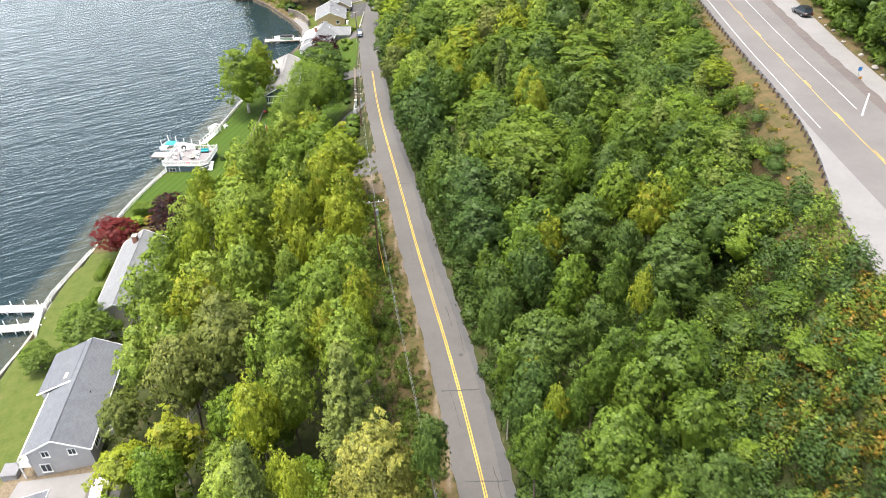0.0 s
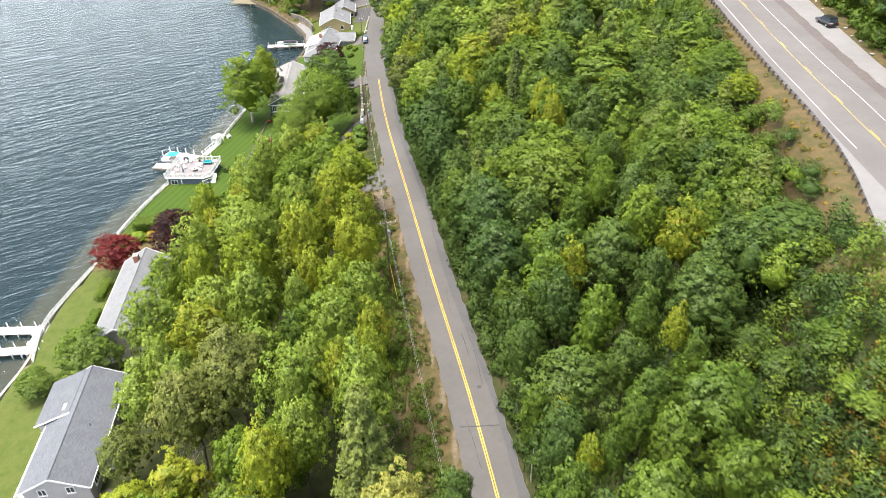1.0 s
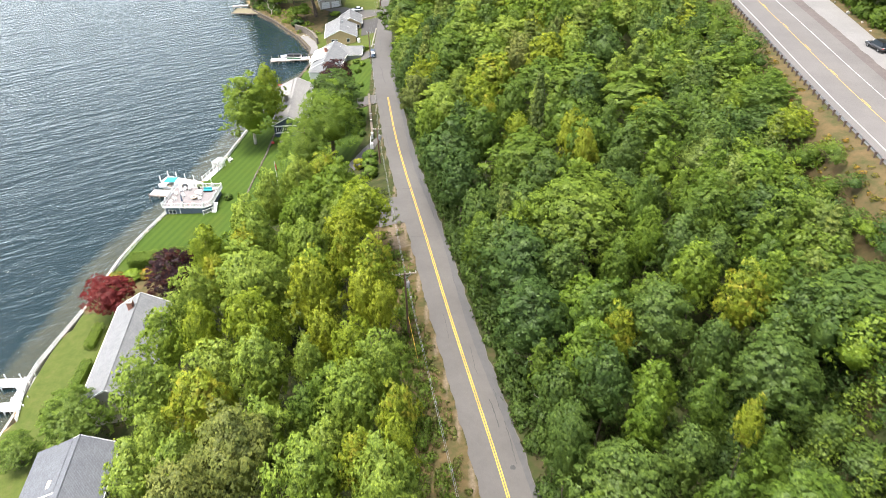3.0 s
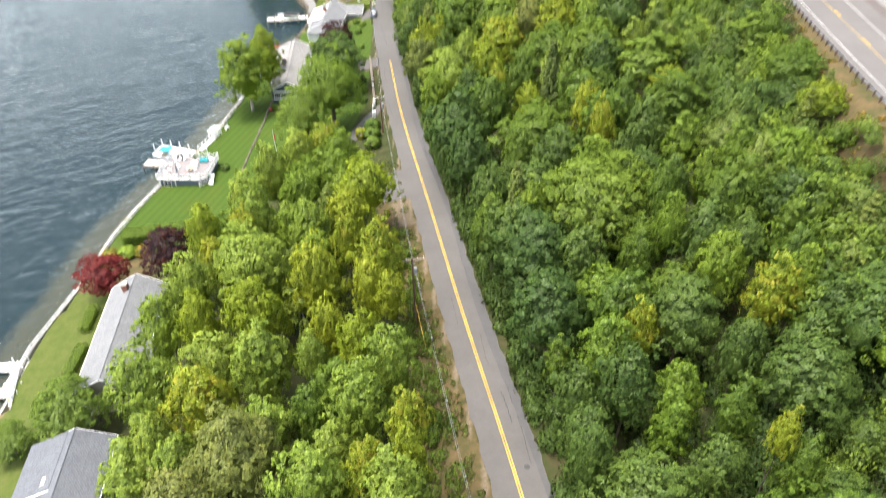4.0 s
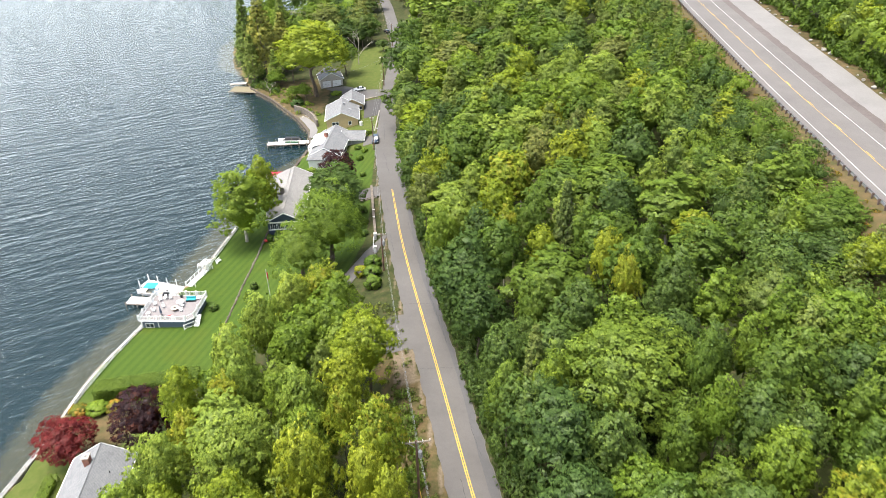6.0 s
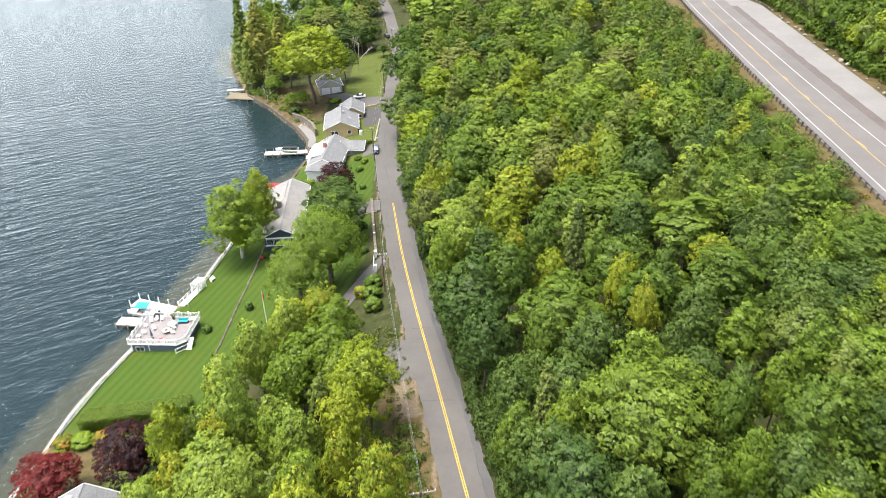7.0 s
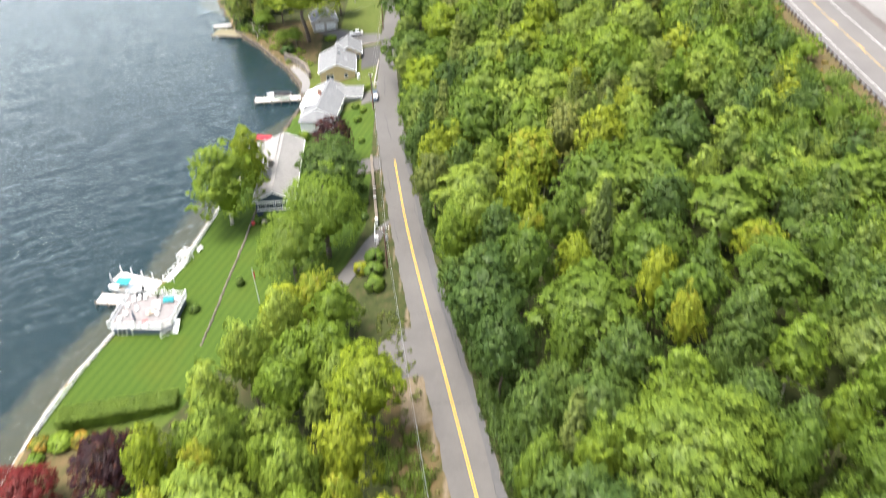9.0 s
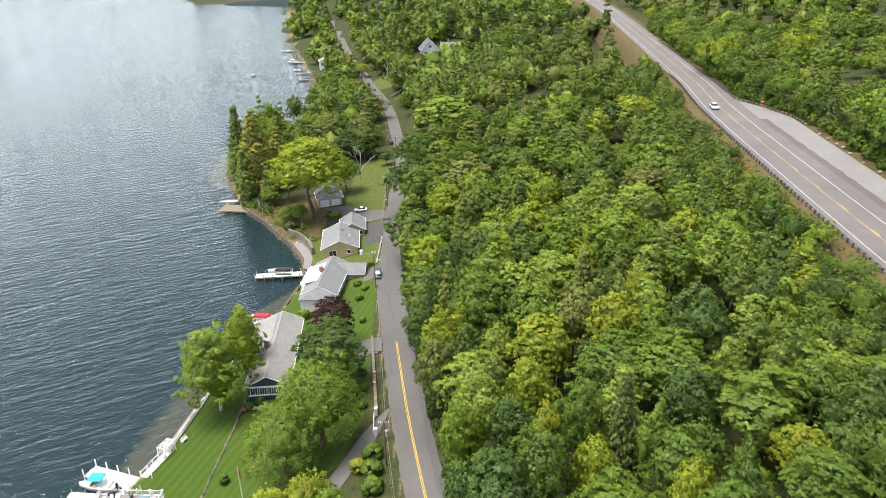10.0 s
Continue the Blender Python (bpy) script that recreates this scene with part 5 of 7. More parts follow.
lay("driveway_8", "side lane leaving the far road", 470, 500, ((470, -34), (485, -22), (500, -8)), ((470, -32), (480, -20), (500, -3)), ASPHALT, 0.1)
lay("stone_terrace", "pale stone waterfront walk", 252, 271, ((252, -47.6), (259, -48.2), (265, -50.8), (271, -53.6)), ((252, -45.6), (259, -45.8), (265, -47.6), (271, -51.2)), SHOULDER, 0.12)


# ---- houses ----
def gable_walls(W, L, base, eave, ridge):
    bm = new_bm()
    w, l = W / 2, L / 2
    v = [bm.verts.new(p) for p in ((-w, -l, base), (w, -l, base), (w, -l, eave), (0, -l, ridge), (-w, -l, eave), (-w, l, base), (w, l, base), (w, l, eave), (0, l, ridge), (-w, l, eave))]
    for f in ((0, 1, 2, 3, 4), (6, 5, 9, 8, 7), (1, 6, 7, 2), (5, 0, 4, 9), (2, 7, 8, 3), (9, 4, 3, 8)):
        bm.faces.new([v[i] for i in f])
    return bm


def roof_slab(side, W, L, eave, ridge, over=0.45, thick=0.16, lift=0.02):
    """One slope of a gable roof, with its overhang."""
    w = W / 2
    pitch = (ridge - eave) / w
    xo, zo = w + over, eave - pitch * over
    l = L / 2 + over
    bm = new_bm()
    vs = []
    for y in (-l, l):
        for x, z in ((0, ridge + lift), (xo, zo + lift), (xo, zo + lift + thick), (0, ridge + lift + thick)):
            vs.append(bm.verts.new((x * side, y, z)))
    for f in ((0, 1, 2, 3), (7, 6, 5, 4), (0, 4, 5, 1), (1, 5, 6, 2), (2, 6, 7, 3), (3, 7, 4, 0)):
        bm.faces.new([vs[i] for i in f])
    bmesh.ops.recalc_face_normals(bm, faces=bm.faces)
    return bm


def window(parent, m, w, h, mat=None, bars=1):
    """A framed window set into a wall; the wall's outward side is local -y."""
    bm = new_bm()
    t = 0.09
    for a in ((-w / 2 - t, -0.07, -h / 2 - t, w / 2 + t, 0.05, -h / 2), (-w / 2 - t, -0.07, h / 2, w / 2 + t, 0.05, h / 2 + t), (-w / 2 - t, -0.07, -h / 2, -w / 2, 0.05, h / 2), (w / 2, -0.07, -h / 2, w / 2 + t, 0.05, h / 2)):
        box(bm, *a)
    for k in range(bars):
        x = -w / 2 + w * (k + 1) / (bars + 1)
        box(bm, x - 0.03, -0.05, -h / 2, x + 0.03, 0.04, h / 2)
    f = part("window", bm, mat or WHITE, parent, "white window frame")
    f.matrix_basis = m
    part("pane", box(new_bm(), -w / 2, -0.03, -h / 2, w / 2, 0.01, h / 2), GLASS, f)
    part("sill", box(new_bm(), -w / 2 - 0.14, -0.14, -h / 2 - 0.15, w / 2 + 0.14, 0.02, -h / 2 - t), mat or WHITE, f)
    return f


def house(name, label, x, y, turn, W, L, eave, ridge, wall, roof, base=None, chimney=None, windows=(), trim=WHITE, category="house", over=0.45):
    """A gabled house; its ridge runs along local y. windows: (wall, along, height, w, h, bars), wall one of s n e w."""
    low = min(ground(x + a, y + b) for a in (-W / 2, W / 2) for b in (-L / 2, L / 2)) - 0.3 if base is None else base
    e = empty(name, pose(x, y, 0, 0, 0, turn), label, category)
    part("wall", gable_walls(W, L, low, eave, ridge), wall, e)
    for s in (-1, 1):
        part("roof", roof_slab(s, W, L, eave, ridge, over), roof, e, "shingled roof slope")
        pitch = (ridge - eave) / (W / 2)
        bm = new_bm()
        xo = s * (W / 2 + over)
        box(bm, min(xo, xo + 0.12 * s), -L / 2 - over, eave - pitch * over - 0.06, max(xo, xo + 0.12 * s), L / 2 + over, eave - pitch * over + 0.10)
        part("gutter", bm, trim, e, "white gutter along the eave")
        for q in (-1, 1):
            bm = new_bm()
            yy = q * (L / 2 + over + 0.02)
            a, b = Vector((0, yy, ridge + 0.10)), Vector((s * (W / 2 + over), yy, eave - pitch * over + 0.08))
            d = (b - a)
            n = Vector((-d.z, 0, d.x)).normalized() * 0.11
            vs = [bm.verts.new(p + Vector((0, o, 0))) for o in (-0.03, 0.03) for p in (a + n, b + n, b - n, a - n)]
            for f in ((0, 1, 2, 3), (7, 6, 5, 4), (0, 4, 5, 1), (1, 5, 6, 2), (2, 6, 7, 3), (3, 7, 4, 0)):
                bm.faces.new([vs[i] for i in f])
            bmesh.ops.recalc_face_normals(bm, faces=bm.faces)
            part("bargeboard", bm, trim, e, "white bargeboard")
    bm = new_bm()
    tube(bm, (0, -L / 2 - over, ridge + 0.17), (0, L / 2 + over, ridge + 0.17), 0.09, None, 6)
    part("ridge_cap", bm, roof, e)
    if chimney:
        cx, cy, top, mat, cw = chimney
        bm = box(new_bm(), cx - cw, cy - cw * 1.2, eave, cx + cw, cy + cw * 1.2, top, 0.03)
        c = part("chimney", bm, mat, e, "square masonry chimney")
        part("chimney_cap", box(new_bm(), cx - cw - .08, cy - cw * 1.2 - .08, top, cx + cw + .08, cy + cw * 1.2 + .08, top + 0.12), CONCRETE, c)
        bm = new_bm()
        tube(bm, (cx, cy, top + .1), (cx, cy, top + .35), 0.15, None, 10)
        part("flue", bm, STEEL, c)
    for wl_, along, z, w, h, bars in windows:
        m = {"s": pose(along, -L / 2 - 0.01, z), "n": pose(along, L / 2 + 0.01, z, 0, 0, 180), "e": pose(W / 2 + 0.01, along, z, 0, 0, 90), "w": pose(-W / 2 - 0.01, along, z, 0, 0, -90)}[wl_]
        window(e, m, w, h, None, bars)
    return e


def railing(parent, pts, z, h=1.0, mat=WHITE, name="railing", label="white deck railing", close=0.14):
    """Posts, two rails and balusters along a broken line."""
    for (x0, y0), (x1, y1) in zip(pts, pts[1:]):
        bm = new_bm()
        d = Vector((x1 - x0, y1 - y0, 0))
        n = max(1, round(d.length / 1.8))
        for i in range(n + 1):
            p = Vector((x0, y0, z)) + d * i / n
            box(bm, p.x - .07, p.y - .07, z, p.x + .07, p.y + .07, z + h + .08)
        for hh, r in ((h, .055), (0.15, .04)):
            tube(bm, (x0, y0, z + hh), (x1, y1, z + hh), r, None, 4)
        k = int(d.length / close)
        for i in range(1, k):
            p = Vector((x0, y0, z)) + d * i / k
            tube(bm, (p.x, p.y, z + .15), (p.x, p.y, z + h), .02, None, 3)
        part(name, bm, mat, parent, label)


h1 = house("house", "long grey lakeside house with a slate-grey shingled roof", -53.75, 73.6, 5.6, 8.2, 19.4, 8.5, 10.6, WALL_GREY, ROOF_DARK,
           windows=(("s", -1.7, 7.9, 0.9, 1.0, 1), ("s", 1.8, 7.9, 0.9, 1.0, 1), ("e", -7.2, 7.0, 1.7, 1.4, 2), ("e", -0.4, 7.0, 1.0, 1.2, 1), ("e", 3.5, 7.0, 1.0, 1.2, 1), ("s", -2.4, 5.2, 1.2, 1.4, 1), ("w", -4.5, 6.9, 1.8, 1.8, 2)))
# wider lake-side slope at the back of the house, and the balcony in front of it
bm = new_bm()
vs = [bm.verts.new(p) for p in ((-1.0, 1.6, 10.32), (-1.0, 10.15, 10.32), (-6.3, 10.15, 8.22), (-6.3, 1.6, 8.22), (-1.0, 1.6, 10.15), (-1.0, 10.15, 10.15), (-6.3, 10.15, 8.02), (-6.3, 1.6, 8.02))]
for f in ((0, 3, 2, 1), (4, 5, 6, 7), (0, 4, 7, 3), (3, 7, 6, 2), (2, 6, 5, 1), (1, 5, 4, 0)):
    bm.faces.new([vs[i] for i in f])
part("porch_roof", bm, ROOF_DARK, h1, "shingled roof over the lake-side wing")
bm = new_bm()
tube(bm, (-6.35, 1.5, 8.14), (-0.9, 1.5, 10.3), .13, None, 4)
part("fascia", bm, WHITE, h1, "white sloping fascia at the step in the roof")
part("wing_wall", box(new_bm(), -5.9, 1.8, 1.5, -4.0, 9.7, 7.95), WALL_GREY, h1)
part("balcony_floor", box(new_bm(), -5.8, -9.8, 5.75, -4.11, 1.4, 5.95), WHITE, h1, "white balcony floor on posts")
railing(h1, ((-4.2, -9.7), (-5.7, -9.7), (-5.7, 1.4)), 5.95, 1.0)
for yy in (-9.6, -6.6, -3.6, -0.6):
    part("balcony_post", box(new_bm(), -5.78, yy - .08, 2.0, -5.62, yy + .08, 5.75), WHITE, h1)
part("entry_landing", box(new_bm(), 4.15, -4.6, 3.8, 5.9, -1.9, 5.7), WHITE, h1, "white landing by the side door")
railing(h1, ((4.3, -4.5), (5.8, -4.5), (5.8, -2.0)), 5.7, 0.9)
bm = new_bm()
tube(bm, (2.3, -0.6, 9.3), (2.3, -0.6, 10.0), .06)
part("vent_pipe", bm, DARK, h1)
bm = box(new_bm(), -2.4, 2.6, 9.6, -1.8, 3.8, 9.95, .03)
part("skylight", bm, TANCLOTH, h1)

house("garage", "low garage with a dark grey shingled roof", -55.4, 53.7, -70, 7.0, 8.6, 6.7, 8.4, WALL_GREY, ROOF_DARK, category="garage")

h2 = house("house", "long beige house with a light grey shingled roof", -55.5, 102.8, 5.1, 7.9, 21.5, 8.4, 10.7, WALL_BEIGE, ROOF_LIGHT, chimney=(-0.9, 8.0, 11.6, BRICK, 0.42),
           windows=(("e", 6, 7.2, 1.2, 1.1, 1), ("e", 0, 7.2, 1.2, 1.1, 1), ("w", -6, 6.8, 1.4, 1.2, 1), ("w", 5, 6.8, 1.4, 1.2, 1)))
bm = new_bm()
vs = [bm.verts.new(p) for p in ((0.5, -11.25, 10.66), (0.5, -1.5, 10.66), (5.2, -1.5, 8.2), (5.2, -11.25, 8.2), (0.5, -11.25, 10.52), (0.5, -1.5, 10.52), (5.2, -1.5, 8.05), (5.2, -11.25, 8.05))]
for f in ((0, 3, 2, 1), (4, 5, 6, 7), (0, 4, 7, 3), (3, 7, 6, 2), (2, 6, 5, 1), (1, 5, 4, 0)):
    bm.faces.new([vs[i] for i in f])
bmesh.ops.recalc_face_normals(bm, faces=bm.faces)
part("roof_extension", bm, ROOF_LIGHT, h2, "lower shingled slope over the front rooms")
for p in ((1.9, 3.6, 9.6), (2.2, 6.6, 9.4)):
    bm = new_bm()
    tube(bm, p, (p[0], p[1], p[2] + .5), .07)
    part("vent_pipe", bm, DARK, h2)

h3 = house("house", "navy blue lakeside house with a pale grey roof", -44.8, 202.2, 3.2, 8.0, 26.0, 5.6, 7.6, WALL_BLUE, ROOF_PALE, chimney=(-1.6, -1.0, 8.7, CHIM_STONE, 0.5),
           windows=(("s", -2.75, 4.2, 1.35, 1.5, 2), ("s", -0.95, 4.2, 1.35, 1.5, 2), ("s", 0.9, 4.2, 1.35, 1.5, 2), ("s", 2.7, 4.2, 1.35, 1.5, 2), ("w", -9, 4.2, 1.4, 1.3, 1), ("e", -8, 4.2, 1.4, 1.3, 1), ("e", -2, 4.2, 1.4, 1.3, 1)))
part("window_band", box(new_bm(), -3.9, -13.06, 3.1, 3.9, -12.96, 3.35), WHITE, h3, "white band under the sunroom windows")
part("window_band", box(new_bm(), -3.9, -13.06, 5.05, 3.9, -12.96, 5.3), WHITE, h3, "white band over the sunroom windows")
bm = new_bm()
vs = [bm.verts.new(p) for p in ((-1.0, -0.6, 7.35), (-1.0, 13.4, 7.5), (-6.4, 13.4, 5.1), (-6.4, -0.6, 5.1), (-1.0, -0.6, 7.15), (-1.0, 13.4, 7.3), (-6.4, 13.4, 4.9), (-6.4, -0.6, 4.9))]
for f in ((0, 3, 2, 1), (4, 5, 6, 7), (0, 4, 7, 3), (3, 7, 6, 2), (2, 6, 5, 1), (1, 5, 4, 0)):
    bm.faces.new([vs[i] for i in f])
bmesh.ops.recalc_face_normals(bm, faces=bm.faces)
part("wing_roof", bm, ROOF_PALE, h3, "pale shingled roof over the lake-side wing")
part("wing_wall", box(new_bm(), -5.9, -0.2, 0.8, -3.9, 13.0, 4.95), WALL_BLUE, h3)
part("wing_fascia", box(new_bm(), -6.45, -0.72, 4.85, -1.0, -0.6, 5.05), WHITE, h3)

h4 = house("house", "pale grey lakeside house with a grey shingled roof", -38.7, 237.6, -5, 8.4, 17.6, 5.2, 7.3, WALL_WHITE, ROOF_LIGHT, chimney=(-1.3, 0.6, 8.3, BRICK, 0.45),
           windows=(("e", -5, 3.6, 1.3, 1.2, 1), ("e", 0, 3.6, 1.3, 1.2, 1), ("w", -6, 3.6, 1.6, 1.4, 2)))
g4 = house("garage", "grey garage wing with an open carport front", -32.4, 243.6, 86, 5.4, 6.4, 5.0, 6.5, WALL_GREY, ROOF_LIGHT, category="garage")
part("garage_door", box(new_bm(), -2.72, -2.6, 3.4, -2.74, 0.2, 4.9), GREYPL, g4)
part("garage_door", box(new_bm(), -2.72, 0.5, 3.4, -2.74, 2.9, 4.9), GREYPL, g4)
# bright metal roof and balcony on the lake side
bm = new_bm()
vs = [bm.verts.new(p) for p in ((-1.2, -4.5, 6.95), (-1.2, 6.0, 6.95), (-5.9, 6.0, 5.5), (-5.9, -4.5, 5.5), (-1.2, -4.5, 6.8), (-1.2, 6.0, 6.8), (-5.9, 6.0, 5.35), (-5.9, -4.5, 5.35))]
for f in ((0, 3, 2, 1), (4, 5, 6, 7), (0, 4, 7, 3), (3, 7, 6, 2), (2, 6, 5, 1), (1, 5, 4, 0)):
    bm.faces.new([vs[i] for i in f])
bmesh.ops.recalc_face_normals(bm, faces=bm.faces)
hip = new_bm()
vs = [hip.verts.new(p) for p in ((0, -8.6, 7.42), (-4.6, -8.6, 5.15), (-4.6, -12.0, 5.05), (4.6, -12.0, 5.05), (4.6, -8.6, 5.15), (0, -8.6, 7.2), (-4.6, -8.6, 4.95), (-4.6, -12.0, 4.85), (4.6, -12.0, 4.85), (4.6, -8.6, 4.95))]
for f in ((0, 1, 2), (0, 2, 3), (0, 3, 4), (5, 7, 6), (5, 8, 7), (5, 9, 8), (1, 6, 7, 2), (2, 7, 8, 3), (3, 8, 9, 4)):
    hip.faces.new([vs[i] for i in f])
bmesh.ops.recalc_face_normals(hip, faces=hip.faces)
part("hip_roof", hip, ROOF_LIGHT, h4, "hipped end of the shingled roof")
part("end_wall", box(new_bm(), -4.15, -11.6, 0.4, 4.15, -8.83, 4.93), WALL_WHITE, h4)
part("porch_roof", bm, WHITE, h4, "bright white porch roof")
part("porch_floor", box(new_bm(), -6.3, -2.4, 2.6, -4.25, 4.9, 2.8), WHITE, h4)
railing(h4, ((-4.3, -2.4), (-6.2, -2.4), (-6.2, 4.8)), 2.8, 1.0)
for yy in (-2.3, 1.2, 4.7):
    part("porch_post", box(new_bm(), -6.3, yy - .09, 0.3, -6.12, yy + .09, 5.4), WHITE, h4)
for k in range(9):
    part("step", box(new_bm(), -5.6, -3.0 - .32 * (k + 1), 2.4 - .2 * k, -4.5, -3.0 - .32 * k, 2.6 - .2 * k), WHITE, h4)
railing(h4, ((-4.4, -2.6), (-4.4, -9.2)), 1.3, 1.0)
railing(h4, ((-5.7, -2.6), (-5.7, -6.4)), 1.5, 1.0)

h5 = house("house", "tan house with a grey shingled roof", -38.0, 264.2, 5, 10.0, 14.0, 5.2, 7.4, WALL_TAN, ROOF_LIGHT,
           windows=(("s", 2.4, 3.9, 0.9, 1.1, 0), ("s", -2.2, 3.4, 2.0, 1.9, 1), ("e", -2, 3.8, 1.0, 1.1, 1), ("e", 3, 3.8, 1.0, 1.1, 1)))
house("house_wing", "tan wing of a house with a grey roof", -35.6, 275.0, 5, 7.2, 9.0, 5.4, 7.4, WALL_TAN, ROOF_LIGHT, windows=(("s", 2.6, 4.2, 0.8, 1.0, 0), ("e", -1, 4.2, 1.0, 1.1, 1)))
bm = box(new_bm(), 0.3, 1.0, 7.2, 1.0, 1.8, 7.9, .03)
part("chimney", bm, STEEL, h5, "square metal flue box")
for a, b in ((2.6, -1.2), (2.2, 0.8)):
    sk = part("skylight", box(new_bm(), -.45, -.6, 0, .45, .6, .12, .02), GREYPL, h5, "roof skylight")
    sk.matrix_basis = Matrix.Translation((a, b, 6.42)) @ Euler((0, radians(23), 0)).to_matrix().to_4x4()

g6 = house("garage", "white two-car garage with a dark grey roof", -46.6, 304.0, 14, 8.2, 8.0, 5.3, 7.6, WALL_BEIGE, ROOF_DARK, category="garage")
for a in (-1.9, 1.9):
    zf = ground(-45, 300) - .05
    d = part("garage_door", box(new_bm(), a - 1.5, -4.07, zf, a + 1.5, -4.0, zf + 2.3), WHITE, g6, "white panelled garage door")
    for k in range(1, 4):
        part("panel_joint", box(new_bm(), a - 1.48, -4.08, zf + .57 * k - .02, a + 1.48, -4.066, zf + .57 * k + .02), GREYPL, d)
    part("lamp", box(new_bm(), a - .1, -4.2, zf + 2.5, a + .1, -4.02, zf + 2.75, .03), DARK, g6)

house("house", "dark-roofed white gabled house in the far woods", -11.0, 546, 6, 11, 13, 20.0, 25.5, WALL_WHITE, ROOF_DARK, windows=(("s", -3, 17.5, 1.5, 1.8, 1), ("s", 3, 17.5, 1.5, 1.8, 1), ("s", 0, 21.5, 1.4, 1.5, 1)), over=0.9)
fh2 = house("house", "tan-roofed white house in the far woods", 1.0, 534, -12, 9, 10, 17.0, 20.5, WALL_BEIGE, shingle("shingle_tan", (0.36, 0.24, 0.15)), windows=(("s", -2.4, 15.6, 1.8, 1.6, 2), ("s", 2.4, 15.6, 1.8, 1.6, 2)), over=0.7)
part("porch", box(new_bm(), -5, -9, 6.5, 5, -6, 7.0), WHITE, fh2, "white raised porch")
railing(fh2, ((-5, -6), (-5, -9), (5, -9), (5, -6)), 7.0, 1.1, close=0.5)
house("house", "dark flat-roofed annex in the far woods", 3, 550, 80, 7, 12, 21.0, 22.6, WALL_WHITE, ROOF_DARK, windows=(("w", -3, 19.4, 2, 1.4, 2), ("w", 2, 19.4, 2, 1.4, 2)))
house("cottage", "small white cottage by the far shore", -86, 588, 10, 6.5, 10, 7.5, 9.0, WALL_WHITE, ROOF_PALE, windows=(("s", -1.5, 5.8, 1.2, 1.2, 1), ("e", 0, 5.8, 1.4, 1.2, 1)))
house("cottage", "pale cottage beside the far road", -79, 598, 10, 5, 8, 8, 9.4, WALL_BEIGE, ROOF_PALE)

# ---- boathouse with its roof terrace ----
bh = empty("boathouse", pose(-61.2, 157.6, 0, 0, 0, -4), "slate-blue boathouse with a white-railed roof terrace", "boathouse")
bm = new_bm()
out = ((-5.2, -3.6), (3.6, -3.6), (4.9, -2.4), (4.9, 4.6), (-5.2, 4.6))
lowv = [bm.verts.new((x, y, -0.8)) for x, y in out]
topv = [bm.verts.new((x, y, 2.85)) for x, y in out]
bm.faces.new(topv)
bm.faces.new(lowv[::-1])
for i in range(5):
    bm.faces.new((lowv[i], lowv[(i + 1) % 5], topv[(i + 1) % 5], topv[i]))
part("wall", bm, WALL_SLATE, bh)
bm = new_bm()
wide = [(x * 1.05, y * 1.06) for x, y in out]
lowv = [bm.verts.new((x, y, 2.85)) for x, y in wide]
topv = [bm.verts.new((x, y, 3.05)) for x, y in wide]
bm.faces.new(topv)
bm.faces.new(lowv[::-1])
for i in range(5):
    bm.faces.new((lowv[i], lowv[(i + 1) % 5], topv[(i + 1) % 5], topv[i]))
part("terrace_floor", bm, DECK_GREY, bh, "grey terrace boards")
rim = [(x * 1.05, y * 1.05) for x, y in out]
for (a, b), (c, d) in zip(rim, rim[1:] + rim[:1]):
    bm = new_bm()
    tube(bm, (a, b, 2.95), (c, d, 2.95), .17, None, 4)
    part("fascia", bm, WHITE, bh)
railing(bh, rim + rim[:1], 3.05, 1.0, close=0.11)
for (a, b), (c, d) in zip(rim, rim[1:] + rim[:1]):
    n = max(1, round(math.hypot(c - a, d - b) / 2.2))
    for i in range(n):
        p, q = a + (c - a) * i / n, b + (d - b) * i / n
        part("rail_post", box(new_bm(), p - .13, q - .13, 3.0, p + .13, q + .13, 4.3, .02), WHITE, bh)
window(bh, pose(-3.6, -3.61, 1.7), 1.5, 0.9, None, 1)
part("corner_board", box(new_bm(), -1.9, -3.66, -.4, -1.75, -3.6, 2.85), WHITE, bh)
part("corner_board", box(new_bm(), -5.24, -3.66, -.4, -5.05, -3.6, 2.85), WHITE, bh)
railing(bh, ((4.0, -5.2), (5.8, -3.6)), 2.0, 1.0, close=0.2)
for k in range(8):
    part("step", box(new_bm(), 5.1, -1.6 - .3 * k, 2.6 - .2 * k, 6.1, -1.3 - .3 * k, 2.8 - .2 * k), WHITE, bh)


def rel(e, x, y, z, turn=0):
    return e.matrix_basis @ pose(x, y, z, 0, 0, turn)


def patio_chair(m, label="white moulded patio chair", mat=WHITE):
    c = empty("patio_chair", m, label, "chair", "terrace chairs")
    part("seat", box(new_bm(), -.3, -.3, .36, .3, .3, .44, .03), mat, c)
    b = part("backrest", box(new_bm(), -.3, -.03, 0, .3, .04, .6, .03), mat, c)
    b.matrix_basis = pose(0, .28, .42, -12)
    for a in (-.27, .27):
        part("armrest", box(new_bm(), a - .04, -.28, .62, a + .04, .3, .66), mat, c)
        for q in (-.25, .25):
            part("leg", box(new_bm(), a - .03, q - .03, 0, a + .03, q + .03, .62), mat, c)
    return c


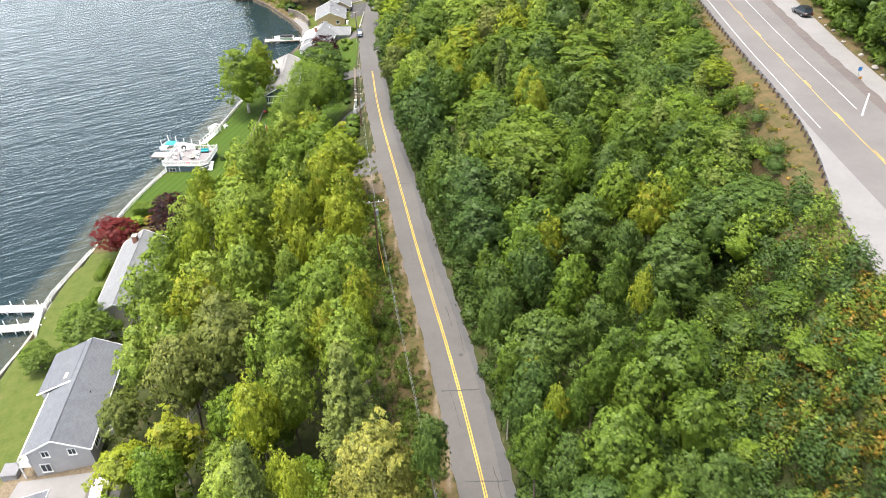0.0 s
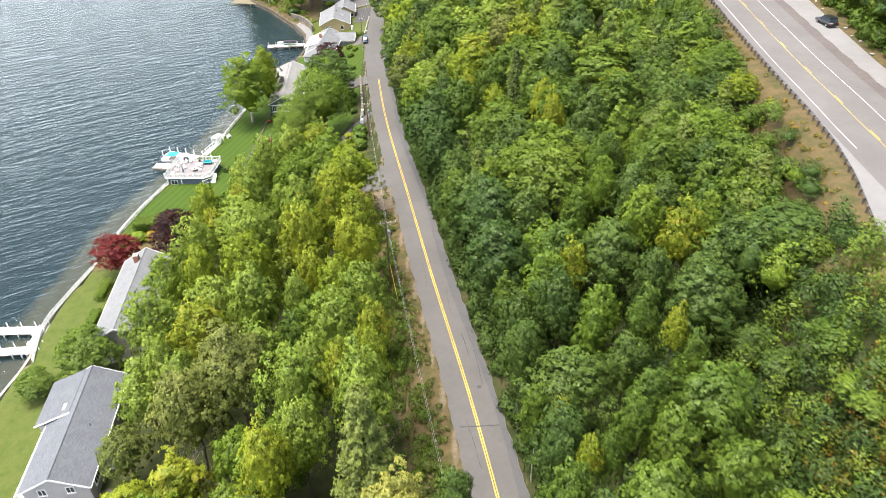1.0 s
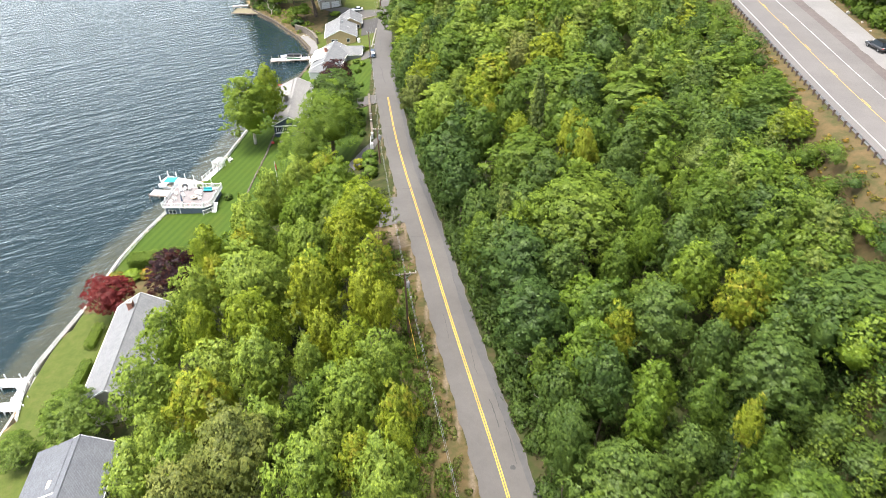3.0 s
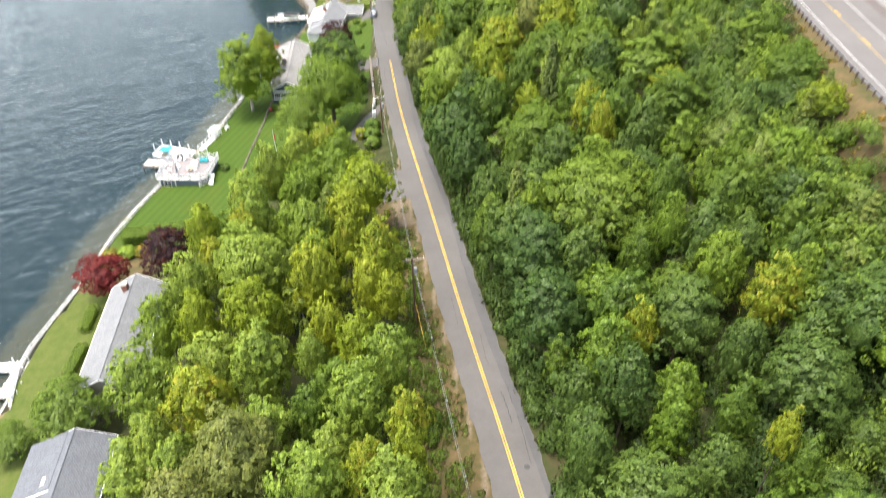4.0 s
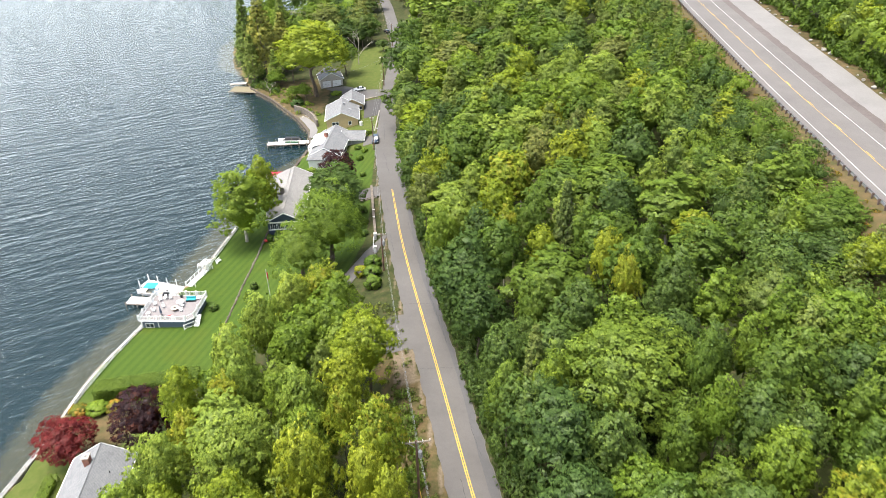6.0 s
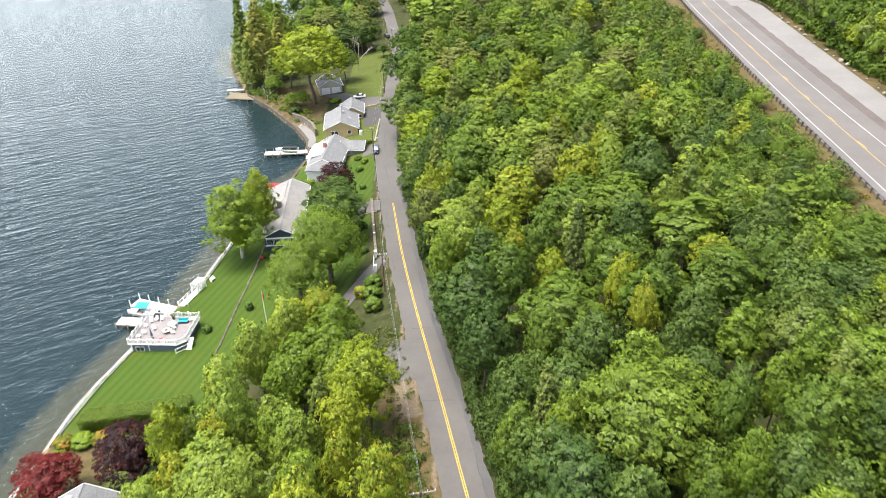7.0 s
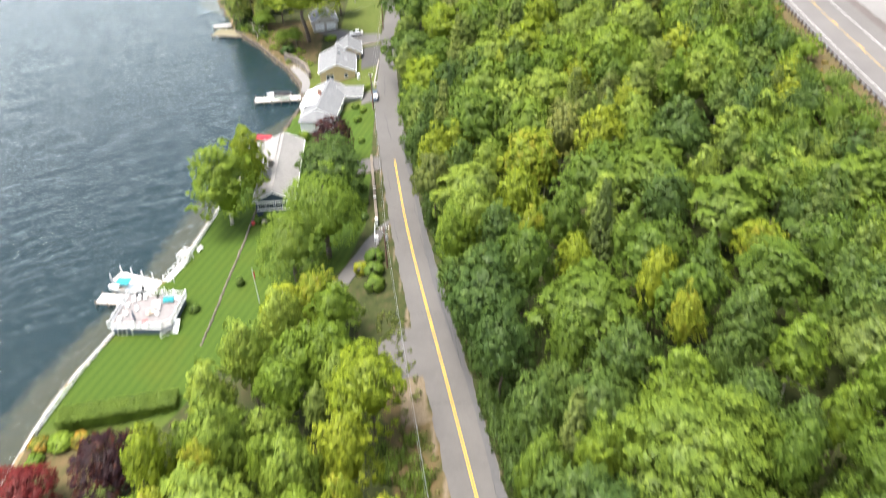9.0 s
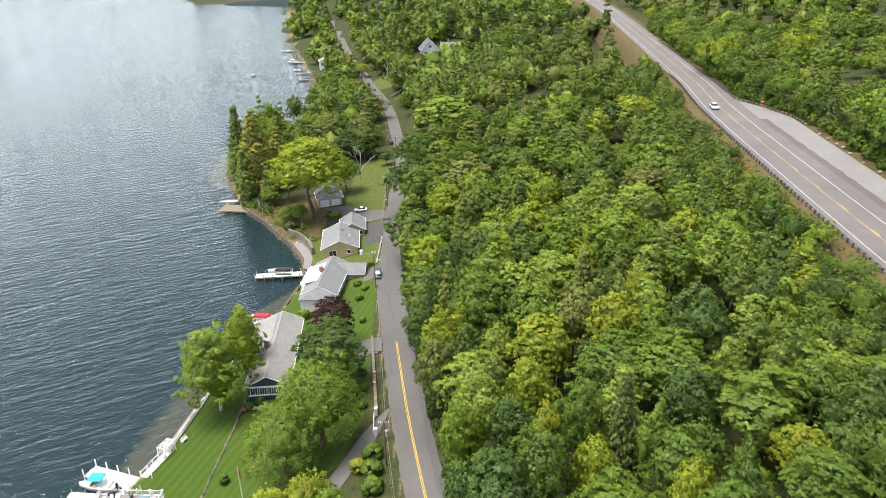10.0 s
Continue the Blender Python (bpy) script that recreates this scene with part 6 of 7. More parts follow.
TZ = 3.052
for x, y, t in ((-3.7, 2.9, 20), (-2.9, 3.4, -10), (-1.9, 3.6, 15), (-4.2, 1.4, 80), (-2.2, 0.6, 40), (1.6, 0.9, 150), (1.9, -0.6, 70), (-3.6, -0.8, 100)):
    patio_chair(rel(bh, x, y, TZ, t))
fp = empty("fire_table", rel(bh, 0.5, -0.2, TZ), "round brown fire table on the terrace", "table")
bm = new_bm()
tube(bm, (0, 0, 0), (0, 0, .5), .45, .6, 18)
part("base", bm, RUST, fp)
bm = new_bm()
tube(bm, (0, 0, .5), (0, 0, .58), .78, .78, 20)
part("tabletop", bm, TANCLOTH, fp)
bm = new_bm()
tube(bm, (0, 0, .58), (0, 0, .66), .3, .26, 16)
part("burner", bm, DARK, fp)
wt = empty("patio_table", rel(bh, 0.9, 1.7, TZ), "round white patio table", "table")
bm = new_bm()
tube(bm, (0, 0, .70), (0, 0, .75), .8, .8, 20)
part("tabletop", bm, WHITE, wt)
bm = new_bm()
tube(bm, (0, 0, 0), (0, 0, .7), .05, .05, 8)
tube(bm, (0, 0, 0), (0, 0, .06), .35, .3, 12)
part("pedestal", bm, WHITE, wt)
um = empty("closed_umbrella", rel(bh, -1.6, -2.0, TZ), "closed navy patio umbrella on a stand", "umbrella")
bm = new_bm()
tube(bm, (0, 0, .55), (0, 0, 2.3), .26, .06, 8)
part("canopy", bm, WALL_SLATE, um)
bm = new_bm()
tube(bm, (0, 0, .1), (0, 0, 2.45), .025, .025, 6)
part("pole", bm, STEEL, um)
bm = new_bm()
tube(bm, (0, 0, 0), (0, 0, .1), .3, .25, 12)
part("base", bm, DARK, um)
lg = empty("lounge_sofa", rel(bh, 2.6, 3.0, TZ, 5), "teal outdoor sofa with cushions", "sofa")
part("frame", box(new_bm(), -1.0, -.4, 0, 1.0, .4, .35, .03), DARK, lg)
part("seat_cushion", box(new_bm(), -.95, -.38, .35, .95, .25, .5, .05), TEAL, lg)
part("back_cushion", box(new_bm(), -.95, .22, .45, .95, .42, .9, .05), TEAL, lg)
gr = empty("grill", rel(bh, -3.0, 4.1, TZ), "dark covered barbecue grill", "grill")
part("body", box(new_bm(), -.6, -.3, .5, .6, .3, 1.0, .06), DARK, gr)
part("lid", box(new_bm(), -.45, -.28, 1.0, .45, .28, 1.25, .1), DARK, gr)
for a in (-.5, .5):
    part("leg", box(new_bm(), a - .04, -.25, 0, a + .04, .25, .5), DARK, gr)
po = empty("planter", rel(bh, 0.2, 4.1, TZ), "dark planter with a small shrub", "planter")
bm = new_bm()
tube(bm, (0, 0, 0), (0, 0, .5), .2, .28, 12)
part("pot", bm, DARK, po)
r_ = np.random.default_rng(3)
d_ = unit(r_.normal(size=(90, 3)))
lm = new("leaves", leaves_mesh("leaves", d_ * .4 + np.array([0, 0, .85]), d_, np.full(90, .1), r_, LEAF["hedge"]))
lm.parent = po
rm = empty("floor_mat", rel(bh, 0.2, -2.2, TZ, 20), "small red mat on the terrace", "mat")
part("mat", box(new_bm(), -.45, -.3, 0, .45, .3, .03), PAINT_RED, rm)
for x, y in ((3.9, 3.6), (-4.3, -1.9)):
    tt = empty("side_table", rel(bh, x, y, TZ), "small white side table", "table")
    part("tabletop", box(new_bm(), -.35, -.35, .45, .35, .35, .5, .01), WHITE, tt)
    for a in (-.3, .3):
        for b in (-.3, .3):
            part("leg", box(new_bm(), a - .03, b - .03, 0, a + .03, b + .03, .45), WHITE, tt)


# ---- docks ----
def dock(label, x0, y0, x1, y1, width, mat, pile=WOOD_GREY, z=0.62, step=2.6, rise=0.0, group="docks"):
    """A plank dock on piles from (x0, y0) to (x1, y1)."""
    a = math.degrees(math.atan2(y1 - y0, x1 - x0))
    ln = math.hypot(x1 - x0, y1 - y0)
    e = empty("dock", pose(x0, y0, 0, 0, 0, a), label, "dock", group)
    part("deck", box(new_bm(), 0, -width / 2, z - .06, ln, width / 2, z), mat, e)
    for s in (-1, 1):
        part("beam", box(new_bm(), 0, s * width / 2 - .06, z - .32, ln, s * width / 2 + .06, z - .02), pile, e)
    n = max(1, round(ln / step))
    for i in range(n + 1):
        for s in (-1, 1):
            bm = new_bm()
            tube(bm, (ln * i / n, s * (width / 2 + .12), -5.0), (ln * i / n, s * (width / 2 + .12), z + .15 + rise), .11, .10, 8)
            part("pile", bm, pile, e)
    return e


dock("white dock of two fingers beside the boathouse", -73.3, 164.9, -63.4, 163.6, 2.5, DOCK_PALE, WOOD_GREY, .75, rise=.3)
dock("white dock with tall mooring posts", -72.2, 171.4, -60.6, 167.0, 2.6, DOCK_PALE, WHITE, .75, rise=1.2)
dock("white dock linking the boathouse to its fingers", -64.6, 161.8, -62.8, 168.6, 2.4, DOCK_PALE, WHITE, .77)
dock("long white dock reaching out from the wall", -94, 104.2, -73.6, 104.0, 1.7, DOCK_PALE, WHITE, .75, rise=.8)
dock("long white dock beside a slip", -92, 97.6, -72.4, 99.0, 1.6, DOCK_PALE, WHITE, .75, rise=.8)
dock("short white landing between two docks", -74.4, 97.6, -74.4, 105.0, 2.0, DOCK_PALE, WHITE, .78)
dock("pale timber dock with a boat beside it", -60.2, 249.4, -45.6, 250.3, 2.6, DOCK_PALE, WOOD_GREY, .85, rise=.7)
dock("brown timber dock at the wooded point", -84.6, 306.0, -73.5, 304.0, 6.0, DOCK_WOOD, WOOD_GREY, .8)
dock("small grey dock at the wooded point", -86.5, 312, -80.5, 312.4, 1.6, DOCK_PALE, WOOD_GREY, .9)
dock("white boat dock behind the blue house", -57.6, 222.6, -50.4, 223.4, 1.8, DOCK_PALE, WHITE, .8, rise=.5)
for x0, y0, x1, ln in ((-90, 437, -77, 1.8), (-89, 500, -76, 2.0), (-99, 552, -88, 1.8), (-104, 576, -92, 2.0), (-116, 626, -106, 5.0), (-131, 686, -121, 2.5)):
    dock("weathered far dock on the shore", x0, y0, x1, y0 + 1.0, ln, DECK_GREY if ln > 1.9 else DOCK_WOOD, WOOD_GREY, .7, 4.0, .4, "far docks")


# ---- boats ----
def hull_mesh(L, B, H, sharp=1.0):
    bm = new_bm()
    rows = []
    n = 9
    for i in range(n):
        f = i / (n - 1)
        w = B / 2 * (1 - max(0, (f - .45) / .55) ** 2 * sharp) if f > .45 else B / 2 * (.9 + .1 * f / .45)
        w = max(w, .05)
        y = -L / 2 + L * f
        sheer = H * (1 + .35 * f ** 2)
        rows.append([bm.verts.new(p) for p in ((0, y, -.25 + .2 * f ** 3), (w * .75, y, -.05 + .3 * f ** 3), (w, y, sheer), (w - .12 if w > .2 else w * .5, y, sheer), (0, y, sheer * .86), (-(w - .12) if w > .2 else -w * .5, y, sheer), (-w, y, sheer), (-w * .75, y, -.05 + .3 * f ** 3))])
    for a, b in zip(rows, rows[1:]):
        for k in range(8):
            bm.faces.new((a[k], a[(k + 1) % 8], b[(k + 1) % 8], b[k]))
    bm.faces.new(rows[0][::-1])
    bm.faces.new(rows[-1])
    bmesh.ops.recalc_face_normals(bm, faces=bm.faces)
    return bm


def boat(label, x, y, turn, L=6.0, B=2.3, canopy_mat=None, cover=None, trim=None, z=0.1):
    e = empty("boat", pose(x, y, z, 0, 0, turn), label, "boat", "boats")
    part("hull", hull_mesh(L, B, .75), BOAT_WHITE, e)
    if trim:
        part("deck_trim", box(new_bm(), -B * .36, L * .1, .72, B * .36, L * .3, .8, .03), trim, e)
    if cover:
        bm = new_bm()
        box(bm, -B * .46, -L * .46, .7, B * .46, L * .2, 1.35, .28)
        part("cover", bm, cover, e, "fitted canvas cover")
    else:
        for a in (-1, 1):
            part("seat", box(new_bm(), a * B * .12 if a > 0 else -B * .4, -L * .05, .55, B * .4 if a > 0 else -B * .12, L * .08, 1.05, .06), TANCLOTH, e)
        part("rear_seat", box(new_bm(), -B * .4, -L * .4, .55, B * .4, -L * .3, 1.0, .06), TANCLOTH, e)
        ws = part("windscreen", box(new_bm(), -B * .4, -.03, 0, B * .4, .03, .45), GLASS, e)
        ws.matrix_basis = pose(0, L * .14, .8, 25)
    part("outboard", box(new_bm(), -.22, -L / 2 - .45, .2, .22, -L / 2 + .02, 1.15, .08), DARK, e)
    if canopy_mat:
        bm = box(new_bm(), -B * .45, -L * .22, 2.15, B * .45, L * .18, 2.3, .06)
        part("canopy", bm, canopy_mat, e, "cloth sun canopy")
        for a in (-B * .42, B * .42):
            for b in (-L * .2, L * .16):
                bm = new_bm()
                tube(bm, (a, b, .7), (a, b, 2.18), .025)
                part("canopy_pole", bm, STEEL, e)
    return e


boat("white pontoon boat with a teal canopy", -69.4, 167.8, 84, 6.6, 2.5, TEAL, None, TANCLOTH)
boat("white motor boat under a dark cover", -54.0, 252.6, 86, 7.2, 2.4, None, DARK)
boat("white motor boat with a dark red canvas cover", -54.3, 225.9, 84, 6.4, 2.5, None, REDCLOTH)
boat("white motor boat lying off the shore", -106, 592, 80, 5, 2.0)
boat("small white boat adrift on the lake", -134, 575, 75, 3.6, 1.5)
boat("white boat at a far dock", -90, 440, 85, 7, 2.4)
boat("white boat with a blue cover at a far dock", -96, 556, 85, 6, 2.4, None, PAINT_BLUE)
boat("white boat with a blue cover near the shore", -94, 580, 80, 6, 2.4, None, PAINT_BLUE)
boat("white pontoon boat at a far dock", -116, 630, 85, 8, 3.0, BOAT_WHITE)
boat("white boat at the most distant dock", -132, 690, 85, 7, 2.6)
kc = empty("canoe", pose(-52.6, 249.6, .86, 0, 0, 86), "dark green canoe lying on the dock", "canoe")
part("hull", hull_mesh(4.6, .8, .32, 1.0), plain("canoe_green", (0.03, 0.10, 0.05), 0.4), kc)


# ---- cars ----
def car(label, m, paint_mat, L=4.7, Wd=1.85, H=1.65, hatch=True, group="parked cars"):
    e = empty("car", m, label, "car", group)
    bm = new_bm()
    prof = ((-L / 2, .38), (-L / 2, .85), (-L * .46, .98), (L * .22, .98), (L * .46, .82), (L / 2, .68), (L / 2, .35))
    a = [bm.verts.new((-Wd / 2, y, z)) for y, z in prof]
    b = [bm.verts.new((Wd / 2, y, z)) for y, z in prof]
    bm.faces.new(a)
    bm.faces.new(b[::-1])
    for i in range(len(prof)):
        j = (i + 1) % len(prof)
        bm.faces.new((a[j], a[i], b[i], b[j]))
    bmesh.ops.recalc_face_normals(bm, faces=bm.faces)
    bmesh.ops.bevel(bm, geom=list(bm.edges), offset=.07, segments=2, affect='EDGES')
    part("body", bm, paint_mat, e, smooth_faces=True)
    back = -L * .45 if hatch else -L * .34
    roof_b = -L * .40 if hatch else -L * .20
    bm = new_bm()
    lo = [bm.verts.new(p) for p in ((-Wd * .46, back, .96), (Wd * .46, back, .96), (Wd * .46, L * .24, .96), (-Wd * .46, L * .24, .96))]
    hi = [bm.verts.new(p) for p in ((-Wd * .38, roof_b, H - .06), (Wd * .38, roof_b, H - .06), (Wd * .38, L * .04, H - .06), (-Wd * .38, L * .04, H - .06))]
    bm.faces.new(hi)
    for i in range(4):
        bm.faces.new((lo[i], lo[(i + 1) % 4], hi[(i + 1) % 4], hi[i]))
    bm.faces.new(lo[::-1])
    part("windows", bm, GLASS, e, "dark car windows")
    bm = box(new_bm(), -Wd * .395, roof_b - .05, H - .09, Wd * .395, L * .05, H, .04)
    part("roof", bm, paint_mat, e)
    for s in (-1, 1):
        for q in (-L * .3, L * .31):
            bm = new_bm()
            tube(bm, (s * (Wd / 2 - .2), q, .34), (s * (Wd / 2 + .01), q, .34), .34, .34, 18)
            w = part("wheel", bm, RUBBER, e)
            bm = new_bm()
            tube(bm, (s * (Wd / 2 - .1), q, .34), (s * (Wd / 2 + .025), q, .34), .21, .19, 12)
            part("rim", bm, STEEL, w)
        part("headlight", box(new_bm(), s * Wd * .32 - .2, L / 2 - .12, .62, s * Wd * .32 + .2, L / 2 + .01, .76, .02), BOAT_WHITE, e)
        part("tail_light", box(new_bm(), s * Wd * .38 - .12, -L / 2 - .015, .7, s * Wd * .38 + .12, -L / 2 + .06, .92, .02), PAINT_RED, e)
        part("mirror", box(new_bm(), s * (Wd / 2 + .08) - .09, L * .16, .95, s * (Wd / 2 + .08) + .09, L * .2, 1.1, .02), paint_mat, e)
    return e


def on(x, y, turn, lift=0.05, z=None):
    return pose(x, y, (ground(x, y) if z is None else z) + lift, 0, 0, turn)


car("dark blue parked SUV with a glass roof", on(-25.6, 238.8, 182, .12), CAR_BLUE)
car("white parked hatchback on the asphalt drive", on(-34.6, 291.5, 96, .08), CAR_WHITE, 4.4, 1.8, 1.5, False)
car("black SUV parked on the highway shoulder", pose(73.2, 142.5, HIGH + .03, 0, 0, 6), CAR_BLACK, 4.9, 1.95, 1.8)
car("white car driving on the highway", pose(hx(276) + 4.1, 276, HIGH + .04, 0, 0, 172), CAR_WHITE, 4.7, 1.85, 1.5, False)
car("white SUV with a dark roof in the yard", on(-45.9, 58.8, 8, .1), CAR_WHITE, 4.8, 1.9, 1.8)
car("dark car waiting beside the far road", on(-28.6, 372, 20, .1), CAR_BLACK, 4.5, 1.8, 1.5)
car("white car on the far road", pose(rx(592) + 1, 592, rz(rx(592), 592) + .02, 0, 0, 12), CAR_WHITE, 4.5, 1.8, 1.5, False)


# ---- shore walls and fences ----
def sweep_wall(name, label, pts, w, z0, z1, mat, cap=None, step=2.5, kind="structure"):
    """A wall along a broken line of the plan, with an uneven face and a cap."""
    bm = new_bm()
    for (x0, y0), (x1, y1) in zip(pts, pts[1:]):
        d = Vector((x1 - x0, y1 - y0, 0))
        n = Vector((-d.y, d.x, 0)).normalized() * w / 2
        a, b = Vector((x0, y0, 0)), Vector((x1, y1, 0))
        za0, zb0 = (z0(x0, y0), z0(x1, y1)) if callable(z0) else (z0, z0)
        za1, zb1 = (z1(x0, y0), z1(x1, y1)) if callable(z1) else (z1, z1)
        vs = [bm.verts.new(p) for p in (a - n + Vector((0, 0, za0)), a + n + Vector((0, 0, za0)), a + n + Vector((0, 0, za1)), a - n + Vector((0, 0, za1)),
                                        b - n + Vector((0, 0, zb0)), b + n + Vector((0, 0, zb0)), b + n + Vector((0, 0, zb1)), b - n + Vector((0, 0, zb1)))]
        for f in ((0, 1, 2, 3), (7, 6, 5, 4), (0, 4, 5, 1), (1, 5, 6, 2), (2, 6, 7, 3), (3, 7, 4, 0)):
            bm.faces.new([vs[i] for i in f])
    bmesh.ops.recalc_face_normals(bm, faces=bm.faces)
    ob = part(name, bm, mat)
    tagged(ob, label, "wall", kind=kind)
    if cap:
        bm = new_bm()
        for (x0, y0), (x1, y1) in zip(pts, pts[1:]):
            d = Vector((x1 - x0, y1 - y0, 0))
            n = Vector((-d.y, d.x, 0)).normalized() * (w / 2 + .06)
            a, b = Vector((x0, y0, 0)), Vector((x1, y1, 0))
            za, zb = (z1(x0, y0), z1(x1, y1)) if callable(z1) else (z1, z1)
            vs = [bm.verts.new(p) for p in (a - n + Vector((0, 0, za)), a + n + Vector((0, 0, za)), a + n + Vector((0, 0, za + .1)), a - n + Vector((0, 0, za + .1)),
                                            b - n + Vector((0, 0, zb)), b + n + Vector((0, 0, zb)), b + n + Vector((0, 0, zb + .1)), b - n + Vector((0, 0, zb + .1)))]
            for f in ((0, 1, 2, 3), (7, 6, 5, 4), (0, 4, 5, 1), (1, 5, 6, 2), (2, 6, 7, 3), (3, 7, 4, 0)):
                bm.faces.new([vs[i] for i in f])
        bmesh.ops.recalc_face_normals(bm, faces=bm.faces)
        part("coping", bm, cap, ob, "pale coping")
    return ob


def shore_pts(y0, y1, step=4.0, off=0.1):
    ys = np.linspace(y0, y1, max(2, round((y1 - y0) / step)))
    return [(float(shore_x(y)) + off, float(y)) for y in ys]


sweep_wall("sea_wall", "concrete lake wall along the lawns", shore_pts(40, 227), .5, -3.0, 1.12, CONCRETE)
sweep_wall("sea_wall_north", "rough stone lake wall in the cove", shore_pts(227, 308, 3.0), .8, -3.0, 1.15, STONE_BROWN)


def fence(label, pts, h=1.0, gap=2.3, z=1.12, wide=.06):
    """White post-and-rail fence."""
    e = empty("fence", pose(pts[0][0], pts[0][1], z), label, "fence", "shore fences")
    ox, oy = pts[0]
    for (x0, y0), (x1, y1) in zip(pts, pts[1:]):
        d = Vector((x1 - x0, y1 - y0, 0))
        n = max(1, round(d.length / gap))
        for i in range(n):
            p = Vector((x0 - ox, y0 - oy, 0)) + d * i / n
            part("post", box(new_bm(), p.x - .07, p.y - .07, -.1, p.x + .07, p.y + .07, h + .12, .02), WHITE, e)
        for hh in (h, h * .62, h * .25):
            bm = new_bm()
            tube(bm, (x0 - ox, y0 - oy, hh), (x1 - ox, y1 - oy, hh), wide, None, 4)
            part("rail", bm, WHITE, e)
    return e


fence("white rail fence along the lake wall", [(-70.9, 133), (-68.9, 145), (-66.6, 154.2)])
fence("white rail fence above the lake", [(-59.4, 175.6), (-58.2, 184), (-56.4, 197.5), (-54.6, 203)], .95, 2.4, 1.12, .08)
fence("white rail fence beside a lawn", [(-72.0, 95.0), (-74.2, 103.0), (-74.2, 107.3), (-72.0, 120.8)], .9, 2.2, 1.1, .08)
gw = empty("gangway", pose(-60.6, 172.0, 1.1, 0, 0, -17), "white railed gangway down to the lake", "gangway")
part("deck", box(new_bm(), -.7, -3.4, -.05, .7, 3.2, .08), WHITE, gw)
railing(gw, ((-.7, -3.3), (-.7, 3.1)), .05, .95, close=.25)
railing(gw, ((.7, -3.3), (.7, 3.1)), .05, .95, close=.25)
ab = empty("arbour", pose(-59.6, 174.8, ground(-59.2, 174.8), 0, 0, -22), "white lattice arbour at the head of the gangway", "arbour")
for a in (-.85, .85):
    for b in (-1.3, 1.3):
        part("post", box(new_bm(), a - .07, b - .07, -.1, a + .07, b + .07, 2.15, .02), WHITE, ab)
    for b in (-1.3, 0.0, 1.3):
        part("rafter", box(new_bm(), min(a, 0) - .04, b - .05, 2.13, max(a, 0) + .04, b + .05, 2.23), WHITE, ab)
    for k in range(9):
        for lean in (-1, 1):
            b = -1.2 + .3 * k
            e0, e1 = max(-1.25, min(1.25, b - .55 * lean)), max(-1.25, min(1.25, b + .55 * lean))
            bm = new_bm()
            tube(bm, (a, e0, .35), (a, e1, 2.0), .022, None, 4)
            part("lath", bm, WHITE, ab)
for k in range(8):
    part("roof_slat", box(new_bm(), -.92, -1.3 + .37 * k - .04, 2.235, .92, -1.3 + .37 * k + .04, 2.28), WHITE, ab)
bn = empty("bench", pose(-57.6, 178.2, ground(-57.6, 178.2), 0, 0, 70), "white bench by the fence", "bench")
part("seat", box(new_bm(), -.75, -.25, .4, .75, .25, .47), WHITE, bn)
part("backrest", box(new_bm(), -.75, .22, .5, .75, .28, .95), WHITE, bn)
for a in (-.65, .65):
    part("leg", box(new_bm(), a - .05, -.22, 0, a + .05, .22, .4), WHITE, bn)

# low lawn kerb of stones, stone by stone
kerb_x = curve_of((150, -50.2), (156, -49.9), (166, -49.8), (179, -49.2), (193, -48.9))
kb = empty("garden_wall", pose(0, 0, 0), "low edging of grey stones across the lawn", "wall")
stone_mesh = []
for k in range(4):
    bm = new_bm()
    bmesh.ops.create_icosphere(bm, subdivisions=1, radius=.5)
    r_ = random.Random(k)
    for v in bm.verts:
        v.co *= r_.uniform(.75, 1.15)
    me = bpy.data.meshes.new("stone")
    bm.to_mesh(me)
    bm.free()
    me.materials.append(STONE)
    stone_mesh.append(me)
r_ = random.Random(4)
for i in range(78):
    y = 150 + 43 * i / 77
    s = new("stone", stone_mesh[i % 4])
    s.parent = kb
    x = float(kerb_x(y)) + r_.uniform(-.08, .08)
    s.matrix_basis = Matrix.LocRotScale((x, y, ground(x, y) + .08), Euler((r_.uniform(0, 3), r_.uniform(0, 3), r_.uniform(0, 3))), (r_.uniform(.5, .8), r_.uniform(.5, .75), r_.uniform(.35, .55)))

# road-side retaining wall, gate and terrace wall
sweep_wall("road_wall", "grey stone retaining wall beside the road", [(-21.6, 176.5), (-22.6, 186), (-23.6, 196), (-24.6, 206)], .45, lambda x, y: ground(x - 1.5, y) - 1.0, lambda x, y: rz(x, y) + .45, STONE, STONE)
sweep_wall("terrace_wall", "dry stone terrace wall above the cove", [(-46.2, 262), (-48.2, 268), (-52.0, 274), (-56.0, 277.5)], .6, 0.2, 3.3, STONE, STONE)
gt = fence("white gate at the head of a driveway", [(-21.8, 171.0), (-22.0, 176.0)], 1.1, 2.4, ground(-22, 173.5))
gt.name = "gate"
gt["category"] = "gate"
for x, y in ((-21.7, 176.6), (-21.3, 170.4)):
    gp = empty("gate_post", pose(x, y, ground(x, y) - .1), "square white gate post with a cap", "post", "gate posts")
    part("shaft", box(new_bm(), -.25, -.25, 0, .25, .25, 1.6, .02), WHITE, gp)
    part("cap", box(new_bm(), -.32, -.32, 1.6, .32, .32, 1.75, .03), WHITE, gp)
sweep_wall("kerb_wall", "low pale kerb beside a lawn", [(-26.4, 247), (-26.2, 256), (-26.0, 266)], .35, lambda x, y: ground(x, y) - .3, lambda x, y: ground(x, y) + .35, CONCRETE)
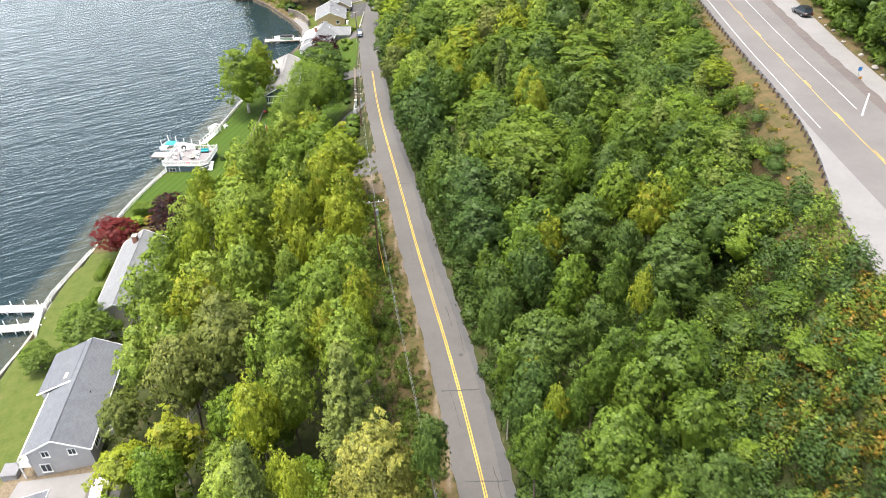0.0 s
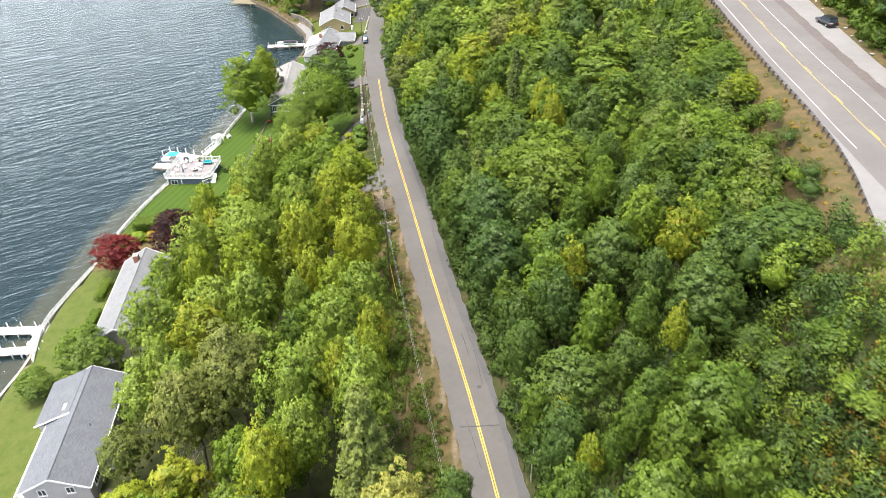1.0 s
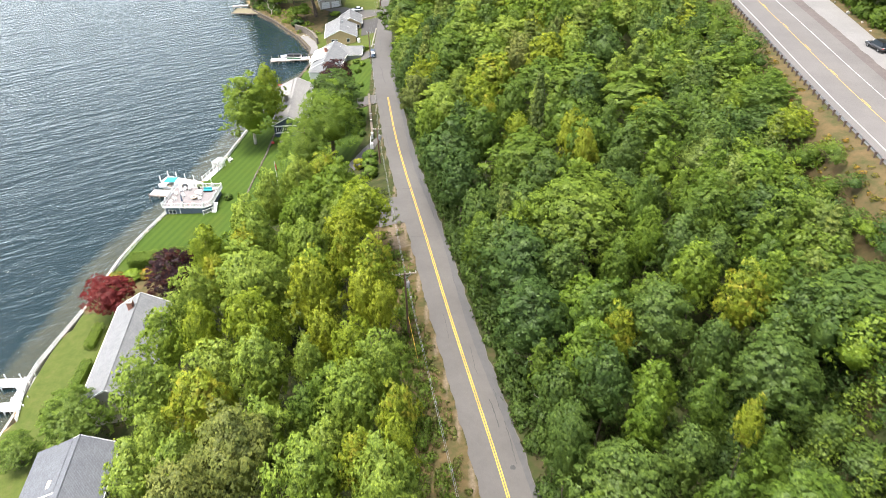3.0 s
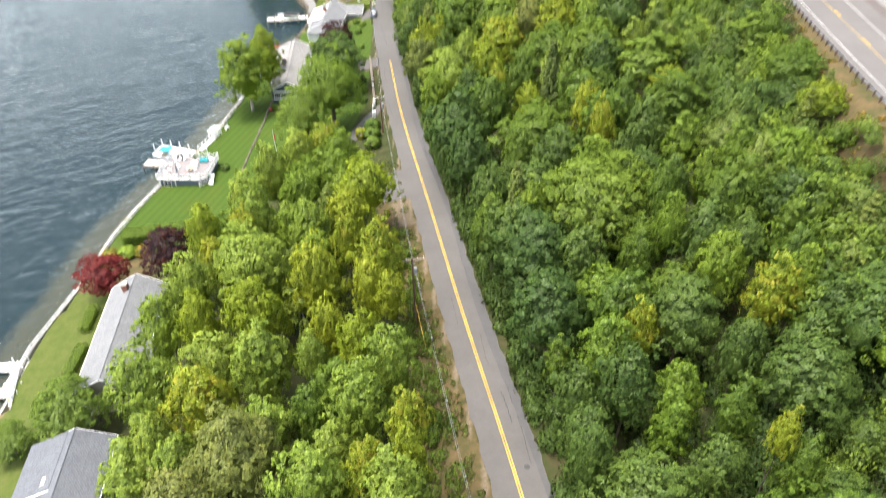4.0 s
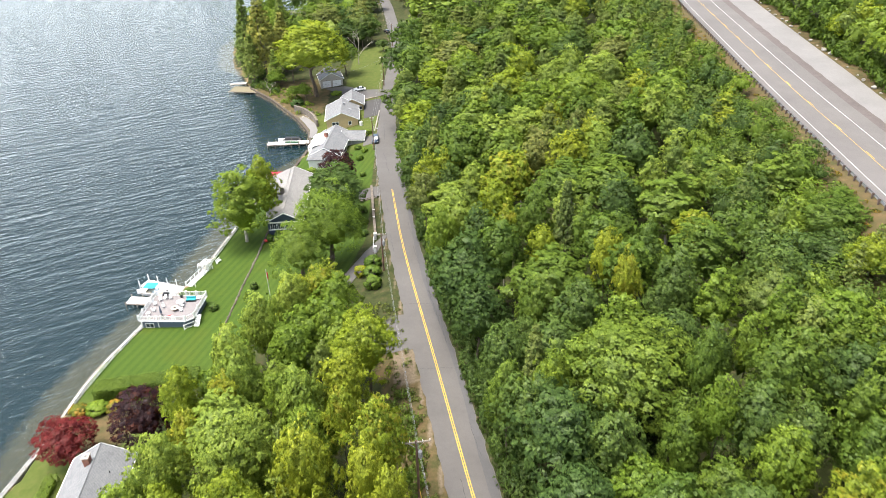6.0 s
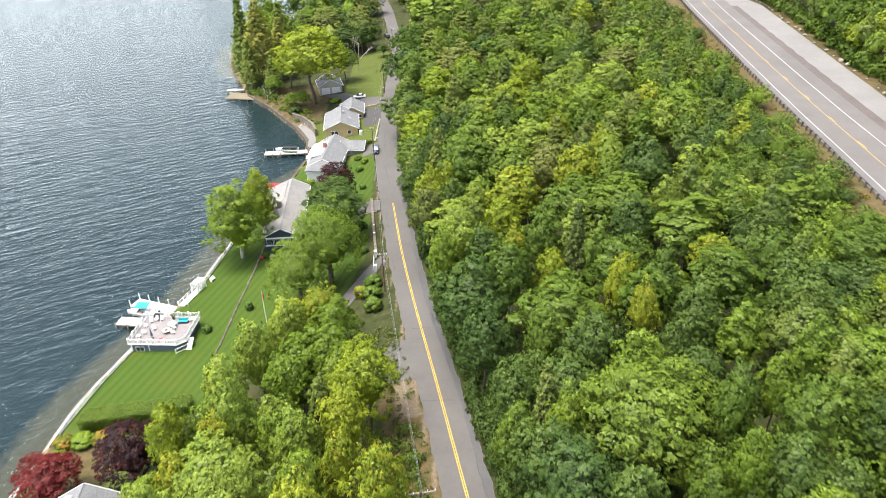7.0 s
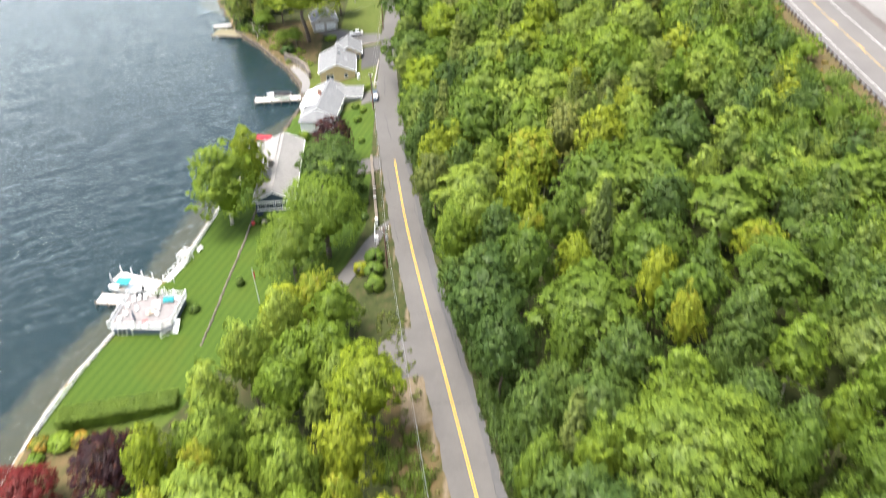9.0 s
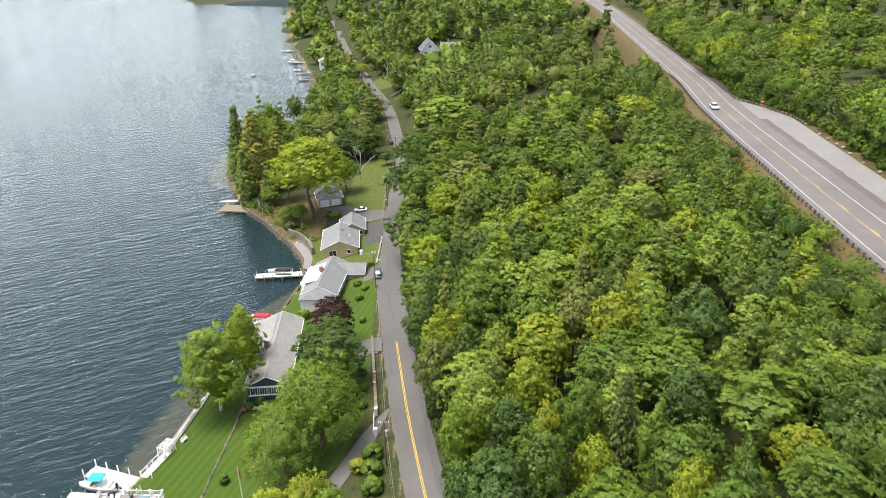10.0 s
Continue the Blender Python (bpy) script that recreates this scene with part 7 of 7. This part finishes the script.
sweep_wall("kerb_wall_north", "timber edging between two drives", [(-32.0, 280.4), (-27.5, 280.8)], .3, lambda x, y: ground(x, y) - .3, lambda x, y: ground(x, y) + .45, WOOD_GREY)
sweep_wall("wall_south", "dark stone wall under a parking bay", [(-27.8, 199.0), (-22.8, 199.2)], .4, 1.5, lambda x, y: ground(x, y) + .3, STONE)


def boulder(x, y, z, s, seed, label="pale weathered boulder at the pavement edge", group="boulders", stone=ROCK_PALE):
    r = random.Random(seed)
    bm = new_bm()
    bmesh.ops.create_icosphere(bm, subdivisions=2, radius=.5)
    ax = [Vector((r.gauss(0, 1), r.gauss(0, 1), r.gauss(0, 1))).normalized() for _ in range(7)]
    for v in bm.verts:
        for a in ax:
            t = v.co.dot(a)
            if t > .36:
                v.co -= a * (t - .36) * .85
        v.co *= 1 + .07 * r.uniform(-1, 1)
    ob = part("boulder", bm, stone)
    ob.matrix_basis = Matrix.LocRotScale((x, y, z + s * .22), Euler((0, 0, r.uniform(0, 6))), (s * r.uniform(.9, 1.5), s * r.uniform(.7, 1.1), s * r.uniform(.6, .85)))
    return tagged(ob, label, "boulder", group)


rk = random.Random(9)
y = 84.0
while y < 262:
    boulder(hx(y) + float(high_w(y)) + rk.uniform(.4, 1.1), y, HIGH - .05, rk.uniform(.5, 1.2), int(y * 10))
    y += rk.uniform(2.8, 8.0)
for k in range(26):
    yy = 128 + rk.uniform(0, 26)
    boulder(float(shore_x(yy)) - rk.uniform(.2, 1.0), yy, -.25, rk.uniform(.5, 1.0), k, "dark wet rock at the waterline", "shore rocks", ROCK)
for k in range(34):
    yy = 256 + rk.uniform(0, 48)
    boulder(float(shore_x(yy)) - rk.uniform(.3, 1.3), yy, -.2, rk.uniform(.4, .9), 100 + k, "dark grey rock below the cove wall", "shore rocks", STONE_BROWN)
for k in range(14):
    boulder(-50.5 + rk.uniform(-2.5, 2.5), 272 + rk.uniform(-2, 5), ground(-50, 273) - .1, rk.uniform(.6, 1.3), 200 + k, "pale ledge rock on the terrace", "terrace rocks")
for k in range(7):
    boulder(-44.5 + rk.uniform(-2.5, 2), 186.8 + rk.uniform(-1, .6), ground(-44, 186.8) - .05, rk.uniform(.5, 1.0), 300 + k, "grey garden rock beside the blue house", "garden rocks")


# ---- guardrails ----
def guardrail(label, line, y0, y1, gap, block=True):
    e = empty("guardrail", pose(0, 0, 0), label, "guardrail", "guardrails")
    step = 3.81
    ys = np.arange(y0, y1, step)
    for a, b in zip(ys, ys[1:]):
        xa, xb = line(a), line(b)
        bm = new_bm()
        prof = ((.0, .43), (.07, .50), (.0, .57), (.0, .60), (.07, .67), (.0, .74))
        va = [bm.verts.new((xa + px, a, HIGH + pz)) for px, pz in prof]
        vb = [bm.verts.new((xb + px, b, HIGH + pz)) for px, pz in prof]
        for k in range(5):
            bm.faces.new((va[k], vb[k], vb[k + 1], va[k + 1]))
        bmesh.ops.solidify(bm, geom=list(bm.faces), thickness=.012)
        part("rail", bm, STEEL, e)
    me = None
    for yv in np.arange(y0, y1, gap):
        if me is None:
            bm = box(new_bm(), -.10, -.10, -1.0, .10, .10, .80)
            box(bm, .08, -.09, .42, .22, .09, .76)
            me = bpy.data.meshes.new("post")
            bm.to_mesh(me)
            bm.free()
            me.materials.append(RUST)
        p = new("post", me)
        p.parent = e
        p.location = (line(yv) - .24, yv, HIGH)
    return e


guardrail("long galvanised guardrail on dark posts", lambda y: hx(y), 44, 330, 1.905)
guardrail("galvanised guardrail along the far shoulder", lambda y: hx(y) + float(high_w(y)) + .3, 255, 420, 1.905)


def sign_post(label, x, y, h, face, mat, bars=(), round_=False, group="road signs"):
    e = empty("road_sign", pose(x, y, HIGH if x > hx(y) - 4 else ground(x, y), 0, 0, 0), label, "sign", group)
    bm = new_bm()
    tube(bm, (0, 0, 0), (0, 0, h), .04, .04, 6)
    part("post", bm, STEEL, e)
    if round_:
        bm = new_bm()
        tube(bm, (0, -.05, h), (0, -.075, h), face, face, 24)
    else:
        bm = box(new_bm(), -face, -.075, h - face, face, -.05, h + face)
    p = part("plate", bm, mat, e)
    for w, z in bars:
        part("bar", box(new_bm(), -w, -.085, h + z - .07, w, -.076, h + z + .07), WHITE, p)
    return e


sign_post("round red sign with a white bar beside the highway", 84.4, 272.5, 2.4, .6, PAINT_RED, ((.42, 0),), True)
sign_post("small blue sign at the turn-out", 68.0, 109.5, 1.6, .3, PAINT_BLUE)
sign_post("small amber marker at the turn-out", 67.4, 107.8, .8, .22, LAMP_AMBER)
sign_post("plain grey-backed sign beside the far highway", hx(350) + 14.2, 350, 2.4, .5, GREYPL)
sign_post("plain grey-backed sign farther along the highway", hx(330) + 14.2, 330, 2.2, .4, GREYPL)


# ---- poles and wires ----
def utility_pole(label, x, y, top, arm=1.6, cans=0, turn=0):
    z = ground(x, y)
    e = empty("utility_pole", pose(x, y, z, 0, 0, turn), label, "utility pole", "utility poles")
    h = top - z
    bm = new_bm()
    tube(bm, (0, 0, -1), (0, 0, h), .19, .13, 10)
    part("pole", bm, WOOD_POLE, e)
    if arm:
        part("crossarm", box(new_bm(), -arm, -.07, h - .35, arm, .07, h - .2), WOOD_GREY, e, "grey wooden crossarm")
        for a in (-arm + .1, -arm * .45, arm * .45, arm - .1):
            bm = new_bm()
            tube(bm, (a, 0, h - .2), (a, 0, h + .05), .06, .04, 8)
            part("insulator", bm, WHITE, e)
        for s in (-1, 1):
            bm = new_bm()
            tube(bm, (0, -.09, h - 1.1), (s * arm * .55, -.09, h - .3), .025, None, 4)
            part("brace", bm, STEEL, e)
    for k in range(cans):
        bm = new_bm()
        tube(bm, (.38, -.1, h - 2.6), (.38, -.1, h - 1.7), .26, .26, 14)
        tube(bm, (.38, -.1, h - 1.7), (.38, -.1, h - 1.6), .26, .12, 14)
        part("transformer", bm, GREYPL, e, "grey transformer can")
        for a in (.3, .46):
            bm = new_bm()
            tube(bm, (a, -.1, h - 1.6), (a, -.1, h - 1.35), .04, .03, 6)
            part("bushing", bm, WHITE, e)
    return Vector((x, y, top))


PA = utility_pole("wooden utility pole with crossarm and transformer", -11.1, 99.6, 24.0, 1.7, 1, 8)
PB = utility_pole("brown wooden utility pole beside the road", -19.0, 161.9, 16.6, .9, 1, 0)
PC = utility_pole("wooden utility pole with a long service wire", -25.9, 293.8, 14.6, 1.1, 1, 0)
PD = utility_pole("wooden utility pole by the far road", -25.0, 348, 13.6, .8, 0, 0)
PE = utility_pole("wooden utility pole beside the brush", -1.6, 41.5, 25.6, 1.5, 1, 8)
PF = utility_pole("slim utility pole near the white garage", -25.6, 232, 14.8, .6, 0, 0)
PG = utility_pole("utility pole where the far road bends", -52, 505, 14, .8, 0, 0)


def wire(label, a, b, sag, r=.03, spacers=0, mat=WIRE):
    a, b = Vector(a), Vector(b)
    cu = bpy.data.curves.new("power_line", 'CURVE')
    cu.dimensions, cu.bevel_depth, cu.bevel_resolution = '3D', r, 1
    sp = cu.splines.new('POLY')
    n = 18
    sp.points.add(n)
    at = lambda f: a.lerp(b, f) - Vector((0, 0, 4 * sag * f * (1 - f)))
    for i in range(n + 1):
        sp.points[i].co = (*at(i / n), 1)
    cu.materials.append(mat)
    tmp = bpy.data.objects.new("power_line", cu)
    me = bpy.data.meshes.new_from_object(tmp)
    bpy.data.objects.remove(tmp)
    ob = tagged(new("power_line", me), label, "cable", "overhead wires")
    for k in range(spacers):
        p = at((k + .6) / spacers)
        s = part("spacer", box(new_bm(), p.x - .08, p.y - .05, p.z - .2, p.x + .08, p.y + .05, p.z + .06, .02), GREYPL, ob, "pale cable spacer")
    return ob


chain = (PE, PA, PB, PF, PC, PD, PG)
for a, b in zip(chain, chain[1:]):
    wire("grey overhead cable with pale spacers", a + Vector((.3, 0, -1.2)), b + Vector((.3, 0, -1.2)), (b - a).length * .012, .013, max(2, int((b - a).length / 9.5)))
    wire("thin grey overhead service wire", a + Vector((.35, 0, -3.0)), b + Vector((.35, 0, -2.4)), (b - a).length * .018, .010)
    wire("thin grey wire along the pole tops", a + Vector((0, 0, -.05)), b + Vector((0, 0, -.05)), (b - a).length * .012, .008)
wire("service wire to a house", PC + Vector((0, 0, -.5)), (-46.0, 300.5, 6.6), 1.0, .02)
wire("service wire to a tan house", PF + Vector((0, 0, -.8)), (-37.0, 258.0, 7.2), .8, .016)
wire("yellow guy wire guard", PA + Vector((0.1, -.2, -8.0)), (-9.6, 93.5, ground(-9.6, 93.5)), 0.0, .045, 0, YELLOW)
fl = empty("flagpole", pose(-42.0, 159.4, ground(-42, 159.4)), "white flagpole with a furled flag on the lawn", "flagpole")
bm = new_bm()
tube(bm, (0, 0, -.2), (0, 0, 7.4), .08, .045, 10)
part("pole", bm, WHITE, fl)
bm = new_bm()
bmesh.ops.create_icosphere(bm, subdivisions=2, radius=.11, matrix=Matrix.Translation((0, 0, 7.5)))
part("finial", bm, STEEL, fl)
bm = box(new_bm(), .03, -.06, 5.4, .28, .06, 6.9, .04)
part("flag", bm, PAINT_RED, fl, "furled red and white flag")
for x, y in ((-22.6, 186.0), (-22.9, 190.0), (-25.6, 246.6), (-26.2, 296.2)):
    mb = empty("mailbox", on(x, y, 80), "small pale mailbox on a post", "mailbox", "mailboxes")
    part("post", box(new_bm(), -.06, -.06, -.2, .06, .06, 1.05), WOOD_GREY, mb)
    part("box", box(new_bm(), -.12, -.28, 1.05, .12, .28, 1.32, .06), WHITE, mb)
tb = empty("hot_tub", on(-61.0, 64.6, 5, 0), "grey covered hot tub on a patio", "hot tub")
part("shell", box(new_bm(), -1.1, -1.1, -.3, 1.1, 1.1, .9, .08), GREYPL, tb)
part("cover", box(new_bm(), -1.15, -1.15, .9, 1.15, 1.15, 1.05, .05), plain("spa_cover", (0.17, 0.17, 0.18), .7), tb)
tk = empty("tank", on(-31.3, 256.0, 5), "white upright storage tank beside the tan house", "tank")
bm = new_bm()
tube(bm, (0, 0, 0), (0, 0, 1.3), .5, .5, 18)
part("shell", bm, WHITE, tk)
bm = new_bm()
tube(bm, (0, 0, 1.3), (0, 0, 1.5), .5, .2, 18)
part("lid", bm, WHITE, tk)
tr_ = empty("wheelbarrow", on(-48.4, 186.0, 30), "small red garden cart on the lawn edge", "cart")
part("tray", box(new_bm(), -.35, -.5, .35, .35, .5, .65, .06), PAINT_RED, tr_)
for s in (-1, 1):
    bm = new_bm()
    tube(bm, (s * .3, 0, .2), (s * .38, 0, .2), .2, .2, 12)
    part("wheel", bm, RUBBER, tr_)


# ---- hedges, shrubs and the trees round the houses ----
def hedge(label, x0, y0, x1, y1, w, h, tint="hedge", dense=46, z=None):
    """A clipped hedge: leafy skin over a full body."""
    r = np.random.default_rng(int(abs(x0) * 7 + y0))
    L = math.hypot(x1 - x0, y1 - y0)
    a = math.degrees(math.atan2(y1 - y0, x1 - x0))
    zz = ground((x0 + x1) / 2, (y0 + y1) / 2) if z is None else z
    e = empty("hedge", pose(x0, y0, zz - .1, 0, 0, a), label, "hedge", "hedges")
    n = int(dense * (L * w + 2 * L * h + 2 * w * h) * 1.4)
    u, v, k = r.uniform(0, 1, n), r.uniform(0, 1, n), r.choice(3, n, p=(.55, .35, .10))
    s = r.choice((-1, 1), n)
    p = np.where((k == 0)[:, None], np.stack([u * L, (v - .5) * w, np.full(n, h)], -1), np.where((k == 1)[:, None], np.stack([u * L, s * w / 2, v * h], -1), np.stack([np.where(s > 0, L, 0), (u - .5) * w, v * h], -1)))
    nn = np.where((k == 0)[:, None], np.array([0, 0, 1.0]), np.where((k == 1)[:, None], np.stack([0 * u, s, 0 * u], -1), np.stack([s, 0 * u, 0 * u], -1)))
    p = p + r.normal(size=(n, 3)) * .09 + (0.12 * np.sin(u * L * 1.7))[:, None] * nn
    o = new("leaves", leaves_mesh("leaves", p, unit(nn + .55 * r.normal(size=(n, 3))), .11 * r.uniform(.6, 1.3, n), r, LEAF[tint], 0.62, unit(nn + .3 * r.normal(size=(n, 3)))))
    o.parent = e
    part("inner_growth", box(new_bm(), .3, -w / 2 + .3, 0, L - .3, w / 2 - .3, h - .3, .25), LEAF[tint], e)
    return e


def bush(label, x, y, h, w, tint, dense=34, name="shrub", group="garden shrubs", leaf=.14):
    """A rounded shrub of many leaves on a few stems."""
    r = np.random.default_rng(int(abs(x) * 13 + y * 3))
    e = empty(name, on(x, y, 0, -.05), label, "shrub", group)
    n = int(dense * 4 * w * h) + 120
    lob = 30
    d = unit(r.normal(size=(lob, 3)) + np.array([0, 0, .4]))
    c = d * np.array([w * .72, w * .72, h * .42]) + np.array([0, 0, h * .45])
    k = r.integers(0, lob, n)
    o_ = unit(r.normal(size=(n, 3)) + .9 * d[k])
    p = c[k] + o_ * np.array([w * .28, w * .28, h * .15]) * r.uniform(.8, 1.25, (n, 1))
    p[:, 2] = np.maximum(p[:, 2], .05)
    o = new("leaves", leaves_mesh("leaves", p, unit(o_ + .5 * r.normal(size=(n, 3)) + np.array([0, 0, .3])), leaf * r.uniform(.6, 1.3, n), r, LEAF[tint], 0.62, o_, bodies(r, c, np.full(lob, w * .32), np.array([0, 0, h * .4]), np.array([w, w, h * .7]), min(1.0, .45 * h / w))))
    o.parent = e
    bm = new_bm()
    for a in range(5):
        tube(bm, (0, 0, -.1), (w * .5 * math.cos(a * 1.3), w * .5 * math.sin(a * 1.3), h * .6), .06, .02, 5)
    part("stems", bm, BARK, e)
    return e


hedge("long clipped green hedge across the lawn", -67.4, 134.2, -50.5, 137.2, 3.2, 2.5, "hedge", 75)
hedge("clipped green hedge beside the beige house", -65.9, 109.4, -66.2, 115.2, 1.6, 1.5, "lush")
hedge("clipped green hedge along the beige house", -64.6, 99.8, -64.6, 106.0, 1.6, 1.5, "lush")
hedge("clipped hedge in front of the garage", -29.0, 246.6, -26.6, 246.9, 1.4, 1.2)
for x, y in ((-21.2, 160.4), (-21.4, 164.6), (-20.9, 156.4)):
    bush("clipped round dark green shrub beside the road", x, y, 2.6, 1.9, "hedge", 60, leaf=.1)
bush("bright yellow-green garden shrub", -23.7, 161.8, 2.6, 1.4, "gold", 40)
for x, y, h, w, tn in ((-68.6, 127.6, 1.2, 1.5, "lush"), (-66.0, 130.6, 1.8, 2.1, "lime"), (-69.0, 130.4, 1.7, 1.7, "sumac"), (-63.2, 131.0, 1.5, 1.7, "sumac"), (-46.8, 165.6, 1.9, .9, "dark"), (-53.9, 159.4, 1.4, 1.1, "dark"), (-45.4, 187.6, 2.0, 1.2, "dark"), (-47.4, 187.0, 1.6, 1.0, "hedge"),
                       (-24.4, 180, 1.4, 1.0, "dark"), (-24.8, 186, 1.3, 1.0, "mid"), (-25.6, 192, 1.5, 1.1, "dark"), (-30.6, 236, 1.3, 1.2, "mid"), (-28.4, 232, 1.4, 1.1, "lime"), (-29.4, 227, 1.6, 1.2, "lush"), (-35.8, 228, 2.0, 1.4, "mid"),
                       (-42.6, 223, 2.6, 1.6, "lush"), (-43, 291, 1.3, 2.2, "lime"), (-56, 283, 2.6, 2.6, "dark"), (-27.5, 215, 1.2, 1.0, "mid")):
    bush("rounded green garden shrub" if tn != "sumac" else "orange and green garden shrub", x, y, h, w, tn, 26)


def garden_tree(label, tint, form, x, y, top, width, level=0, turn=0.0, foot=None):
    return tree(tint, form, x, y, top, width, level, turn, 3, label, "garden trees", foot)


BIG = -1


garden_tree("round dark red ornamental maple by the lake", "red", "round", -64.8, 118.9, 10.6, 1.36, BIG)
garden_tree("round purple-brown ornamental maple on the lawn", "purple", "round", -53.4, 120.6, 14.6, 1.30, BIG)
garden_tree("broad dense evergreen between two houses", "hedge", "round", -58.0, 88.0, 13.4, 1.45, BIG)
garden_tree("low dense evergreen beside the lawn", "hedge", "round", -66.9, 86.6, 6.8, 1.2, BIG)
garden_tree("wide purple-brown ornamental maple beside the houses", "purple", "round", -32.7, 203.5, 17.4, 1.30, BIG)
garden_tree("tall light green tree with twin pale trunks by the water", "lime", "airy", -53.2, 187.2, 21.6, 1.5, BIG)
garden_tree("tall green tree beside its twin by the water", "bright", "airy", -50.2, 197.6, 20.8, 0.95, BIG, 2.0)
garden_tree("large soft willow-like tree on the lawn", "lime", "willow", -30.4, 169.4, 23.8, 1.5, BIG)
garden_tree("feathery green willow-like tree on the lawn", "mid", "willow", -35.8, 164.0, 19.2, 1.5, BIG, 1.3)
garden_tree("dense green maple beside the blue house", "dark", "round", -31.0, 188.4, 19.8, 1.75, BIG)
garden_tree("round green maple behind the blue house", "dark", "spread", -33.4, 196.5, 13.6, .9, 0)
garden_tree("small yellow-green tree above the driveway", "bright", "airy", -33.6, 146.6, 18.8, 1.15, BIG)
garden_tree("small golden-green tree above the driveway", "gold", "airy", -28.6, 147.6, 20.2, 1.05, BIG, 1.0)
def shore_trees(label, tint, form, *places):
    """Trees of one kind on the wooded point and beyond: x, y, half width of the crown, height of the top."""
    for k, (x, y, r, top) in enumerate(places):
        s = max(top - ground(x, y), 2.5) / 16.0
        garden_tree(label, tint, form, x, y, top, r / WIDE[form] / (0.55 * s + 0.45), 0 if r > 6.5 else 1, k * 1.7 + x)


shore_trees("very broad bright green maple before the garage", "bright", "spread", (-50.2, 291.5, 13.4, 28.5))
shore_trees("broad lush tree beside the garage", "lush", "spread", (-41.8, 312.6, 5.6, 16))
shore_trees("tall soft green pine on the wooded point", "pale", "pine", (-82.0, 328, 6.0, 30.5), (-84.2, 336, 5.4, 24), (-77.0, 312.5, 4.6, 19), (-68.0, 309.5, 3.6, 14), (-72, 352, 5.4, 24))
shore_trees("tall pale green pine on the wooded point", "straw", "pine", (-73.4, 318, 8.2, 31), (-66.5, 324, 6.2, 24))
shore_trees("leafy green tree on the wooded point", "lime", "oak", (-61.5, 309, 5.4, 16), (-67, 305, 3.4, 8), (-62, 340, 7, 17), (-57.5, 290.6, 3.4, 6.5), (-53.5, 286.5, 2.6, 9), (-66, 396.8, 7, 14), (-83, 372, 7, 17), (-55, 345, 6.5, 15), (-57, 391, 7, 15), (-47, 395, 7, 15))
shore_trees("feathery lime tree on the wooded point", "lime", "airy", (-75.3, 369, 8.2, 19), (-86, 388, 6, 16))
shore_trees("dull olive tree thinning at the top", "olive", "airy", (-54.6, 368.8, 10.4, 19.5), (-40.5, 372.2, 8.6, 18.5), (-39.5, 417.8, 8.6, 18), (-67, 370, 6, 15))
shore_trees("dark green tree behind the lawn", "dark", "oak", (-44, 356, 7, 15.5), (-34.5, 355.6, 5, 17), (-28.6, 341, 2.8, 9.5), (-50, 340, 6, 14), (-38, 350, 5, 14), (-52, 412, 7, 15), (-64, 502, 9, 16))
shore_trees("rounded green tree on the far shore", "mid", "oak", (-66.5, 460, 9.4, 16.5), (-55, 458, 10, 17), (-72, 450, 6, 13), (-60, 432, 7, 15), (-48, 438, 7, 15), (-64, 478, 8, 16), (-68, 520, 8, 15))
shore_trees("tree with lime leaves beside the far road", "bright", "oak", (-27, 514, 7.5, 22), (-64, 546, 7, 15), (-54, 532, 5, 14))
shore_trees("tall dark pine beside the far houses", "pine", "pine", (16, 498, 8, 38), (20, 530, 9, 42), (4, 570, 9, 42), (30, 548, 9, 42), (38, 575, 10, 43), (-34, 575, 7, 33), (-28, 590, 8, 36))
shore_trees("broad dark tree above the far woods", "dark", "spread", (24, 462, 10, 38), (38, 452, 10, 38))


def bare_tree(label, x, y, h, seed, mat=BARK_PALE):
    """A leafless tree: forked, tapering limbs."""
    r = random.Random(seed)
    e = empty("bare_tree", on(x, y, 0, -.1), label, "tree", "bare trees")
    bm = new_bm()

    def limb(p, d, ln, rad, depth):
        q = p + d * ln
        tube(bm, p, q, rad, rad * .62, 6 if depth > 2 else 4)
        if depth:
            for _ in range(3 if depth > 1 else 2):
                nd = (d + Vector((r.uniform(-1, 1), r.uniform(-1, 1), r.uniform(-.25, .7))) * .75).normalized()
                limb(p.lerp(q, r.uniform(.6, 1)), nd, ln * r.uniform(.5, .78), rad * .55, depth - 1)
    limb(Vector((0, 0, -.3)), Vector((.03, 0, 1)), h * .42, h * .016, 4)
    part("trunk", bm, mat, e)
    return e


bare_tree("bare pale dead tree on the lawn", -37.7, 325.5, 13.5, 2)
bare_tree("leafless grey tree among the houses", -34.5, 64, 9.5, 5)
bare_tree("leafless grey tree beside the wooded point", -68, 296, 7, 7)
bare_tree("bare pale trunk in the far clearing", -37, 512, 14, 8)
# brush on the cove bank and round the point
shrub_cover("cove_brush", "tangled green brush on the brown cove bank", "lime", brush_spots(46, lambda y, r: float(shore_x(y)) + r.uniform(2.0, 11), 272, 306, (.5, 1.9), (.5, 1.3), 27), 7, 0.2, 60)
shrub_cover("point_brush", "dark brush along the shore of the wooded point", "dark", brush_spots(90, lambda y, r: float(shore_x(y)) + r.uniform(1.5, 9), 294, 420, (.8, 3.0), (.8, 2.0), 28), 8, 0.32, 30)
